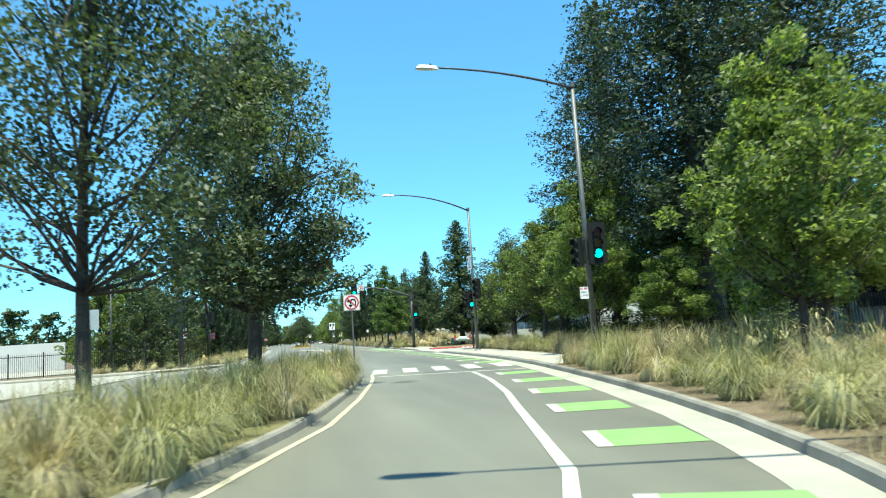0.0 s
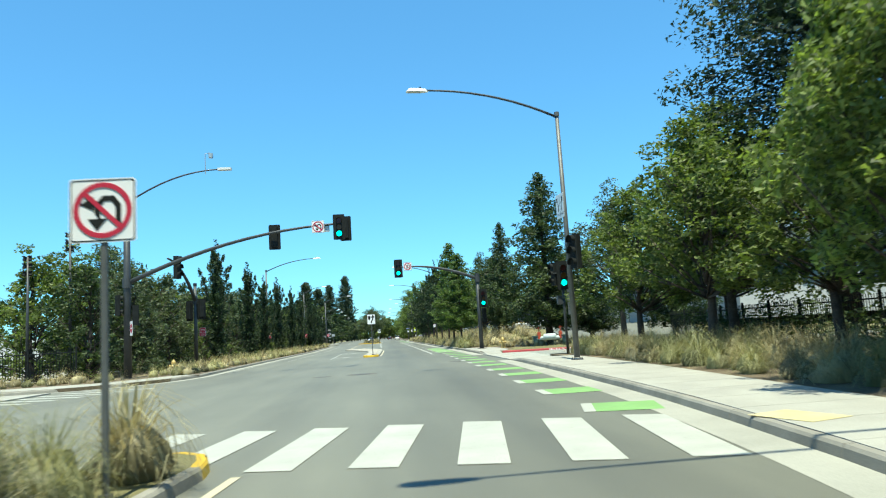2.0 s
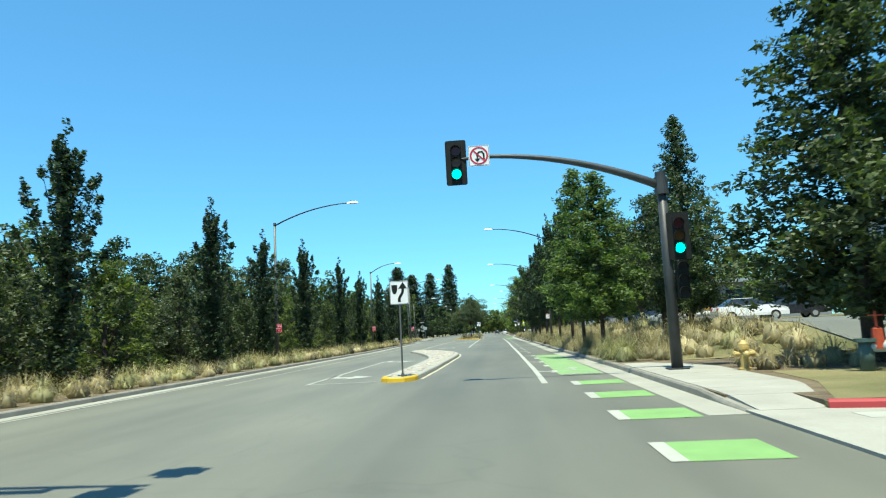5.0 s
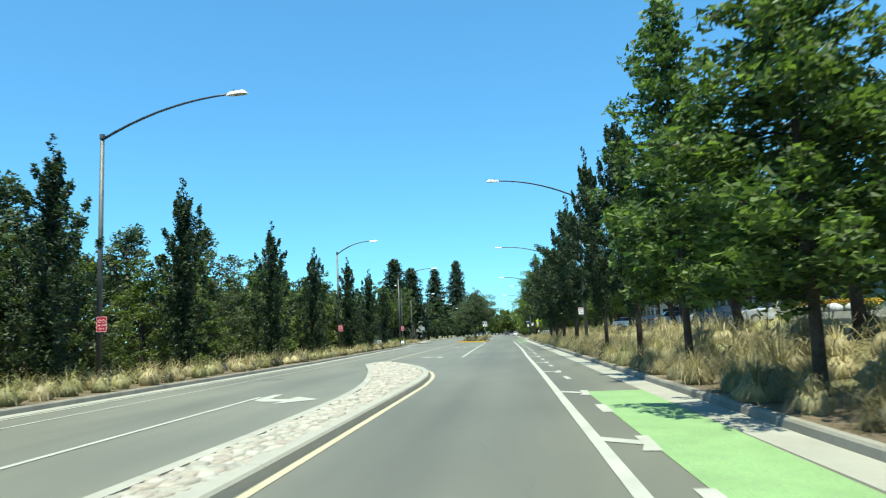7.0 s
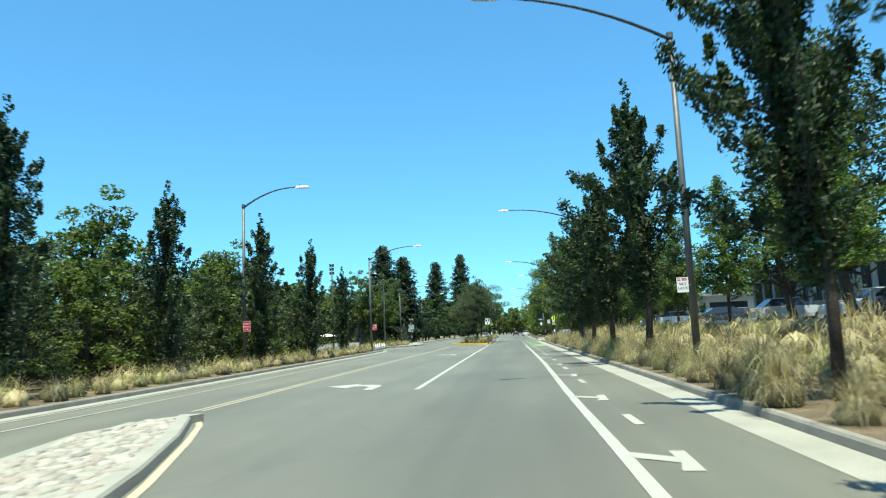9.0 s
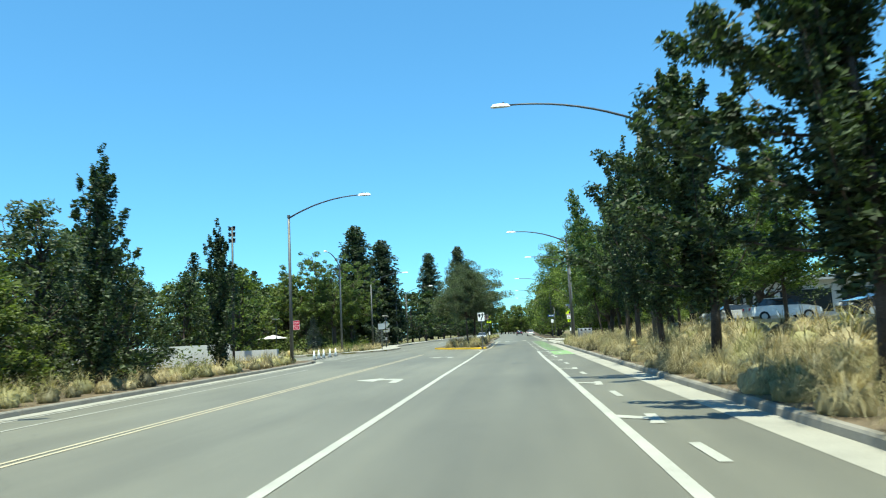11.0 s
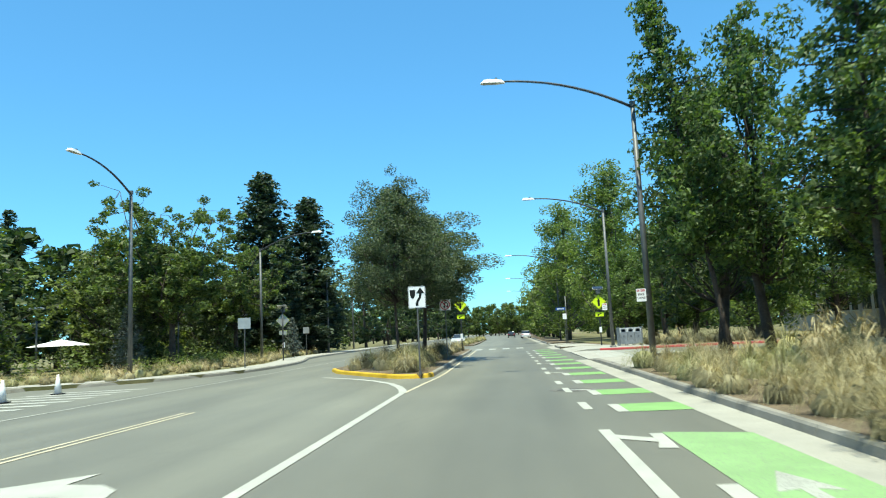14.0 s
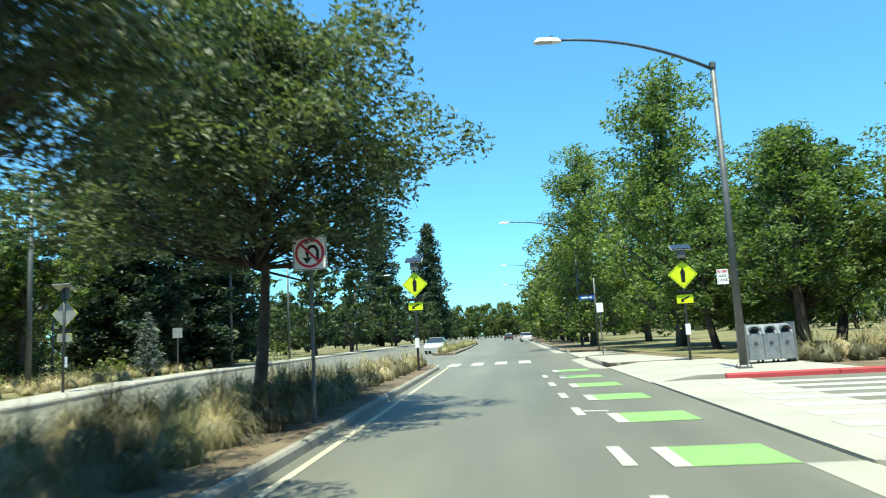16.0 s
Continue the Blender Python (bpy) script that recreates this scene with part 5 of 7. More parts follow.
def bin_station(x, y):
    t = thing("recycling_bins", "row of three grey metal recycling bins on a pavement", "recycling bins", pose(x, y, KERB_H + 0.012, 0, 0, 8))
    metal = surface("bin_metal", (0.19, 0.205, 0.215), (0.3, 0.315, 0.325), 5, 0.45, 0.4, amount=0.1, bumps=0)
    side = [(-0.34, 0.1), (0.3, 0.1), (0.3, 1.2), (0.02, 1.2), (-0.2, 1.08), (-0.3, 0.9)]
    n = len(side)
    for k in range(3):
        x0, x1 = 0.5 * k - 0.74, 0.5 * k - 0.26
        body = Shape().add([(px, py, pz) for px in (x0, x1) for py, pz in side], [tuple(range(n)), tuple(range(2 * n - 1, n - 1, -1))] + [(i, n + i, n + (i + 1) % n, (i + 1) % n) for i in range(n)])
        b = part("bin", body, metal, t)
        mid = 0.5 * (x0 + x1)
        # the mouth under its hood, on the sloping shoulder
        part("mouth", Shape().plate([(0.13 * math.cos(a), 0.08 * math.sin(a)) for a in np.linspace(0, 2 * math.pi, 15)[:-1].tolist()], -0.02, 0.01), BLACK, b, m=pose(mid, -0.25, 0.99, -29))
        hood = [(mid + 0.16 * math.cos(a), yy, 1.0 + 0.15 * math.sin(a)) for yy in (-0.36, -0.08) for a in np.linspace(0, math.pi, 9).tolist()]
        part("hood", Shape().add(hood, [(i, i + 1, 10 + i, 9 + i) for i in range(8)] + [(9 + i, 10 + i, i + 1, i) for i in range(8)]), metal, b)
        part("emblem", Shape().ring_wall(0.035, 0.06, -0.006, 0.0, 10, pose(mid, -0.327, 0.62, 0)), DARKPOLE, b)
        for px in (x0 + 0.06, x1 - 0.06):
            part("foot", Shape().tube([(px, 0, 0), (px, 0, 0.12)], 0.035, 8), DARKPOLE, b)
    for px in (-0.78, 0.78):
        part("end_panel", Shape().chamfer_box(px - 0.025, px + 0.025, -0.33, 0.32, 0, 1.24, 0.015), metal, t)


bin_station(13.25, 211.3)


def umbrella(x, y):
    t = thing("patio_umbrella", "white square patio umbrella standing open", "umbrella", pose(x, y, 0))
    part("pole", Shape().tube([(0, 0, 0), (0, 0, 2.35)], 0.03, 8), STEEL, t)
    v = [(-1.45, -1.45, 1.95), (1.45, -1.45, 1.95), (1.45, 1.45, 1.95), (-1.45, 1.45, 1.95), (0, 0, 2.4), (0, 0, 2.3)]
    part("canopy", Shape().add(v, [(0, 1, 4), (1, 2, 4), (2, 3, 4), (3, 0, 4), (1, 0, 5), (2, 1, 5), (3, 2, 5), (0, 3, 5)]), SIGNWHITE, t)


umbrella(-24.0, 205.3)


def flood_pole(x, y, h):
    t = thing("floodlight_pole", "tall dark pole with clustered floodlights", "floodlight pole", pose(x, y, 0))
    part("pole", Shape().tube([(0, 0, 0), (0, 0, h)], [0.09, 0.06], 10), DARKPOLE, t, smooth=True)
    for k in range(3):
        for sx in (-1, 1):
            f = part("floodlight", Shape().chamfer_box(-0.08, 0.08, -0.07, 0.07, -0.1, 0.1, 0.02), BLACK, t, m=pose(sx * 0.14, -0.05, h - 0.15 - 0.4 * k, -25, 0, sx * 25))
            part("visor", Shape().box(-0.09, 0.09, -0.16, -0.07, 0.075, 0.1), BLACK, f)


flood_pole(-13.6, 60.9, 8.6)
flood_pole(-14.3, 57.6, 6.9)
flood_pole(-12.7, 167.5, 9.15)

# ---- plants ----
RNG = np.random.default_rng(7)


def leaf_mesh(name, centres, size, mat, droop=0.0, aspect=0.6, flat=0.4, rng=None):
    """Many small folded leaves round the given centres, as one mesh."""
    r = rng or RNG
    n = len(centres)
    d = r.normal(size=(n, 3))
    d[:, 2] = d[:, 2] * flat - droop
    d /= np.linalg.norm(d, axis=1)[:, None] + 1e-9
    s = np.cross(d, r.normal(size=(n, 3)))
    s /= np.linalg.norm(s, axis=1)[:, None] + 1e-9
    sz = size * r.uniform(0.6, 1.4, size=(n, 1))
    nrm = np.cross(d, s)
    base, tip = centres - d * sz * 0.5, centres + d * sz * 0.5
    mid = centres + nrm * sz * 0.12
    corners = [base, mid + s * sz * aspect * 0.5, tip, mid - s * sz * aspect * 0.5]
    if size >= 0.125:
        corners = [base - s * sz * aspect * 0.45, base + s * sz * aspect * 0.45, tip]
    c = len(corners)
    v = np.stack(corners, 1).reshape(-1, 3)
    me = bpy.data.meshes.new(name)
    me.vertices.add(c * n)
    me.vertices.foreach_set("co", v.astype(np.float32).ravel())
    me.loops.add(c * n)
    me.loops.foreach_set("vertex_index", np.arange(c * n, dtype=np.int32))
    me.polygons.add(n)
    me.polygons.foreach_set("loop_start", np.arange(0, c * n, c, dtype=np.int32))
    me.materials.append(mat)
    me.update()
    return me


def clumps(centres, radii, counts, rng, squash=0.75):
    """Points scattered in the outer part of many small clumps."""
    out = []
    for c, r, k in zip(centres, radii, counts):
        p = rng.normal(size=(int(k), 3))
        p /= np.linalg.norm(p, axis=1)[:, None] + 1e-9
        p *= (rng.uniform(0.15, 1, size=(int(k), 1)) ** 0.5) * r
        p[:, 2] *= squash
        out.append(p + c)
    return np.concatenate(out)


def limb(s, a, b, r0, r1, rng, bend=0.12, n=5, sides=6):
    a, b = np.array(a, float), np.array(b, float)
    side = rng.normal(size=3) * np.linalg.norm(b - a) * bend
    pts = [a + (b - a) * t + side * math.sin(math.pi * t) for t in np.linspace(0, 1, n).tolist()]
    s.tube([tuple(p) for p in pts], [r0 + (r1 - r0) * t for t in np.linspace(0, 1, n).tolist()], sides)
    return pts


def make_tree(kind, seed, h, w, mat, bark, clear=0.22, leaf=0.2, leaves=3500, label="", name="tree", density=1.0, girth=1.0, arm=0.0, boughs=()):
    """A tree of height h and crown width w: trunk, limbs and a crown of leaf clumps along the limbs."""
    r = np.random.default_rng(seed)
    t = thing(name, label, "tree", pose(0, 0, 0))
    wood = Shape()
    z0 = h * clear
    cs, rad = [], []
    if kind == "broad":
        lean = r.normal(size=2) * 0.03 * h
        limb(wood, (0, 0, -0.2), (lean[0], lean[1], h * 0.72), (0.018 * h + 0.06) * girth, 0.04, r, 0.03, 8, 9)
        n = int(46 * density)
        for k in range(n):
            u = (k + r.uniform(0, 1)) / n
            z = z0 + (h - z0) * (0.04 + 0.94 * u)
            prof = math.sin(math.pi * min(1, (0.16 + 0.84 * u) ** 0.85)) ** 0.7 * (1.08 - 0.35 * u)
            ang = 2.4 * k + r.uniform(-0.5, 0.5)
            reach = 0.5 * w * prof * r.uniform(0.55, 1.15)
            p = np.array([math.cos(ang) * reach, math.sin(ang) * reach, z + r.uniform(-0.04, 0.04) * h])
            st = np.array([lean[0] * u, lean[1] * u, max(z0 * 0.8, z - 0.22 * h - 0.12 * reach)])
            pts = limb(wood, st, p, (0.006 * h + 0.01) * girth, 0.012, r, 0.1, 4, 3)
            rr = 0.085 * h * r.uniform(0.6, 1.2)
            for q, sc in ((pts[-1], 1.0), (pts[-2], 0.85)):
                for _ in range(2):
                    cs.append(q + r.normal(size=3) * rr * 0.55)
                    rad.append(rr * sc * r.uniform(0.6, 1.0))
        # low spreading boughs: direction, reach and height of the tip
        for ang, reach, z in boughs:
            tip = np.array([math.cos(ang) * reach, math.sin(ang) * reach, z])
            pts = limb(wood, (0, 0, max(z0 * 0.9, z - 0.5)), tip, 0.07, 0.015, r, 0.05, 10, 5)
            for j, q in enumerate(pts[3:]):
                for _ in range(4):
                    cs.append(q + r.normal(size=3) * np.array([0.32, 0.32, 0.2]))
                    rad.append(r.uniform(0.22, 0.42) * (1.0 - 0.06 * j))
    elif kind == "column":
        limb(wood, (0, 0, -0.2), (0, 0, h * 0.9), 0.010 * h + 0.05, 0.02, r, 0.01, 6, 8)
        n = int(34 * density)
        for k in range(n):
            u = (k + r.uniform(0, 1)) / n
            zs = z0 + (h * 0.8 - z0) * u
            ang = 2.4 * k + r.uniform(-0.6, 0.6)
            reach = 0.5 * w * (1 - u) ** 0.75 * min(1.0, 0.72 + 1.2 * u) * r.uniform(0.62, 1.12) + 0.12
            rise = reach * r.uniform(0.85, 1.5) + 0.05 * h
            ca, sa = math.cos(ang), math.sin(ang)
            pts = [np.array([ca * reach * f ** 0.75, sa * reach * f ** 0.75, zs + rise * f ** 1.4]) for f in np.linspace(0, 1, 6).tolist()]
            wood.tube([tuple(q) for q in pts], [0.03 - 0.004 * j for j in range(6)], 3)
            big = r.uniform(0.75, 1.25)
            for j, q in enumerate(pts[1:]):
                cs.append(q + r.normal(size=3) * 0.07)
                rad.append((0.052 * w + 0.1) * big * (1.0 - 0.13 * j) * r.uniform(0.75, 1.2))
            lead = h * r.uniform(0.025, 0.055) * (0.7 + 0.4 * u)
            for f in (0.15, 0.35, 0.55, 0.75, 0.95):
                cs.append(pts[-1] + np.array([ca * 0.12 * f, sa * 0.12 * f, lead * f]))
                rad.append((0.026 * w + 0.06) * (1.2 - f) ** 0.7)
        for k in range(5 if arm else 0):
            ang = math.pi + (-0.5, 0.35, -0.1, 0.6, -0.35)[k]
            reach = arm * (1.0, 0.9, 0.8, 0.7, 0.65)[k]
            zs = z0 + (0.03, 0.12, 0.22, 0.3, 0.36)[k] * h
            pts = [np.array([math.cos(ang) * reach * f, math.sin(ang) * reach * f, zs + 0.45 * reach * f ** 1.6]) for f in np.linspace(0, 1, 15).tolist()]
            wood.tube([tuple(q) for q in pts], [0.045 - 0.0025 * j for j in range(15)], 4)
            for q in pts[4:]:
                cs.append(q + r.normal(size=3) * 0.09)
                rad.append(r.uniform(0.18, 0.29))
        for f in np.linspace(0.02, 0.97, 46).tolist():
            cs.append(np.array([r.normal() * 0.05, r.normal() * 0.05, z0 + (h - z0) * f]))
            rad.append(max(0.11, 0.15 * w * (1 - f) ** 0.8))
    elif kind in ("conifer", "redwood"):
        limb(wood, (0, 0, -0.2), (0, 0, h * 0.97), (0.017 * h + 0.08) * girth, 0.02, r, 0.004, 8, 10)
        n = int(95 * density)
        for k in range(n):
            u = (k + r.uniform(0, 1)) / n
            z = z0 + (h - z0) * u
            prof = (1 - u) ** (0.75 if kind == "conifer" else 0.5) * min(1, 0.6 + 3 * u)
            ang = 2.4 * k + r.uniform(-0.5, 0.5)
            reach = 0.5 * w * prof * r.uniform(0.7, 1.15) + 0.1
            dz = -0.12 * reach if kind == "redwood" else 0.10 * reach
            p = np.array([math.cos(ang) * reach, math.sin(ang) * reach, z + dz])
            limb(wood, (0, 0, z), p, 0.03, 0.01, r, 0.04, 3, 4)
            m = max(2, int(2 + reach / (0.03 * h + 0.2)))
            for f in np.linspace(0.25, 1, m).tolist():
                cs.append(np.array([p[0] * f, p[1] * f, z + dz * f]) + r.normal(size=3) * 0.06 * reach)
                rad.append((0.035 * h + 0.1) * r.uniform(0.6, 1.1) * (1.1 - 0.35 * u))
    elif kind == "sparse":
        lean = r.normal(size=2) * 0.02 * h
        limb(wood, (0, 0, -0.2), (lean[0], lean[1], h * 0.62), (0.018 * h + 0.05) * girth, 0.08 * girth, r, 0.04, 6, 8)
        n = int(17 * density)
        for k in range(n):
            ang = 2.4 * k + r.uniform(-0.4, 0.4)
            u = r.uniform(0.35, 1.0)
            top = np.array([math.cos(ang) * 0.5 * w * r.uniform(0.35, 1.1), math.sin(ang) * 0.5 * w * r.uniform(0.35, 1.1), z0 + (h - z0) * u])
            pts = limb(wood, (lean[0] * 0.5, lean[1] * 0.5, h * r.uniform(0.2, 0.5)), top, 0.055, 0.02, r, 0.14, 6, 5)
            for q in pts[2:]:
                for _ in range(3):
                    e = q + r.normal(size=3) * np.array([0.11, 0.11, 0.09]) * h * 0.6
                    limb(wood, q, e, 0.02, 0.008, r, 0.1, 3, 4)
                    cs.append(e)
                    rad.append(0.045 * h * r.uniform(0.5, 1.1))
    cs, rad = np.array(cs), np.array(rad)
    wt = rad ** (1.7 if kind == "column" else 2.0)
    k = np.maximum(4, leaves * wt / wt.sum())
    pts = clumps(cs, rad, k, r, 0.72 if kind != "column" else 1.25)
    part("trunk", wood, bark, t, smooth=True)
    part("crown", leaf_mesh("crown", pts, leaf, mat, droop=0.25 if kind == "redwood" else 0.0, rng=r, flat=0.5 if kind != "conifer" else 0.35), mat, t)
    return t


def plant(src, spots, sizes=None, seed=3, z=KERB_H, label=""):
    """Sets a tree at the first spot and copies of it at the rest."""
    r = np.random.default_rng(seed)
    for i, q in enumerate(spots):
        x, y = q[0], q[1]
        sc = q[2] if len(q) > 2 else r.uniform(0.9, 1.1)
        wd = q[3] if len(q) > 3 else sc
        m = Matrix.Translation((x, y, z + bank(x, y))) @ Matrix.Rotation(radians(q[4]) if len(q) > 4 else r.uniform(0, 6.28), 4, 'Z') @ Matrix.Diagonal((wd, wd, sc, 1))
        if len(q) > 5:
            m = Matrix.Translation((x, y, z + bank(x, y))) @ Matrix.Rotation(radians(q[5]), 4, 'Y') @ Matrix.Translation((-x, -y, -z - bank(x, y))) @ m
        if i == 0:
            src.matrix_basis = m
        else:
            copy_first = src.matrix_basis.copy()
            src.matrix_basis = Matrix()
            c = copy_thing(src, m)
            src.matrix_basis = copy_first


COL_A = make_tree("column", 11, 8.6, 3.4, LEAF_COLUMN, BARK, 0.06, 0.15, 12500, "narrow upright dark green street tree with spiky top")
COL_B = make_tree("column", 12, 8.6, 2.9, LEAF_COLUMN, BARK, 0.06, 0.15, 11500, "slender upright dark green street tree with spiky top")
plant(COL_A, [(-8.6, 74.2, 1.14, 1.1), (-8.6, 94.8, 1.02), (-8.8, 116.8, 1.08, 0.95), (-8.6, 136.9, 1.05)], seed=4)
plant(COL_B, [(-8.7, 87.0, 1.1), (-8.7, 104.4, 1.1), (-8.8, 126.4, 1.02), (-8.7, 147.0, 1.03), (-8.9, 157.0, 0.9)], seed=5)
COL_R = make_tree("column", 13, 10.8, 4.3, LEAF_COLUMN, BARK, 0.21, 0.148, 30000, "tall upright dark green tree in a grassy verge", arm=3.5)
plant(COL_R, [(11.3, 110.1, 1.03, 0.72, 10, -3), (11.5, 101.8, 1.0, 0.78, -12, -2), (11.25, 126.6, 1.08, 1.05, 5, -1), (11.0, 135.4, 0.88, 1.0, -8, -3), (10.9, 144.2, 0.88, 1.0, 15, -3), (12.0, 168.0, 1.03, 0.66, -10, 1)], seed=6)
COL_R2 = make_tree("column", 14, 9.6, 3.9, LEAF_COLUMN, BARK, 0.21, 0.15, 17000, "upright dark green tree in a grassy verge")
plant(COL_R2, [(10.8, 150.7, 0.9), (11.4, 159.8, 1.15, 1.04)], seed=7)
SPIRE = make_tree("conifer", 57, 9.6, 5.4, LEAF_GUM, BARK, 0.25, 0.17, 14000, "light green pointed tree in a grassy verge", density=0.7, girth=0.5)
plant(SPIRE, [(13.8, 179.2, 1.32, 0.88, 60, 2), (12.75, 187.0, 1.42, 0.92, 30, -8), (16.5, 122, 0.85), (16.3, 133.0, 0.8), (16.2, 143.5, 0.8), (16, 153, 0.8), (15.8, 162, 0.85), (15.6, 170, 0.8)], seed=19)
OVAL = make_tree("broad", 21, 8.4, 5.6, LEAF_OAK, BARK, 0.24, 0.19, 14000, "dense rounded green street tree in a grassy verge")
plant(OVAL, [(16.4, 94.4, 1.0), (18.6, 111.5, 0.9)], seed=8)
OVAL_B = make_tree("broad", 22, 9.0, 5.2, LEAF_OAK, BARK, 0.22, 0.2, 11500, "dense green street tree with a ragged crown")
SWEETGUM = make_tree("conifer", 56, 9.6, 5.8, LEAF_GUM, BARK, 0.19, 0.19, 16000, "pyramid-shaped green street tree in a grassy verge", density=0.8, girth=0.5)
plant(SWEETGUM, [(11.2, 84.8, 0.9, 0.95), (11.3, 93.2, 1.12, 0.95)], seed=19)
plant(OVAL_B, [(16.2, 104.0, 0.9), (14.1, 193.0, 1.25, 1.05), (19.0, 181.0, 1.1), (19.2, 189.0, 1.0), (19.5, 127.5, 1.3, 1.15), (21.2, 138, 1.0, 1.15), (21.5, 171.5, 0.95, 1.15), (21.5, 179.5, 0.95, 1.1)], seed=9)
PARK = make_tree("broad", 23, 9.0, 5.4, LEAF_GUM, BARK, 0.24, 0.19, 13000, "mid-green park tree with a ragged crown on a lawn")
plant(PARK, [(17.2, 218, 1.0, 1.15), (20, 221.5, 1.05, 1.2), (14.6, 188.5, 1.36, 0.95), (23, 216, 1.1, 1.2), (15.5, 224.5, 0.85, 1.0), (26, 223, 1.1, 1.2), (19, 231, 1.0, 1.2), (29, 216, 1.1, 1.2)], seed=9)
# oaks of the medians
MED = make_tree("broad", 31, 10.6, 6.6, LEAF_LIVEOAK, BARK, 0.26, 0.15, 47000, "dark grey-green oak in a grassy median", density=1.9, boughs=((0.05, 3.7, 3.1), (0.5, 3.2, 3.5), (-0.8, 3.2, 3.0), (-2.0, 3.6, 3.2), (2.7, 3.8, 3.4), (3.6, 3.7, 3.6)))
plant(MED, [(-1.45, 22.0, 1.05, 0.96, 0)], seed=10)
ISLE = make_tree("broad", 33, 11.4, 9.4, LEAF_LIVEOAK, BARK, 0.45, 0.15, 66000, "broad grey-green oak on a planted island", density=2.3, girth=0.6)
plant(ISLE, [(0.3, 201.3, 0.70, 0.93, 40), (0.38, 193.0, 0.7, 0.54, 220)], seed=10)
MED_B = make_tree("broad", 32, 12.5, 7.0, LEAF_GREY, BARK, 0.24, 0.12, 32000, "tall thin-leaved tree in a grassy median", density=1.2, girth=0.55)
plant(MED_B, [(-3.6, 12.8, 1.0, 0.9)], seed=11)
# trees of the near right corner
MAPLE = make_tree("broad", 41, 6.6, 4.6, LEAF_YOUNG, BARK, 0.27, 0.14, 24000, "light green young tree behind a pavement", girth=0.7)
plant(MAPLE, [(9.9, 12.3, 1.05, 0.9), (14.6, 17.0, 1.1), (13.4, 30.2, 1.3, 1.0), (15.2, 26.6, 0.62, 0.8), (17.5, 30, 1.1), (18.0, 185.0, 1.1, 1.2)], seed=12)
GARDEN = make_tree("broad", 42, 6.7, 4.7, LEAF_SHRUB, BARK, 0.32, 0.16, 11000, "mid-green garden tree behind a pavement", density=0.9)
plant(GARDEN, [(16.0, 36.5, 1.0), (14.7, 41.2, 1.12), (17.3, 44.5, 1.33), (15.2, 48.6, 1.0), (20, 50, 1.2)], seed=12)
REDWOOD = make_tree("redwood", 51, 24.0, 9.0, LEAF_CONIFER, BARK, 0.04, 0.5, 20000, "huge dark redwood with drooping boughs", density=2.0)
RED_NEAR = make_tree("redwood", 53, 26.0, 11.0, LEAF_CONIFER, BARK, 0.19, 0.23, 46000, "huge dark redwood with drooping boughs behind garden trees", density=2.6)
plant(RED_NEAR, [(17.9, 28.0, 1.0, 1.0), (21, 43.5, 0.9, 1.0), (24.2, 29.0, 1.05, 1.1)], seed=13)
plant(REDWOOD, [(-20.0, 232.0, 0.79, 1.05), (-17.0, 238.0, 0.72, 1.0), (-17.5, 388, 1.42), (-21, 328, 1.05, 1.2)], seed=13)
GUM = make_tree("conifer", 52, 12.8, 8.6, LEAF_OAK, BARK, 0.1, 0.22, 26000, "tall pyramid-shaped green tree beside a driveway", density=1.2)
plant(GUM, [(16.4, 71.0, 1.0), (15.8, 86.6, 0.86, 0.6), (24, 66, 0.62, 0.75), (20.4, 73.5, 0.55, 0.75)], seed=14)
GREYTREE = make_tree("broad", 55, 8.8, 4.8, LEAF_GREY, BARK, 0.46, 0.16, 12000, "grey-green tree beside a driveway")
plant(GREYTREE, [(20.3, 65.8, 1.14, 1.1)], seed=14)
# woods on the left
SHRUB = make_tree("broad", 61, 5.6, 5.2, LEAF_SHRUB, BARK, 0.03, 0.185, 7200, "bushy light green tree in a thicket")
SHRUB_B = make_tree("broad", 62, 6.2, 5.0, LEAF_OAK, BARK, 0.03, 0.185, 7200, "bushy dark green tree in a thicket")
SHRUB_C = make_tree("broad", 63, 6.4, 5.4, LEAF_GREY, BARK, 0.03, 0.185, 7200, "grey-green tree in a thicket")
r = np.random.default_rng(20)
spots = []
for row, x0 in enumerate((-12.2, -16.0, -20.5)):
    y = 61.0 + (27 if row == 2 else row)
    while y < 160:
        spots.append((x0 + r.uniform(-1.2, 1.2), y, (0.85 + 0.33 * row) * r.uniform(0.85, 1.15) * (1.22 if y < 76 else 1.0)))
        y += r.uniform(3.8, 5.4) + row
behind = [(x, y, sc * 0.42) for x, y, sc in spots if x < -18.5]
spots = [q for q in spots if q[0] >= -18.5]
order = r.integers(0, 3, len(spots))
plant(SHRUB, [s for s, k in zip(spots, order) if k == 0] + [(-13.6, 129.0, 1.42), (-13.2, 142.5, 1.3)], seed=15)
plant(SHRUB_B, [s for s, k in zip(spots, order) if k == 1] + [(-20 - 2.2 * (k % 4) + r.uniform(-1, 1), 207 + 3.1 * k, r.uniform(0.8, 1.15)) for k in range(14)], seed=16)
plant(SHRUB_C, [s for s, k in zip(spots, order) if k == 2] + [(-16.2, 122.5, 1.5), (-15.0, 100.5, 1.35)], seed=17)
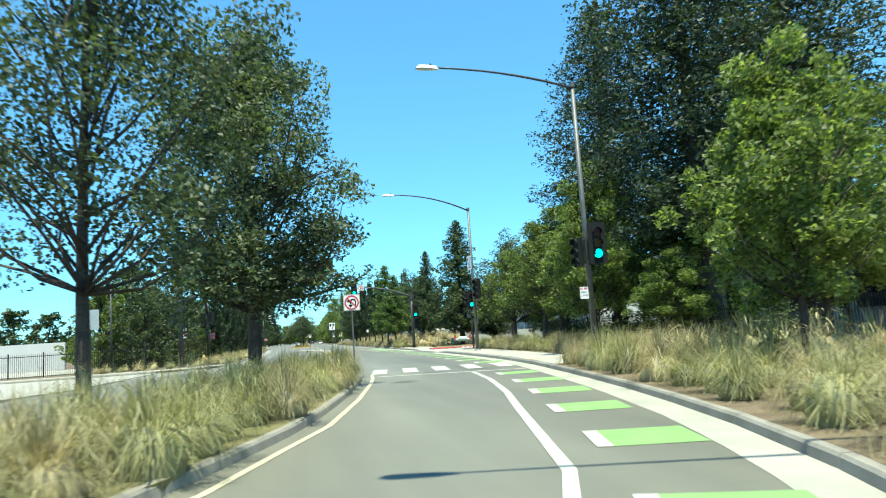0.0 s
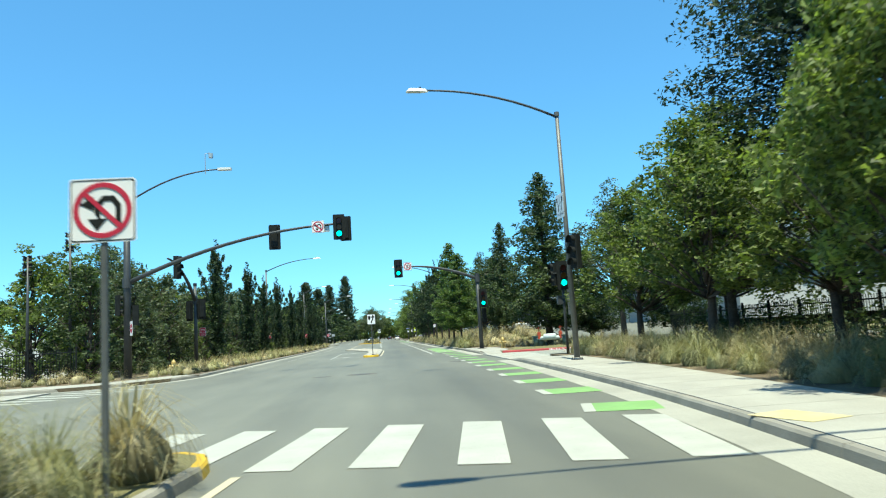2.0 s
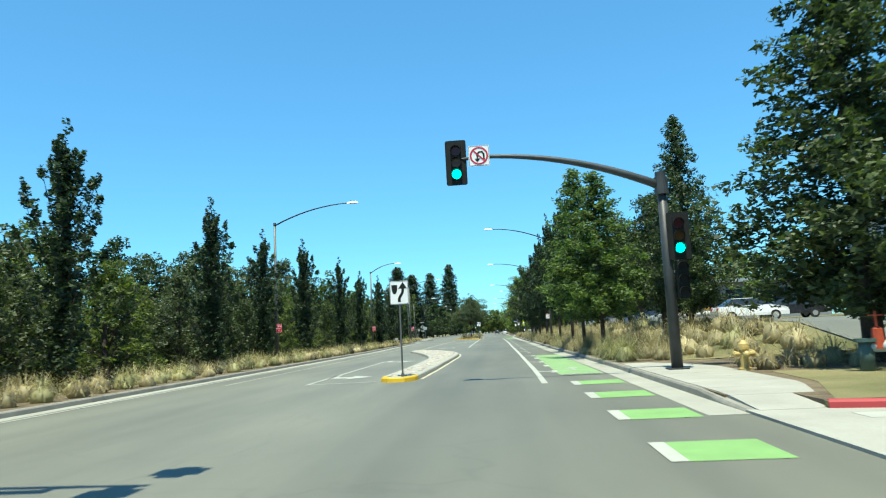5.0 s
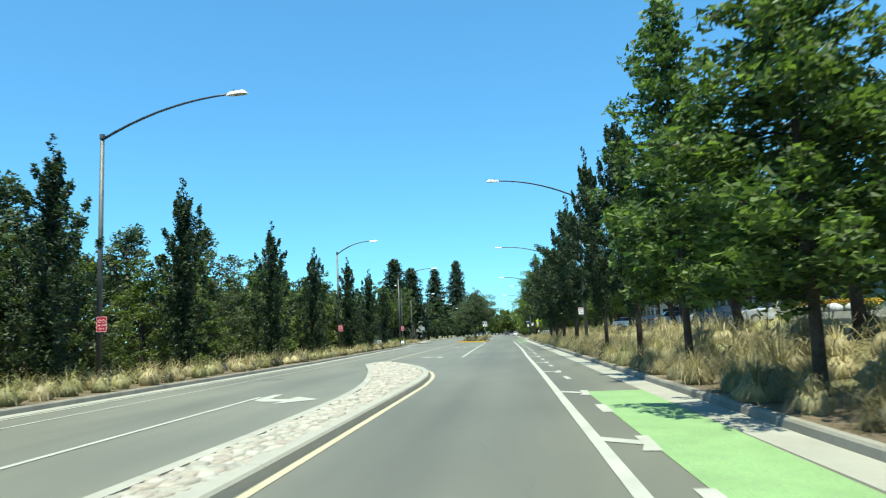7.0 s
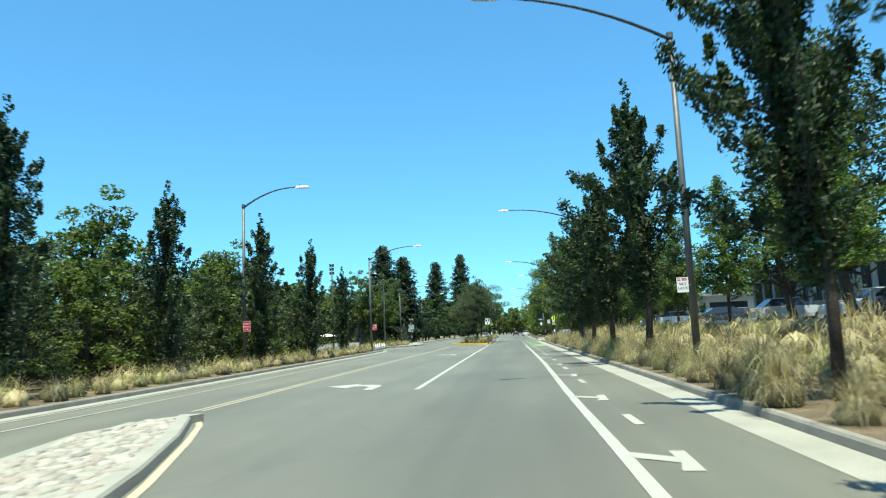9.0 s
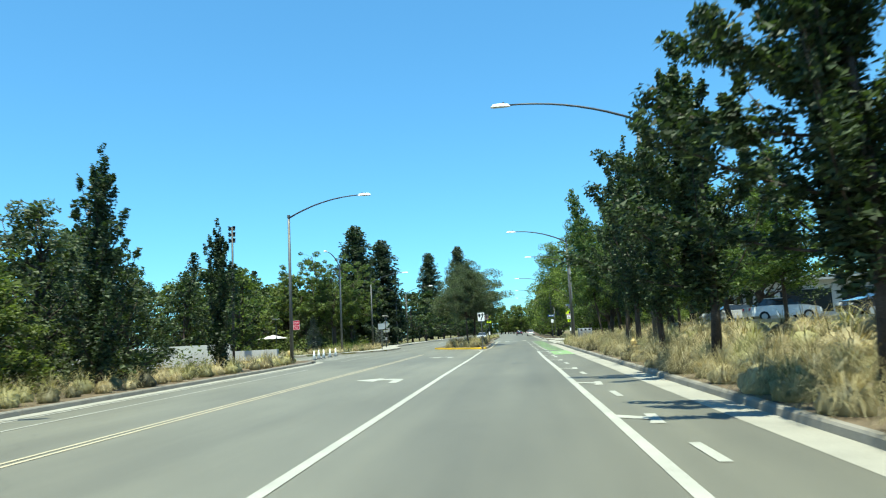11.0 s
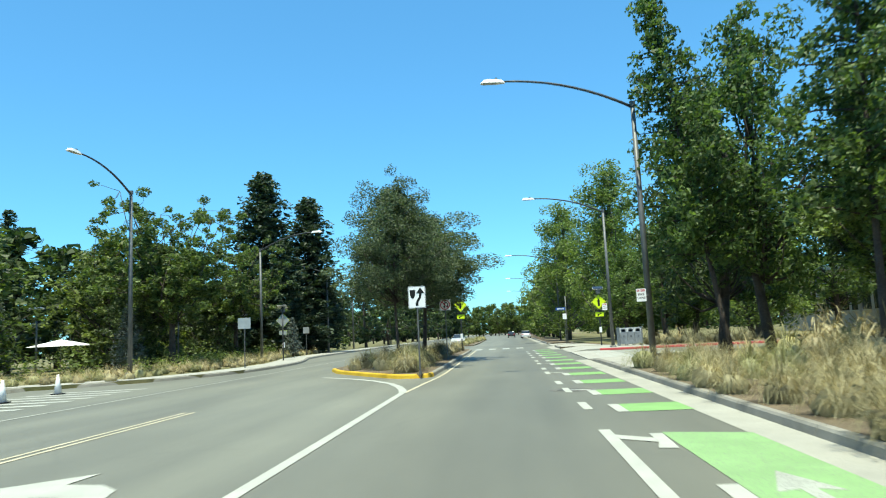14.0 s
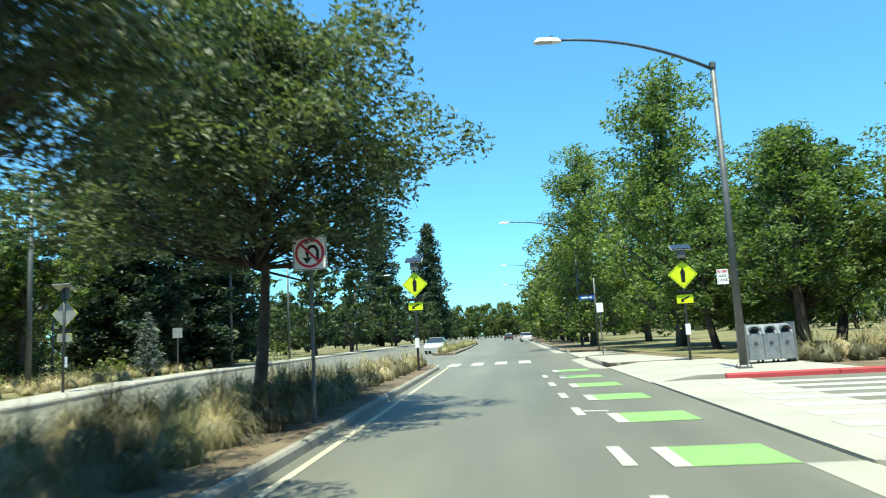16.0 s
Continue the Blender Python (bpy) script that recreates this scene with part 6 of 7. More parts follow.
# further left and far woods
ODD = make_tree("sparse", 71, 11.5, 8.5, LEAF_SHRUB, BARK, 0.1, 0.24, 24000, "open-crowned tree with bare crooked limbs", density=1.6)
plant(ODD, [(-16.5, 205.5, 0.95), (-21.5, 210.5, 0.9), (-18, 219.5, 0.85)], seed=18)
FARB = make_tree("broad", 81, 11.0, 9.0, LEAF_OAK, BARK, 0.1, 0.7, 1700, "large dark tree in distant woods", density=0.55)
FARC = make_tree("broad", 82, 12.0, 9.5, LEAF_SHRUB, BARK, 0.1, 0.7, 1700, "large green tree in distant woods", density=0.55)
fb, fc = list(behind), []
for k in range(26):
    fb.append((-24 - r.uniform(0, 26), 176 + 9 * k + r.uniform(-3, 3), r.uniform(0.7, 1.1)))
for k in range(16):
    fb.append((-15.5 - r.uniform(0, 5), 248 + 16 * k + r.uniform(-4, 4), r.uniform(0.8, 1.1)))
    fc.append((11.5 + r.uniform(0, 4), 262 + 16 * k + r.uniform(-4, 4), r.uniform(0.8, 1.15)))
for k in range(12):
    fb.append((-1.0 + r.uniform(-8, 10), 470 + 14 * k, r.uniform(0.7, 1.0)))
for k in range(12):
    fc.append((-15 + 2.0 * k + r.uniform(-0.5, 0.5), 448 + r.uniform(-10, 10), r.uniform(0.85, 1.15)))
for y in (268, 281, 296, 312, 330):
    fc.append((12.2 + r.uniform(-0.5, 0.5), y, r.uniform(0.8, 1.0)))
for k in range(22):
    fc.append((36 + r.uniform(0, 20), 112 + 11 * k + r.uniform(-4, 4), r.uniform(0.7, 1.0)))
for k in range(10):
    fb.append((-50 - r.uniform(0, 14), 8 + 12 * k, r.uniform(0.5, 0.75)))
for k in range(11):
    fb.append((-24 - 4.2 * k + r.uniform(-1, 1), 90 + r.uniform(-3, 5), r.uniform(0.6, 0.8)))
for k in range(14):
    fc.append((20 + r.uniform(0, 30), 246 + 12 * k, r.uniform(0.8, 1.2)))
MID = make_tree("broad", 86, 9.0, 7.0, LEAF_SHRUB, BARK, 0.06, 0.34, 3600, "bushy green tree at the edge of woods", density=0.9)
MID_B = make_tree("broad", 87, 9.6, 6.6, LEAF_OAK, BARK, 0.06, 0.34, 3600, "dark bushy tree at the edge of woods", density=0.9)
mid = [(-24 - 3.2 * (k % 4) + r.uniform(-1, 1), 197 + 3.4 * k, r.uniform(0.7, 1.12)) for k in range(16)] + [(-26 - 3.8 * k + r.uniform(-1, 1), 198.5 + r.uniform(-1.5, 6), r.uniform(0.6, 1.0)) for k in range(11)]
plant(MID, mid[::2], seed=26, z=0.0)
plant(MID_B, mid[1::2], seed=27, z=0.0)
plant(FARB, fb, seed=21, z=0.0)
plant(FARC, fc, seed=22, z=0.0)
POPLAR = make_tree("broad", 83, 16.5, 9.0, LEAF_MAPLE, PALEBARK, 0.1, 0.26, 24000, "tall light green park tree", density=1.4)
plant(POPLAR, [(15.5, 232.0, 1.05), (11.6, 244.0, 0.95), (20, 226, 0.7), (17, 250, 0.9), (23, 215, 0.75)], seed=23)
SPRUCE = make_tree("conifer", 84, 6.0, 3.0, LEAF_BLUE, BARK, 0.05, 0.16, 4200, "pale blue-grey spruce in a meadow")
plant(SPRUCE, [(-19.8, 236.0, 1.0), (-15.2, 226, 0.6), (-27.2, 203.5, 0.85), (-18.6, 204, 0.7)], seed=24)
plant(make_tree("conifer", 85, 11.0, 4.4, LEAF_CONIFER, BARK, 0.05, 0.3, 7000, "dark pointed pine above a thicket"), [(-28.0, 224, 1.0), (-44, 226, 1.42), (-48, 231, 1.2), (-36, 230, 1.15)], seed=25)


def leaf_mass(name, label, centres, radius, per, size, mat, seed, category):
    """A joined mass of leaves: hedges and far woods that nobody could count."""
    q = np.random.default_rng(seed)
    c = np.array(centres, float)
    pts = clumps(c, np.full(len(c), radius), np.full(len(c), per), q, 0.9)
    pts[:, 2] = np.maximum(pts[:, 2], 0.05)
    ob = new(name, leaf_mesh(name, pts, size, mat, rng=q))
    return tagged(ob, label, category, kind="stuff")


hr = np.random.default_rng(77)
leaf_mass("undergrowth", "dark low undergrowth beneath a thicket", [(-11.2 - hr.uniform(0, 4), y, hr.uniform(0.3, 1.3)) for y in np.arange(60, 164, 0.7).tolist()], 0.95, 50, 0.2, LEAF_SHRUB, 79, "undergrowth")
leaf_mass("meadow_shrubs", "mixed green shrubs along a meadow's edge", [(-17.5 - hr.uniform(0, 8), y, hr.uniform(0.3, 1.3)) for y in np.arange(196, 262, 0.6).tolist()], 1.1, 55, 0.22, LEAF_SHRUB, 80, "shrubs")
leaf_mass("garden_shrubs", "dark evergreen shrubs along a fence under garden trees", [(17.4 + 0.05 * (y - 20) + hr.uniform(-0.5, 0.5), y, hr.uniform(0.4, 1.75)) for y in np.arange(21, 52, 0.3).tolist()], 0.75, 90, 0.14, LEAF_OAK, 83, "shrubs")
leaf_mass("verge_shrubs", "low yellow-green shrubs along a footpath", [(float(np.interp(y, [196, 208, 219, 245], [-13.2, -14.2, -16.4, -18.0])) - hr.uniform(0, 2.4), y, hr.uniform(0.35, 0.8)) for y in np.arange(199, 240, 0.55).tolist()], 0.55, 90, 0.1, LEAF_YOUNG, 84, "shrubs")
far_spots = []
for k in range(420):
    y = hr.uniform(-60, 640)
    sx = -1 if k % 2 else 1
    x = sx * hr.uniform(62, 120) - (8 if sx < 0 else 0)
    far_spots.append((x, y, hr.uniform(1.5, 9)))
for k in range(160):
    far_spots.append((hr.uniform(-120, 120), hr.uniform(640, 760), hr.uniform(2, 14)))
for k in range(140):
    far_spots.append((hr.uniform(34, 90), hr.uniform(310, 520), hr.uniform(1.5, 8)))
leaf_mass("distant_woods", "distant belt of dark green woods", far_spots, 4.5, 46, 1.7, LEAF_OAK, 81, "woods")


def blades(spots, rng, count, fine):
    """Mounds of fine grass: blades that fan out from the foot and blades that hang over the crown, as vertex and face arrays."""
    n = len(spots)
    sc = spots[:, 3][:, None, None]
    ang = rng.uniform(0, 2 * math.pi, (n, count))
    twist = rng.normal(0, 0.2, (n, count))
    a0 = np.arccos(rng.uniform(0.0, 1.0, (n, count)))
    fan = rng.uniform(0, 1, (n, count)) < 0.74
    run = rng.uniform(0.25, 0.6, (n, count))
    wide = rng.uniform(0.6, 0.76, (n, 1)) * (1 + 0.14 * np.sin(3 * ang + rng.uniform(0, 6.28, (n, 1))))
    high = rng.uniform(0.74, 0.96, (n, 1)) * np.ones((n, count))
    reach = rng.uniform(0.62, 1.2, (n, count))
    w = (0.0036 if fine else 0.008) * rng.uniform(0.6, 1.5, (n, count))[..., None]
    levels = []
    for o, ww in ((0.0, 0.9), (0.5, 1.0), (1.0, 0.0)):
        bow = np.where(fan, a0 * (0.78 + 0.32 * o * o), np.clip(a0 + run * (o - 0.35), 0.02, 1.62))
        swell = np.where(fan, reach * (0.3 + 0.7 * o), 0.84 + 0.12 * o + (reach - 0.94) * 0.3)
        th = ang + twist * o
        rad = wide * np.sin(bow) * swell
        zz = high * np.cos(bow) * swell + 0.03
        p = spots[:, None, :3] + np.stack([rad * np.cos(th), rad * np.sin(th), np.maximum(zz, 0.01)], -1) * sc
        side = np.stack([-np.sin(th), np.cos(th), 0 * th], -1)
        levels += [p] if ww == 0 else [p - side * w * ww * sc, p + side * w * ww * sc]
    m = len(levels)
    v = np.stack(levels, 2).reshape(-1, 3)
    base = (np.arange(n * count) * m)[:, None]
    quads = base + np.array((0, 1, 3, 2))
    tris = base + np.array((m - 3, m - 2, m - 1))
    # the matted heart of each mound, down to the soil
    core, faces = [], []
    for q in spots:
        k0 = len(v) + len(core)
        for f, out in ((0.05, 1.0), (0.5, 1.0), (0.95, 1.0), (1.35, 0.95), (1.6, 0.75)):
            for j in range(9):
                a = j * math.pi / 4.5
                g = (0.4 + 0.2 * rng.uniform()) * q[3]
                core.append((q[0] + g * 0.7 * out * math.sin(f) * math.cos(a), q[1] + g * 0.7 * out * math.sin(f) * math.sin(a), q[2] + g * 0.84 * math.cos(f) - (0.02 if out < 0.8 else 0.0)))
        faces += [(k0 + 9 * i + j, k0 + 9 * i + 9 + j, k0 + 9 * i + 9 + (j + 1) % 9, k0 + 9 * i + (j + 1) % 9) for i in range(4) for j in range(9)]
    return np.concatenate([v, np.array(core)]), np.concatenate([quads, np.array(faces)]), tris


def grass_bed(name, label, spots, mat, rng, count=110, fine=True):
    v, quads, tris = blades(np.array(spots, float), rng, count, fine)
    me = bpy.data.meshes.new(name)
    me.vertices.add(len(v))
    me.vertices.foreach_set("co", v.astype(np.float32).ravel())
    me.loops.add(quads.size + tris.size)
    me.loops.foreach_set("vertex_index", np.concatenate([quads.ravel(), tris.ravel()]).astype(np.int32))
    me.polygons.add(len(quads) + len(tris))
    me.polygons.foreach_set("loop_start", np.concatenate([np.arange(0, quads.size, 4), quads.size + np.arange(0, tris.size, 3)]).astype(np.int32))
    me.materials.append(mat)
    me.update()
    ob = new(name, me)
    return tagged(ob, label, "grass", kind="stuff")


g = np.random.default_rng(40)


def row(f, y0, y1, step, off, jitter=0.25, z=KERB_H, s0=0.8, s1=1.2):
    return [(f(y) + off + g.uniform(-jitter, jitter), y + g.uniform(-0.3, 0.3), z, g.uniform(s0, s1)) for y in np.arange(y0, y1, step).tolist()]


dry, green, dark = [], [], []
for k, off in enumerate((0.55, 1.85, 3.3, 4.9, 6.4)):
    for q in row(kerb_right, 77, 186, (1.8, 1.9, 2.0, 1.9, 1.9)[k], off, 0.2, s0=0.9 if k < 3 else 1.25, s1=1.5 if k < 3 else 1.65):
        u = g.uniform()
        if k == 0:
            q = q[:3] + (q[3] * 0.84,)
        # the dark mounds here carry the street trees' shade in their colour
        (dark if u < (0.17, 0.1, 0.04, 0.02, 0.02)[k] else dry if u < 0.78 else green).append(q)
for off in (0.9, 2.0, 3.2):
    for q in row(kerb_right, -14, 22.6, 1.4, off, s0=1.0, s1=1.35):
        q = q[:3] + (q[3] * (1.22 if 13 < q[1] < 20 else 0.85 if q[1] > 21 else 1.0),)
        (dry if g.uniform() < 0.5 else green).append(q)
for off in (4.5, 5.9, 7.4):
    for q in row(kerb_right, 14, 21.5, 1.5, off, s0=1.35, s1=1.65):
        (dry if g.uniform() < 0.7 else green).append(q)
for off in (3.2, 4.4, 5.6, 7.0):
    for q in row(kerb_right, 24, 52.6, 1.35, off, s0=0.95, s1=1.3):
        (dry if g.uniform() < 0.55 else green).append(q)
for off in (-0.8, -1.7, -2.6):
    for q in row(kerb_left, 58, 168, 1.35, off, s0=0.7, s1=1.1):
        u = g.uniform()
        # dark mounds again put shade patches into the grass colour
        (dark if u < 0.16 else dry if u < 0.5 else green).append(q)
med = lambda y: float(np.interp(y, [p[1] for p in med_r], [p[0] for p in med_r]))
for off in (-0.7, -1.7, -2.7):
    for q in row(med, -4, 28.5, 1.25, off, s0=1.1, s1=1.4):
        (dry if g.uniform() < 0.45 else green).append(q)
for y in np.arange(188.5, 221, 1.35).tolist():
    x0 = float(np.interp(y, [187, 190, 193, 195.2, 200, 212, 221], [1.2, -0.6, -2.4, -3.3, -3.4, -2.6, -1.4]))
    x = 1.25 - 0.015 * (y - 190)
    while x > x0 + 0.7:
        q = (x + g.uniform(-0.12, 0.12), y + g.uniform(-0.2, 0.2), KERB_H, g.uniform(1.3, 1.6) if y < 191 else g.uniform(0.85, 1.2))
        u = g.uniform()
        # dark mounds: olive grass, and the oaks' shade put in as colour
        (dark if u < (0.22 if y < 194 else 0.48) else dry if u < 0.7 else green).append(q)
        x -= 1.3
far = lambda y: float(np.interp(y, [p[1] for p in left_far[3:]], [p[0] for p in left_far[3:]]))
for off in (-2.9, -3.9, -5.0, -6.2):
    for q in row(far, 193, 240, 1.4, off, s0=0.6, s1=1.0):
        (dry if g.uniform() < 0.6 else green).append(q)
for q in [(-12.5 - 1.3 * k, 189.9 - 0.35 * k + j * 1.2, KERB_H, 0.8) for k in range(14) for j in (1.8, 3.0)]:
    (dry if g.uniform() < 0.6 else green).append(q)
for k in range(12):
    (dry if k % 3 else green).append((-9.9 - 1.05 * (k % 6) + g.uniform(-0.2, 0.2), 55.2 + 1.2 * (k // 6), KERB_H, g.uniform(0.7, 1.0)))
for q in row(lambda y: -0.6, 246, 298, 1.5, 0.0, s0=0.8, s1=1.2):
    green.append(q)
for k in range(14):
    q = (14.75 + 1.0 * (k % 7) + g.uniform(-0.15, 0.15), 210.4 + 1.3 * (k // 7), KERB_H, g.uniform(1.2, 1.45))
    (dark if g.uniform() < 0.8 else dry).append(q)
for k in range(16):
    q = (13.2 + 1.15 * (k % 8), 70.0 + 1.4 * (k // 8), KERB_H, g.uniform(0.85, 1.1))
    dry.append(q)
def near_path(q):
    """Beds beside the lanes, which the road passes closely."""
    x, y = q[0], q[1]
    return (-3 < y < 30 and -6 < x < 9.5) or (76 < y < 187 and kerb_right(y) < x < kerb_right(y) + 2.4) or (188 < y < 206 and -4 < x < 3) or (64 < y < 69 and x > 13) or (24 < y < 53 and x < 15)


WORDS = {"straw": "dry straw-coloured", "green": "green and tan", "dark": "dark olive-brown, partly shade-toned"}
for kind, bed_spots, mat in (("straw", dry, STRAW), ("green", green, SEDGE), ("dark", dark, DARK_AND_SHADED_GRASS)):
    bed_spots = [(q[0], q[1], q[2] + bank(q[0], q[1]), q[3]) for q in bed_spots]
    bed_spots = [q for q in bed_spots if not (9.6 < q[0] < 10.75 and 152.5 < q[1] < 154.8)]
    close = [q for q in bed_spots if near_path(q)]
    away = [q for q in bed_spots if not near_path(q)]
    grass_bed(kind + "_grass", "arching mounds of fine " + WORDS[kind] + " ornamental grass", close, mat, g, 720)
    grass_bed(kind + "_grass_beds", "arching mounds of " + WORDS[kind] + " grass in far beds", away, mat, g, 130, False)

# cobbles of the island
def cobble_mat(name):
    m, nt, p = node_mat(name)
    geo, info = nt.nodes.new("ShaderNodeNewGeometry"), nt.nodes.new("ShaderNodeObjectInfo")
    add = nt.nodes.new("ShaderNodeMath")
    add.operation = 'ADD'
    nt.links.new(geo.outputs["Random Per Island"], add.inputs[0])
    nt.links.new(info.outputs["Random"], add.inputs[1])
    half = nt.nodes.new("ShaderNodeMath")
    half.operation = 'FRACT'
    nt.links.new(add.outputs[0], half.inputs[0])
    r = nt.nodes.new("ShaderNodeValToRGB")
    cols = ((0.21, 0.2, 0.172), (0.36, 0.342, 0.285), (0.32, 0.275, 0.225), (0.42, 0.4, 0.345), (0.29, 0.25, 0.21), (0.33, 0.325, 0.285))
    while len(r.color_ramp.elements) < len(cols):
        r.color_ramp.elements.new(0.5)
    for k, c in enumerate(cols):
        r.color_ramp.elements[k].position = k / (len(cols) - 1)
        r.color_ramp.elements[k].color = (*c, 1)
    nt.links.new(half.outputs[0], r.inputs[0])
    grain = noise_tex(nt, 30, 4)
    nt.links.new(mix(nt, 1.0, r.outputs[0], ramp(nt, grain, (0.75, 0.75, 0.75), (1.1, 1.1, 1.1)), 'MULTIPLY'), p.inputs["Base Color"])
    p.inputs["Roughness"].default_value = 0.75
    bump(nt, p, grain, 0.3, 0.006)
    return m


COBBLE = cobble_mat("river_cobble")
bed = bpy.data.objects["island_bed"]
stones = []
for k in range(6):
    s = Shape()
    rr = np.random.default_rng(90 + k)
    rings = [(0.0, 1.0), (0.03, 0.97), (0.048, 0.62)]
    ph = rr.uniform(0.8, 1.2, 8)
    v = [(0.13 * q * ph[j] * math.cos(j * math.pi / 4), 0.095 * q * ph[(j + 3) % 8] * math.sin(j * math.pi / 4), z) for z, q in rings for j in range(8)] + [(0, 0, 0.053)]
    f = [(i * 8 + j, i * 8 + (j + 1) % 8, i * 8 + 8 + (j + 1) % 8, i * 8 + 8 + j) for i in range(2) for j in range(8)] + [(16 + j, 16 + (j + 1) % 8, 24) for j in range(8)]
    stones.append(s.add(v, f).mesh("cobble", COBBLE, True))
rest = Shape()
cob_r = lambda y: float(np.interp(y, [p[1] for p in isl_r], [p[0] for p in isl_r])) - 0.3
cob_l = lambda y: float(np.interp(y, [p[1] for p in isl_l[::-1]], [p[0] for p in isl_l[::-1]])) + 0.3
count = 0
cr = np.random.default_rng(91)
y = 75.0
while y < 110.8:
    x = cob_l(y) + cr.uniform(0, 0.12)
    while x < cob_r(y):
        m = pose(x + cr.uniform(-0.05, 0.05), y + cr.uniform(-0.05, 0.05), 0.118, cr.uniform(-6, 6), cr.uniform(-6, 6), cr.uniform(0, 360)) @ Matrix.Scale(cr.uniform(0.62, 1.22), 4)
        me = stones[int(cr.integers(0, 6))]
        if 78 < y < 85.5 and count < 300:
            ob = new("cobble", me)
            ob.parent, ob.matrix_basis = bed, m
            count += 1
        else:
            rest.add([tuple(q.co) for q in me.vertices], [tuple(p.vertices) for p in me.polygons], m)
        x += 0.205
    y += 0.18
tagged(part("cobbles", rest, COBBLE, bed, smooth=True), kind="stuff")


# ---- planter on the rise, path lamps ----
def planter(x, y):
    z = KERB_H + 0.03 + bank(x, y)
    t = thing("planter", "pale concrete planter with soil on a car park's edge", "planter", pose(x, y, z))
    for a, b, c, d in ((-2.6, 2.6, -0.9, -0.7), (-2.6, 2.6, 0.7, 0.9), (-2.6, -2.4, -0.7, 0.7), (2.4, 2.6, -0.7, 0.7)):
        part("planter_wall", Shape().box(a, b, c, d, 0, 0.5), PAVING, t)
    part("soil", Shape().box(-2.4, 2.4, -0.7, 0.7, 0.0, 0.42), DIRT, t)
    rr = np.random.default_rng(5)
    for k in range(3):
        st = thing("boulder", "rounded white boulder lying in a planter", "boulder", pose(x - 1.2 + 0.95 * k, y - 0.2, z + 0.42), group="boulders in the planter")
        sh = Shape()
        v = [((0.4 + 0.06 * rr.uniform()) * math.cos(a) * math.cos(e), (0.36 + 0.06 * rr.uniform()) * math.sin(a) * math.cos(e), 0.22 + 0.28 * math.sin(e)) for e in (-0.8, -0.2, 0.4, 0.9, 1.4) for a in np.linspace(0, 2 * math.pi, 13)[:-1].tolist()]
        sh.add(v, [(i * 12 + j, i * 12 + (j + 1) % 12, i * 12 + 12 + (j + 1) % 12, i * 12 + 12 + j) for i in range(4) for j in range(12)] + [tuple(range(48, 60))])
        part("stone", sh, WALLWHITE, st, smooth=True)
    bush = thing("flowering_shrub", "low shrub with yellow-orange flowers in a planter", "shrub", pose(x, y + 0.1, z + 0.42))
    petals = leaf_mat("petal_yellow", (0.45, 0.2, 0.02), (0.7, 0.42, 0.05), 0.3)
    c = np.array([(u, 0.2, 0.3) for u in np.linspace(-2.0, 2.0, 12).tolist()])
    part("foliage", leaf_mesh("foliage", clumps(c, np.full(12, 0.34), np.full(12, 90), rr), 0.13, LEAF_SHRUB, rng=rr), LEAF_SHRUB, bush)
    part("flowers", leaf_mesh("flowers", clumps(c + np.array((0, 0, 0.22)), np.full(12, 0.3), np.full(12, 40), rr), 0.12, petals, rng=rr), petals, bush)


planter(22.3, 109.0)


def path_lamp(x, y, h):
    t = thing("path_lamp", "slim grey path lamp with a flat disc head", "path lamp", pose(x, y, 0.1), group="path lamps")
    part("pole", Shape().tube([(0, 0, 0), (0, 0, h)], [0.06, 0.045], 10), STEEL, t, smooth=True)
    part("head", Shape().tube([(0, 0, h), (0, 0, h + 0.05), (0, 0, h + 0.13), (0, 0, h + 0.17)], [0.1, 0.42, 0.4, 0.1], 18), SIGNBACK, t)


for x, y in ((-18.2, 222.0), (-17.6, 208.5), (-21.5, 199.5)):
    path_lamp(x, y, 3.9)


# ---- buildings, fence, cars ----
def fence(pts, label):
    t = thing("fence", label, "fence")
    bar = Shape().box(-0.01, 0.01, -0.012, 0.012, 0.08, 1.85).mesh("picket", BLACK, False)
    for a, b in zip(pts, pts[1:]):
        L = math.dist(a, b)
        d = ((b[0] - a[0]) / L, (b[1] - a[1]) / L)
        ang = math.degrees(math.atan2(d[1], d[0]))
        n = int(L / 2.4)
        for j in range(n):
            m = pose(a[0] + d[0] * 2.4 * j, a[1] + d[1] * 2.4 * j, 0.05, 0, 0, ang)
            part("post", Shape().chamfer_box(-0.04, 0.04, -0.04, 0.04, 0, 1.95, 0.01), BLACK, t, m=m)
            for z in (0.15, 1.65):
                part("rail", Shape().box(0.04, 2.36, -0.02, 0.02, z, z + 0.05), BLACK, t, m=m)
            for q in range(1, 17):
                part("picket", bar, BLACK, t, m=m @ pose(2.4 * q / 17, 0, 0))


fence([(-11.8, 57.5), (-33.4, 57.5)], "black steel picket fence along a forecourt")
fence([(18.5, 14), (21.0, 60)], "black steel picket fence behind garden trees")


def wall_block(name, label, x0, x1, y0, y1, z0, z1, mat):
    ob = part(name, Shape().chamfer_box(x0, x1, y0, y1, z0, z1, 0.02), mat)
    return tagged(ob, label, "wall", kind="structure")


wall_block("wall_white", "white rendered wall behind a fenced yard", -62, -25.3, 83, 83.4, -0.1, 3.15, WALLWHITE)
wall_block("wall_white_low", "low white rendered wall along a side street", -40, -10.6, 169.6, 169.9, 0.05, 1.05, WALLWHITE)
wall_block("wall_white_far", "low white rendered wall beside a driveway", -46, -23.6, 192.2, 192.5, -0.1, 1.6, WALLWHITE)


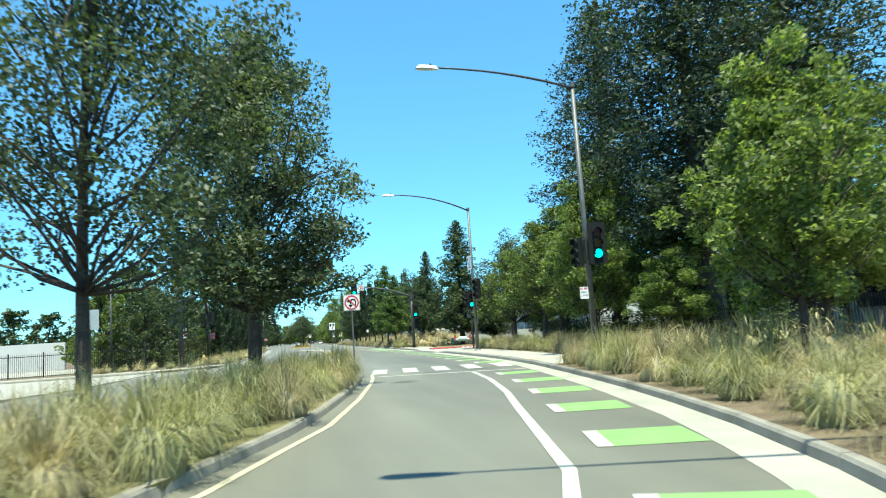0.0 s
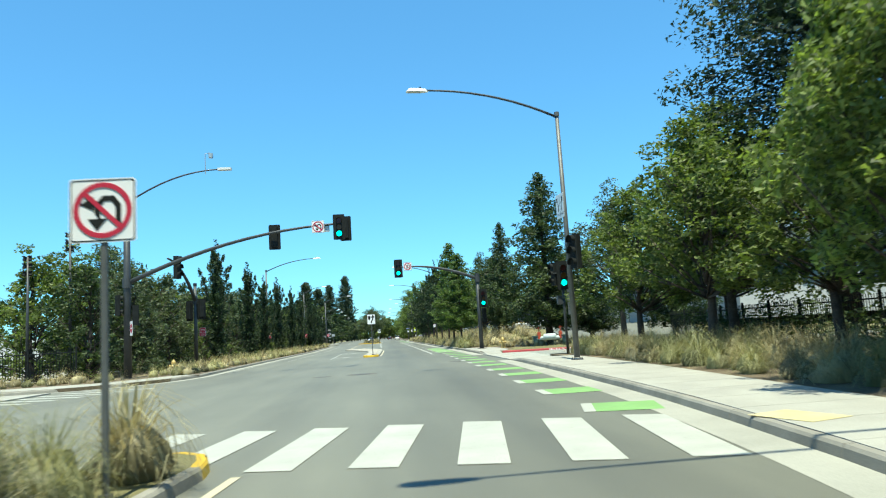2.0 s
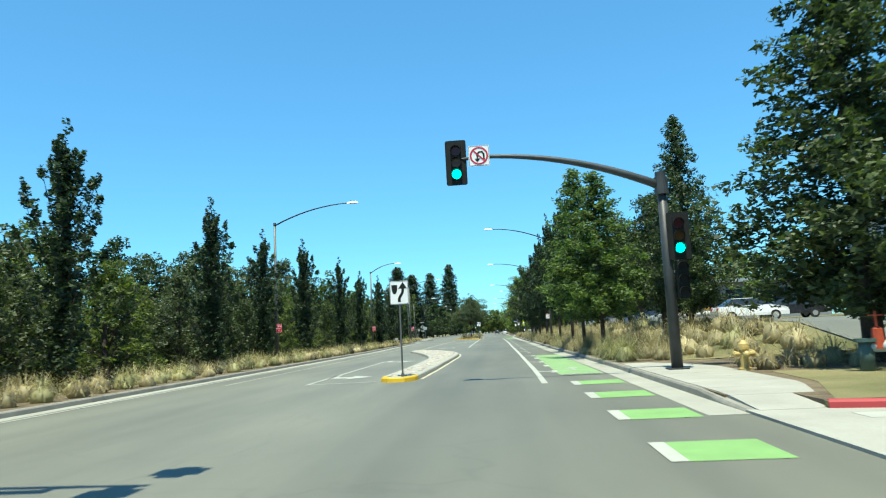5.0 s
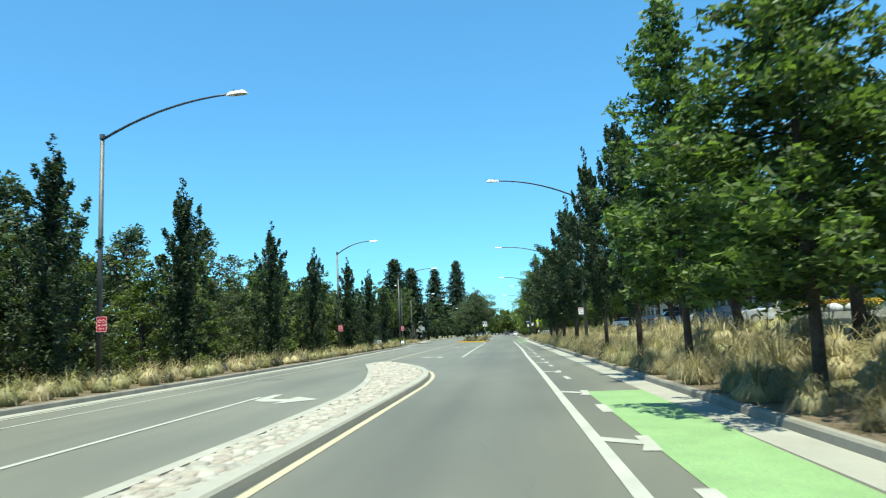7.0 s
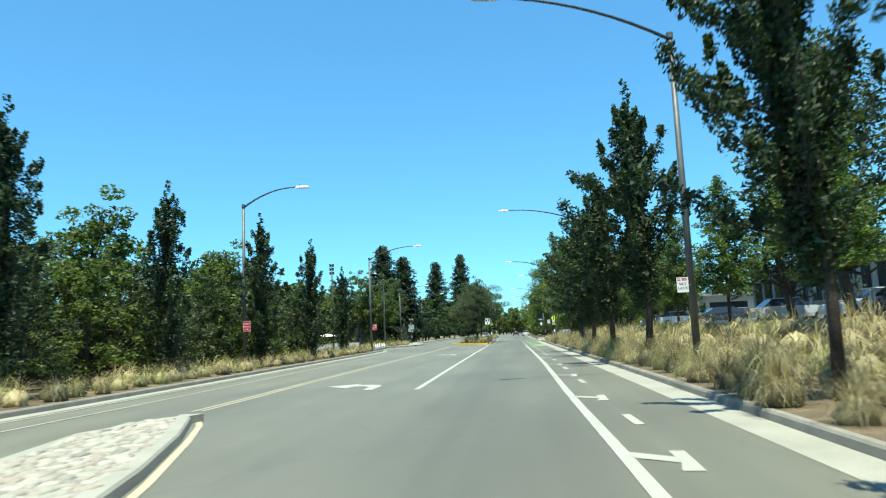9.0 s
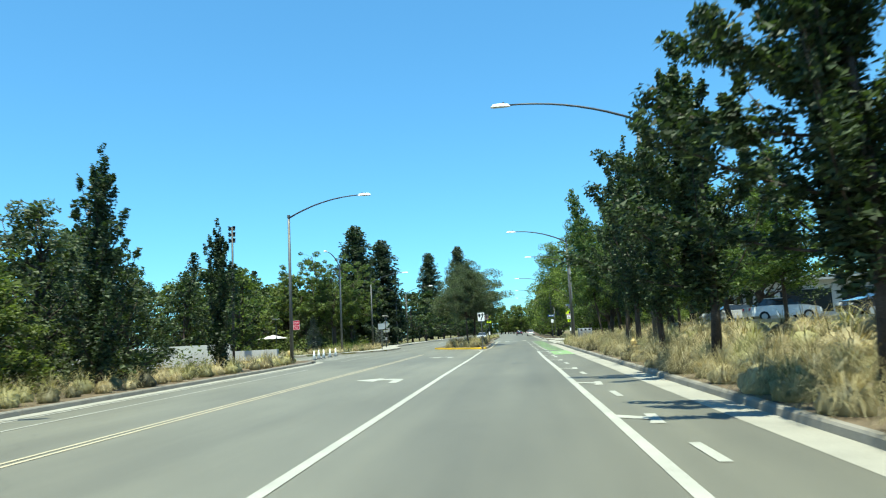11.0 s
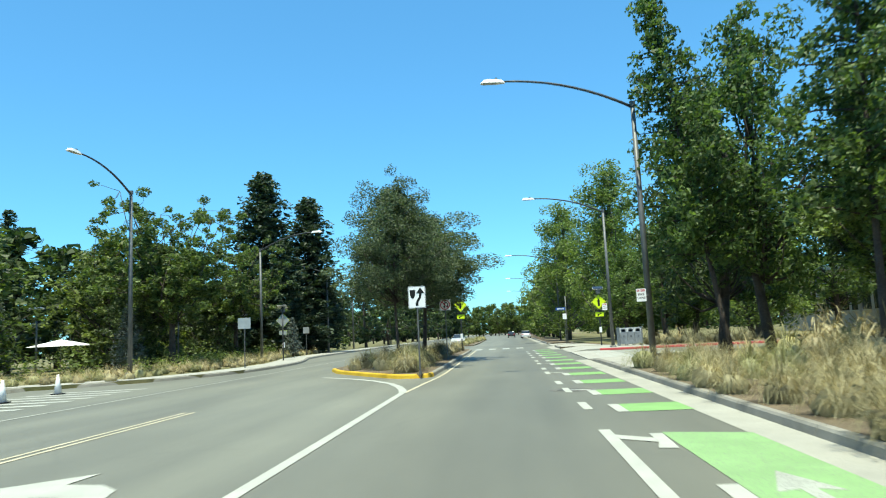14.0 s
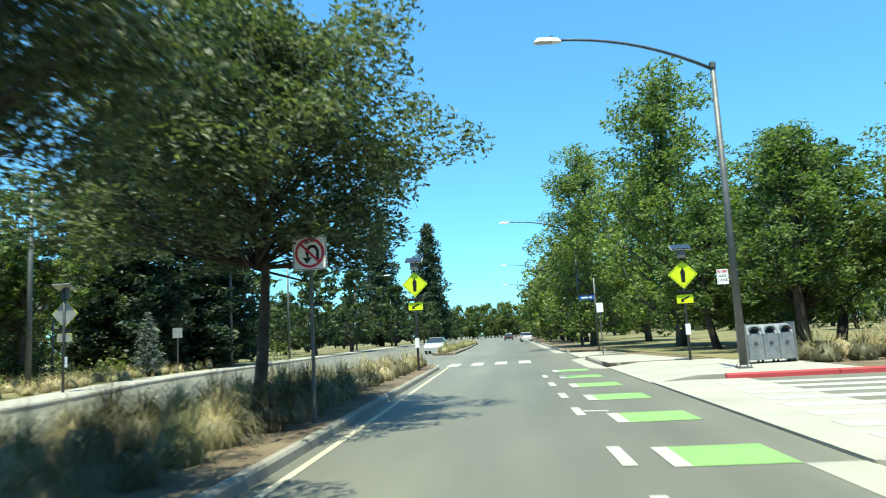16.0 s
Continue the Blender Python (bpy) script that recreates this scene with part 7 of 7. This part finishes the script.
def building(name, label, x0, x1, y0, y1, h, bays, z0=0.0, band=GLASS, base=WALLWHITE):
    """A low block with a window band of separate panes and columns in front, facing -x and -y."""
    t = thing(name, label, "building", pose(0, 0, z0))
    part("wall", Shape().box(x0, x1, y0, y1, 0, h), base, t)
    part("roof", Shape().box(x0 - 1.2, x1 + 0.5, y0 - 1.2, y1 + 0.5, h, h + 0.5), SIGNBACK, t)
    n = bays
    for k in range(n):
        a = y0 + (y1 - y0) * (k + 0.08) / n
        b = y0 + (y1 - y0) * (k + 0.92) / n
        w = part("window", Shape().box(x0 - 0.06, x0 + 0.02, a, b, h * 0.35, h * 0.82), band, t)
        part("sill", Shape().box(x0 - 0.14, x0 - 0.02, a - 0.05, b + 0.05, h * 0.35 - 0.1, h * 0.35 - 0.01), SIGNBACK, w)
        part("column", Shape().tube([(x0 - 1.0, y0 + (y1 - y0) * k / n, 0), (x0 - 1.0, y0 + (y1 - y0) * k / n, h)], 0.15, 10), base, t)
    for k in range(max(2, n // 2)):
        m = max(2, n // 2)
        a = x0 + (x1 - x0) * (k + 0.08) / m
        b = x0 + (x1 - x0) * (k + 0.92) / m
        part("window", Shape().box(a, b, y0 - 0.06, y0 + 0.02, h * 0.35, h * 0.82), band, t)
    return t


building("office_building", "low pale building with a band of dark windows and white columns", 34, 55, 76, 108, 7.4, 9, 1.1)
building("office_building", "grey glass office building with a pale flat roof", 34, 54, 156, 184, 5.6, 9, 1.1, base=surface("grey_cladding", (0.2, 0.21, 0.22), (0.28, 0.29, 0.3), 1.0, 0.6))
building("office_building", "low white building half hidden by park trees", 34, 60, 206, 240, 5.4, 9)
building("office_building", "low pale building behind garden trees", 26, 46, 22, 46, 4.0, 7)


def car(x, y, yaw, paint, label, z=KERB_H + 0.03):
    t = thing("car", label, "car", pose(x, y, z, 0, 0, yaw))
    prof = [(-2.15, 0.35), (-2.2, 0.7), (-2.1, 0.95), (-1.25, 1.0), (1.15, 0.98), (2.0, 0.82), (2.22, 0.6), (2.2, 0.32)]
    b = Shape()
    n = len(prof)
    v = [(px, sy * (0.86 if pz < 0.9 else 0.8), pz) for sy in (-1, 1) for px, pz in prof]
    b.add(v, [tuple(range(n - 1, -1, -1)), tuple(range(n, 2 * n))] + [(i, (i + 1) % n, n + (i + 1) % n, n + i) for i in range(n)])
    part("body", b, paint, t)
    cab = [(-1.75, 0.98), (-1.2, 1.42), (0.25, 1.45), (1.1, 0.97)]
    c = Shape()
    v = [(px, sy * (0.78 if pz < 1.1 else 0.6), pz) for sy in (-1, 1) for px, pz in cab]
    c.add(v, [(3, 2, 1, 0), (4, 5, 6, 7)] + [(i, (i + 1) % 4, 4 + (i + 1) % 4, 4 + i) for i in range(4)])
    part("glazing", c, GLASS, t, "dark glazing")
    part("roof", Shape().chamfer_box(-1.2, 0.3, -0.61, 0.61, 1.425, 1.47, 0.08), paint, t)
    for wx in (-1.35, 1.35):
        for sy in (-1, 1):
            w = part("wheel", Shape().tube([(0, -0.1, 0), (0, 0.1, 0)], 0.32, 16), RUBBER, t, m=pose(wx, sy * 0.78, 0.32))
            part("rim", Shape().tube([(0, -0.105, 0), (0, 0.105, 0)], 0.19, 12), SIGNBACK, w)
    for sy in (-1, 1):
        part("headlight", Shape().chamfer_box(2.05, 2.2, sy * 0.62 - 0.16, sy * 0.62 + 0.16, 0.62, 0.76, 0.03), SIGNWHITE, t)
        part("tail_light", Shape().chamfer_box(-2.2, -2.1, sy * 0.65 - 0.14, sy * 0.65 + 0.14, 0.72, 0.88, 0.03), SIGNRED, t)


def car_paint(name, c):
    m, nt, p = node_mat(name)
    p.inputs["Base Color"].default_value = (*c, 1)
    p.inputs["Roughness"].default_value = 0.25
    p.inputs["Coat Weight"].default_value = 0.6
    return m


PAINTS = [car_paint("paint_white", (0.75, 0.75, 0.74)), car_paint("paint_silver", (0.42, 0.43, 0.44)), car_paint("paint_black", (0.02, 0.02, 0.022)), car_paint("paint_red", (0.35, 0.03, 0.03))]
for k, (x, y) in enumerate(((22.5, 98), (22.5, 118), (22.6, 128), (22.5, 132), (22.4, 142), (22.5, 158), (22.5, 172), (23, 185), (27.5, 104), (27.5, 136), (27.6, 166))):
    car(x, y, 180 if k % 2 else 0, PAINTS[k % 3], z=KERB_H + 0.03 + bank(x, y), label= ("white", "silver", "black")[k % 3] + " car parked in a car park behind trees")
car(-1.7, 252, -90, PAINTS[1], "silver car on the far side of an island", 0.0)
car(4.6, 330, 90, PAINTS[2], "dark car far down the road", 0.0)
car(7.6, 300, 90, PAINTS[0], "white car parked by a distant kerb", 0.0)
car(7.5, 312, 90, PAINTS[1], "silver car parked by a distant kerb", 0.0)
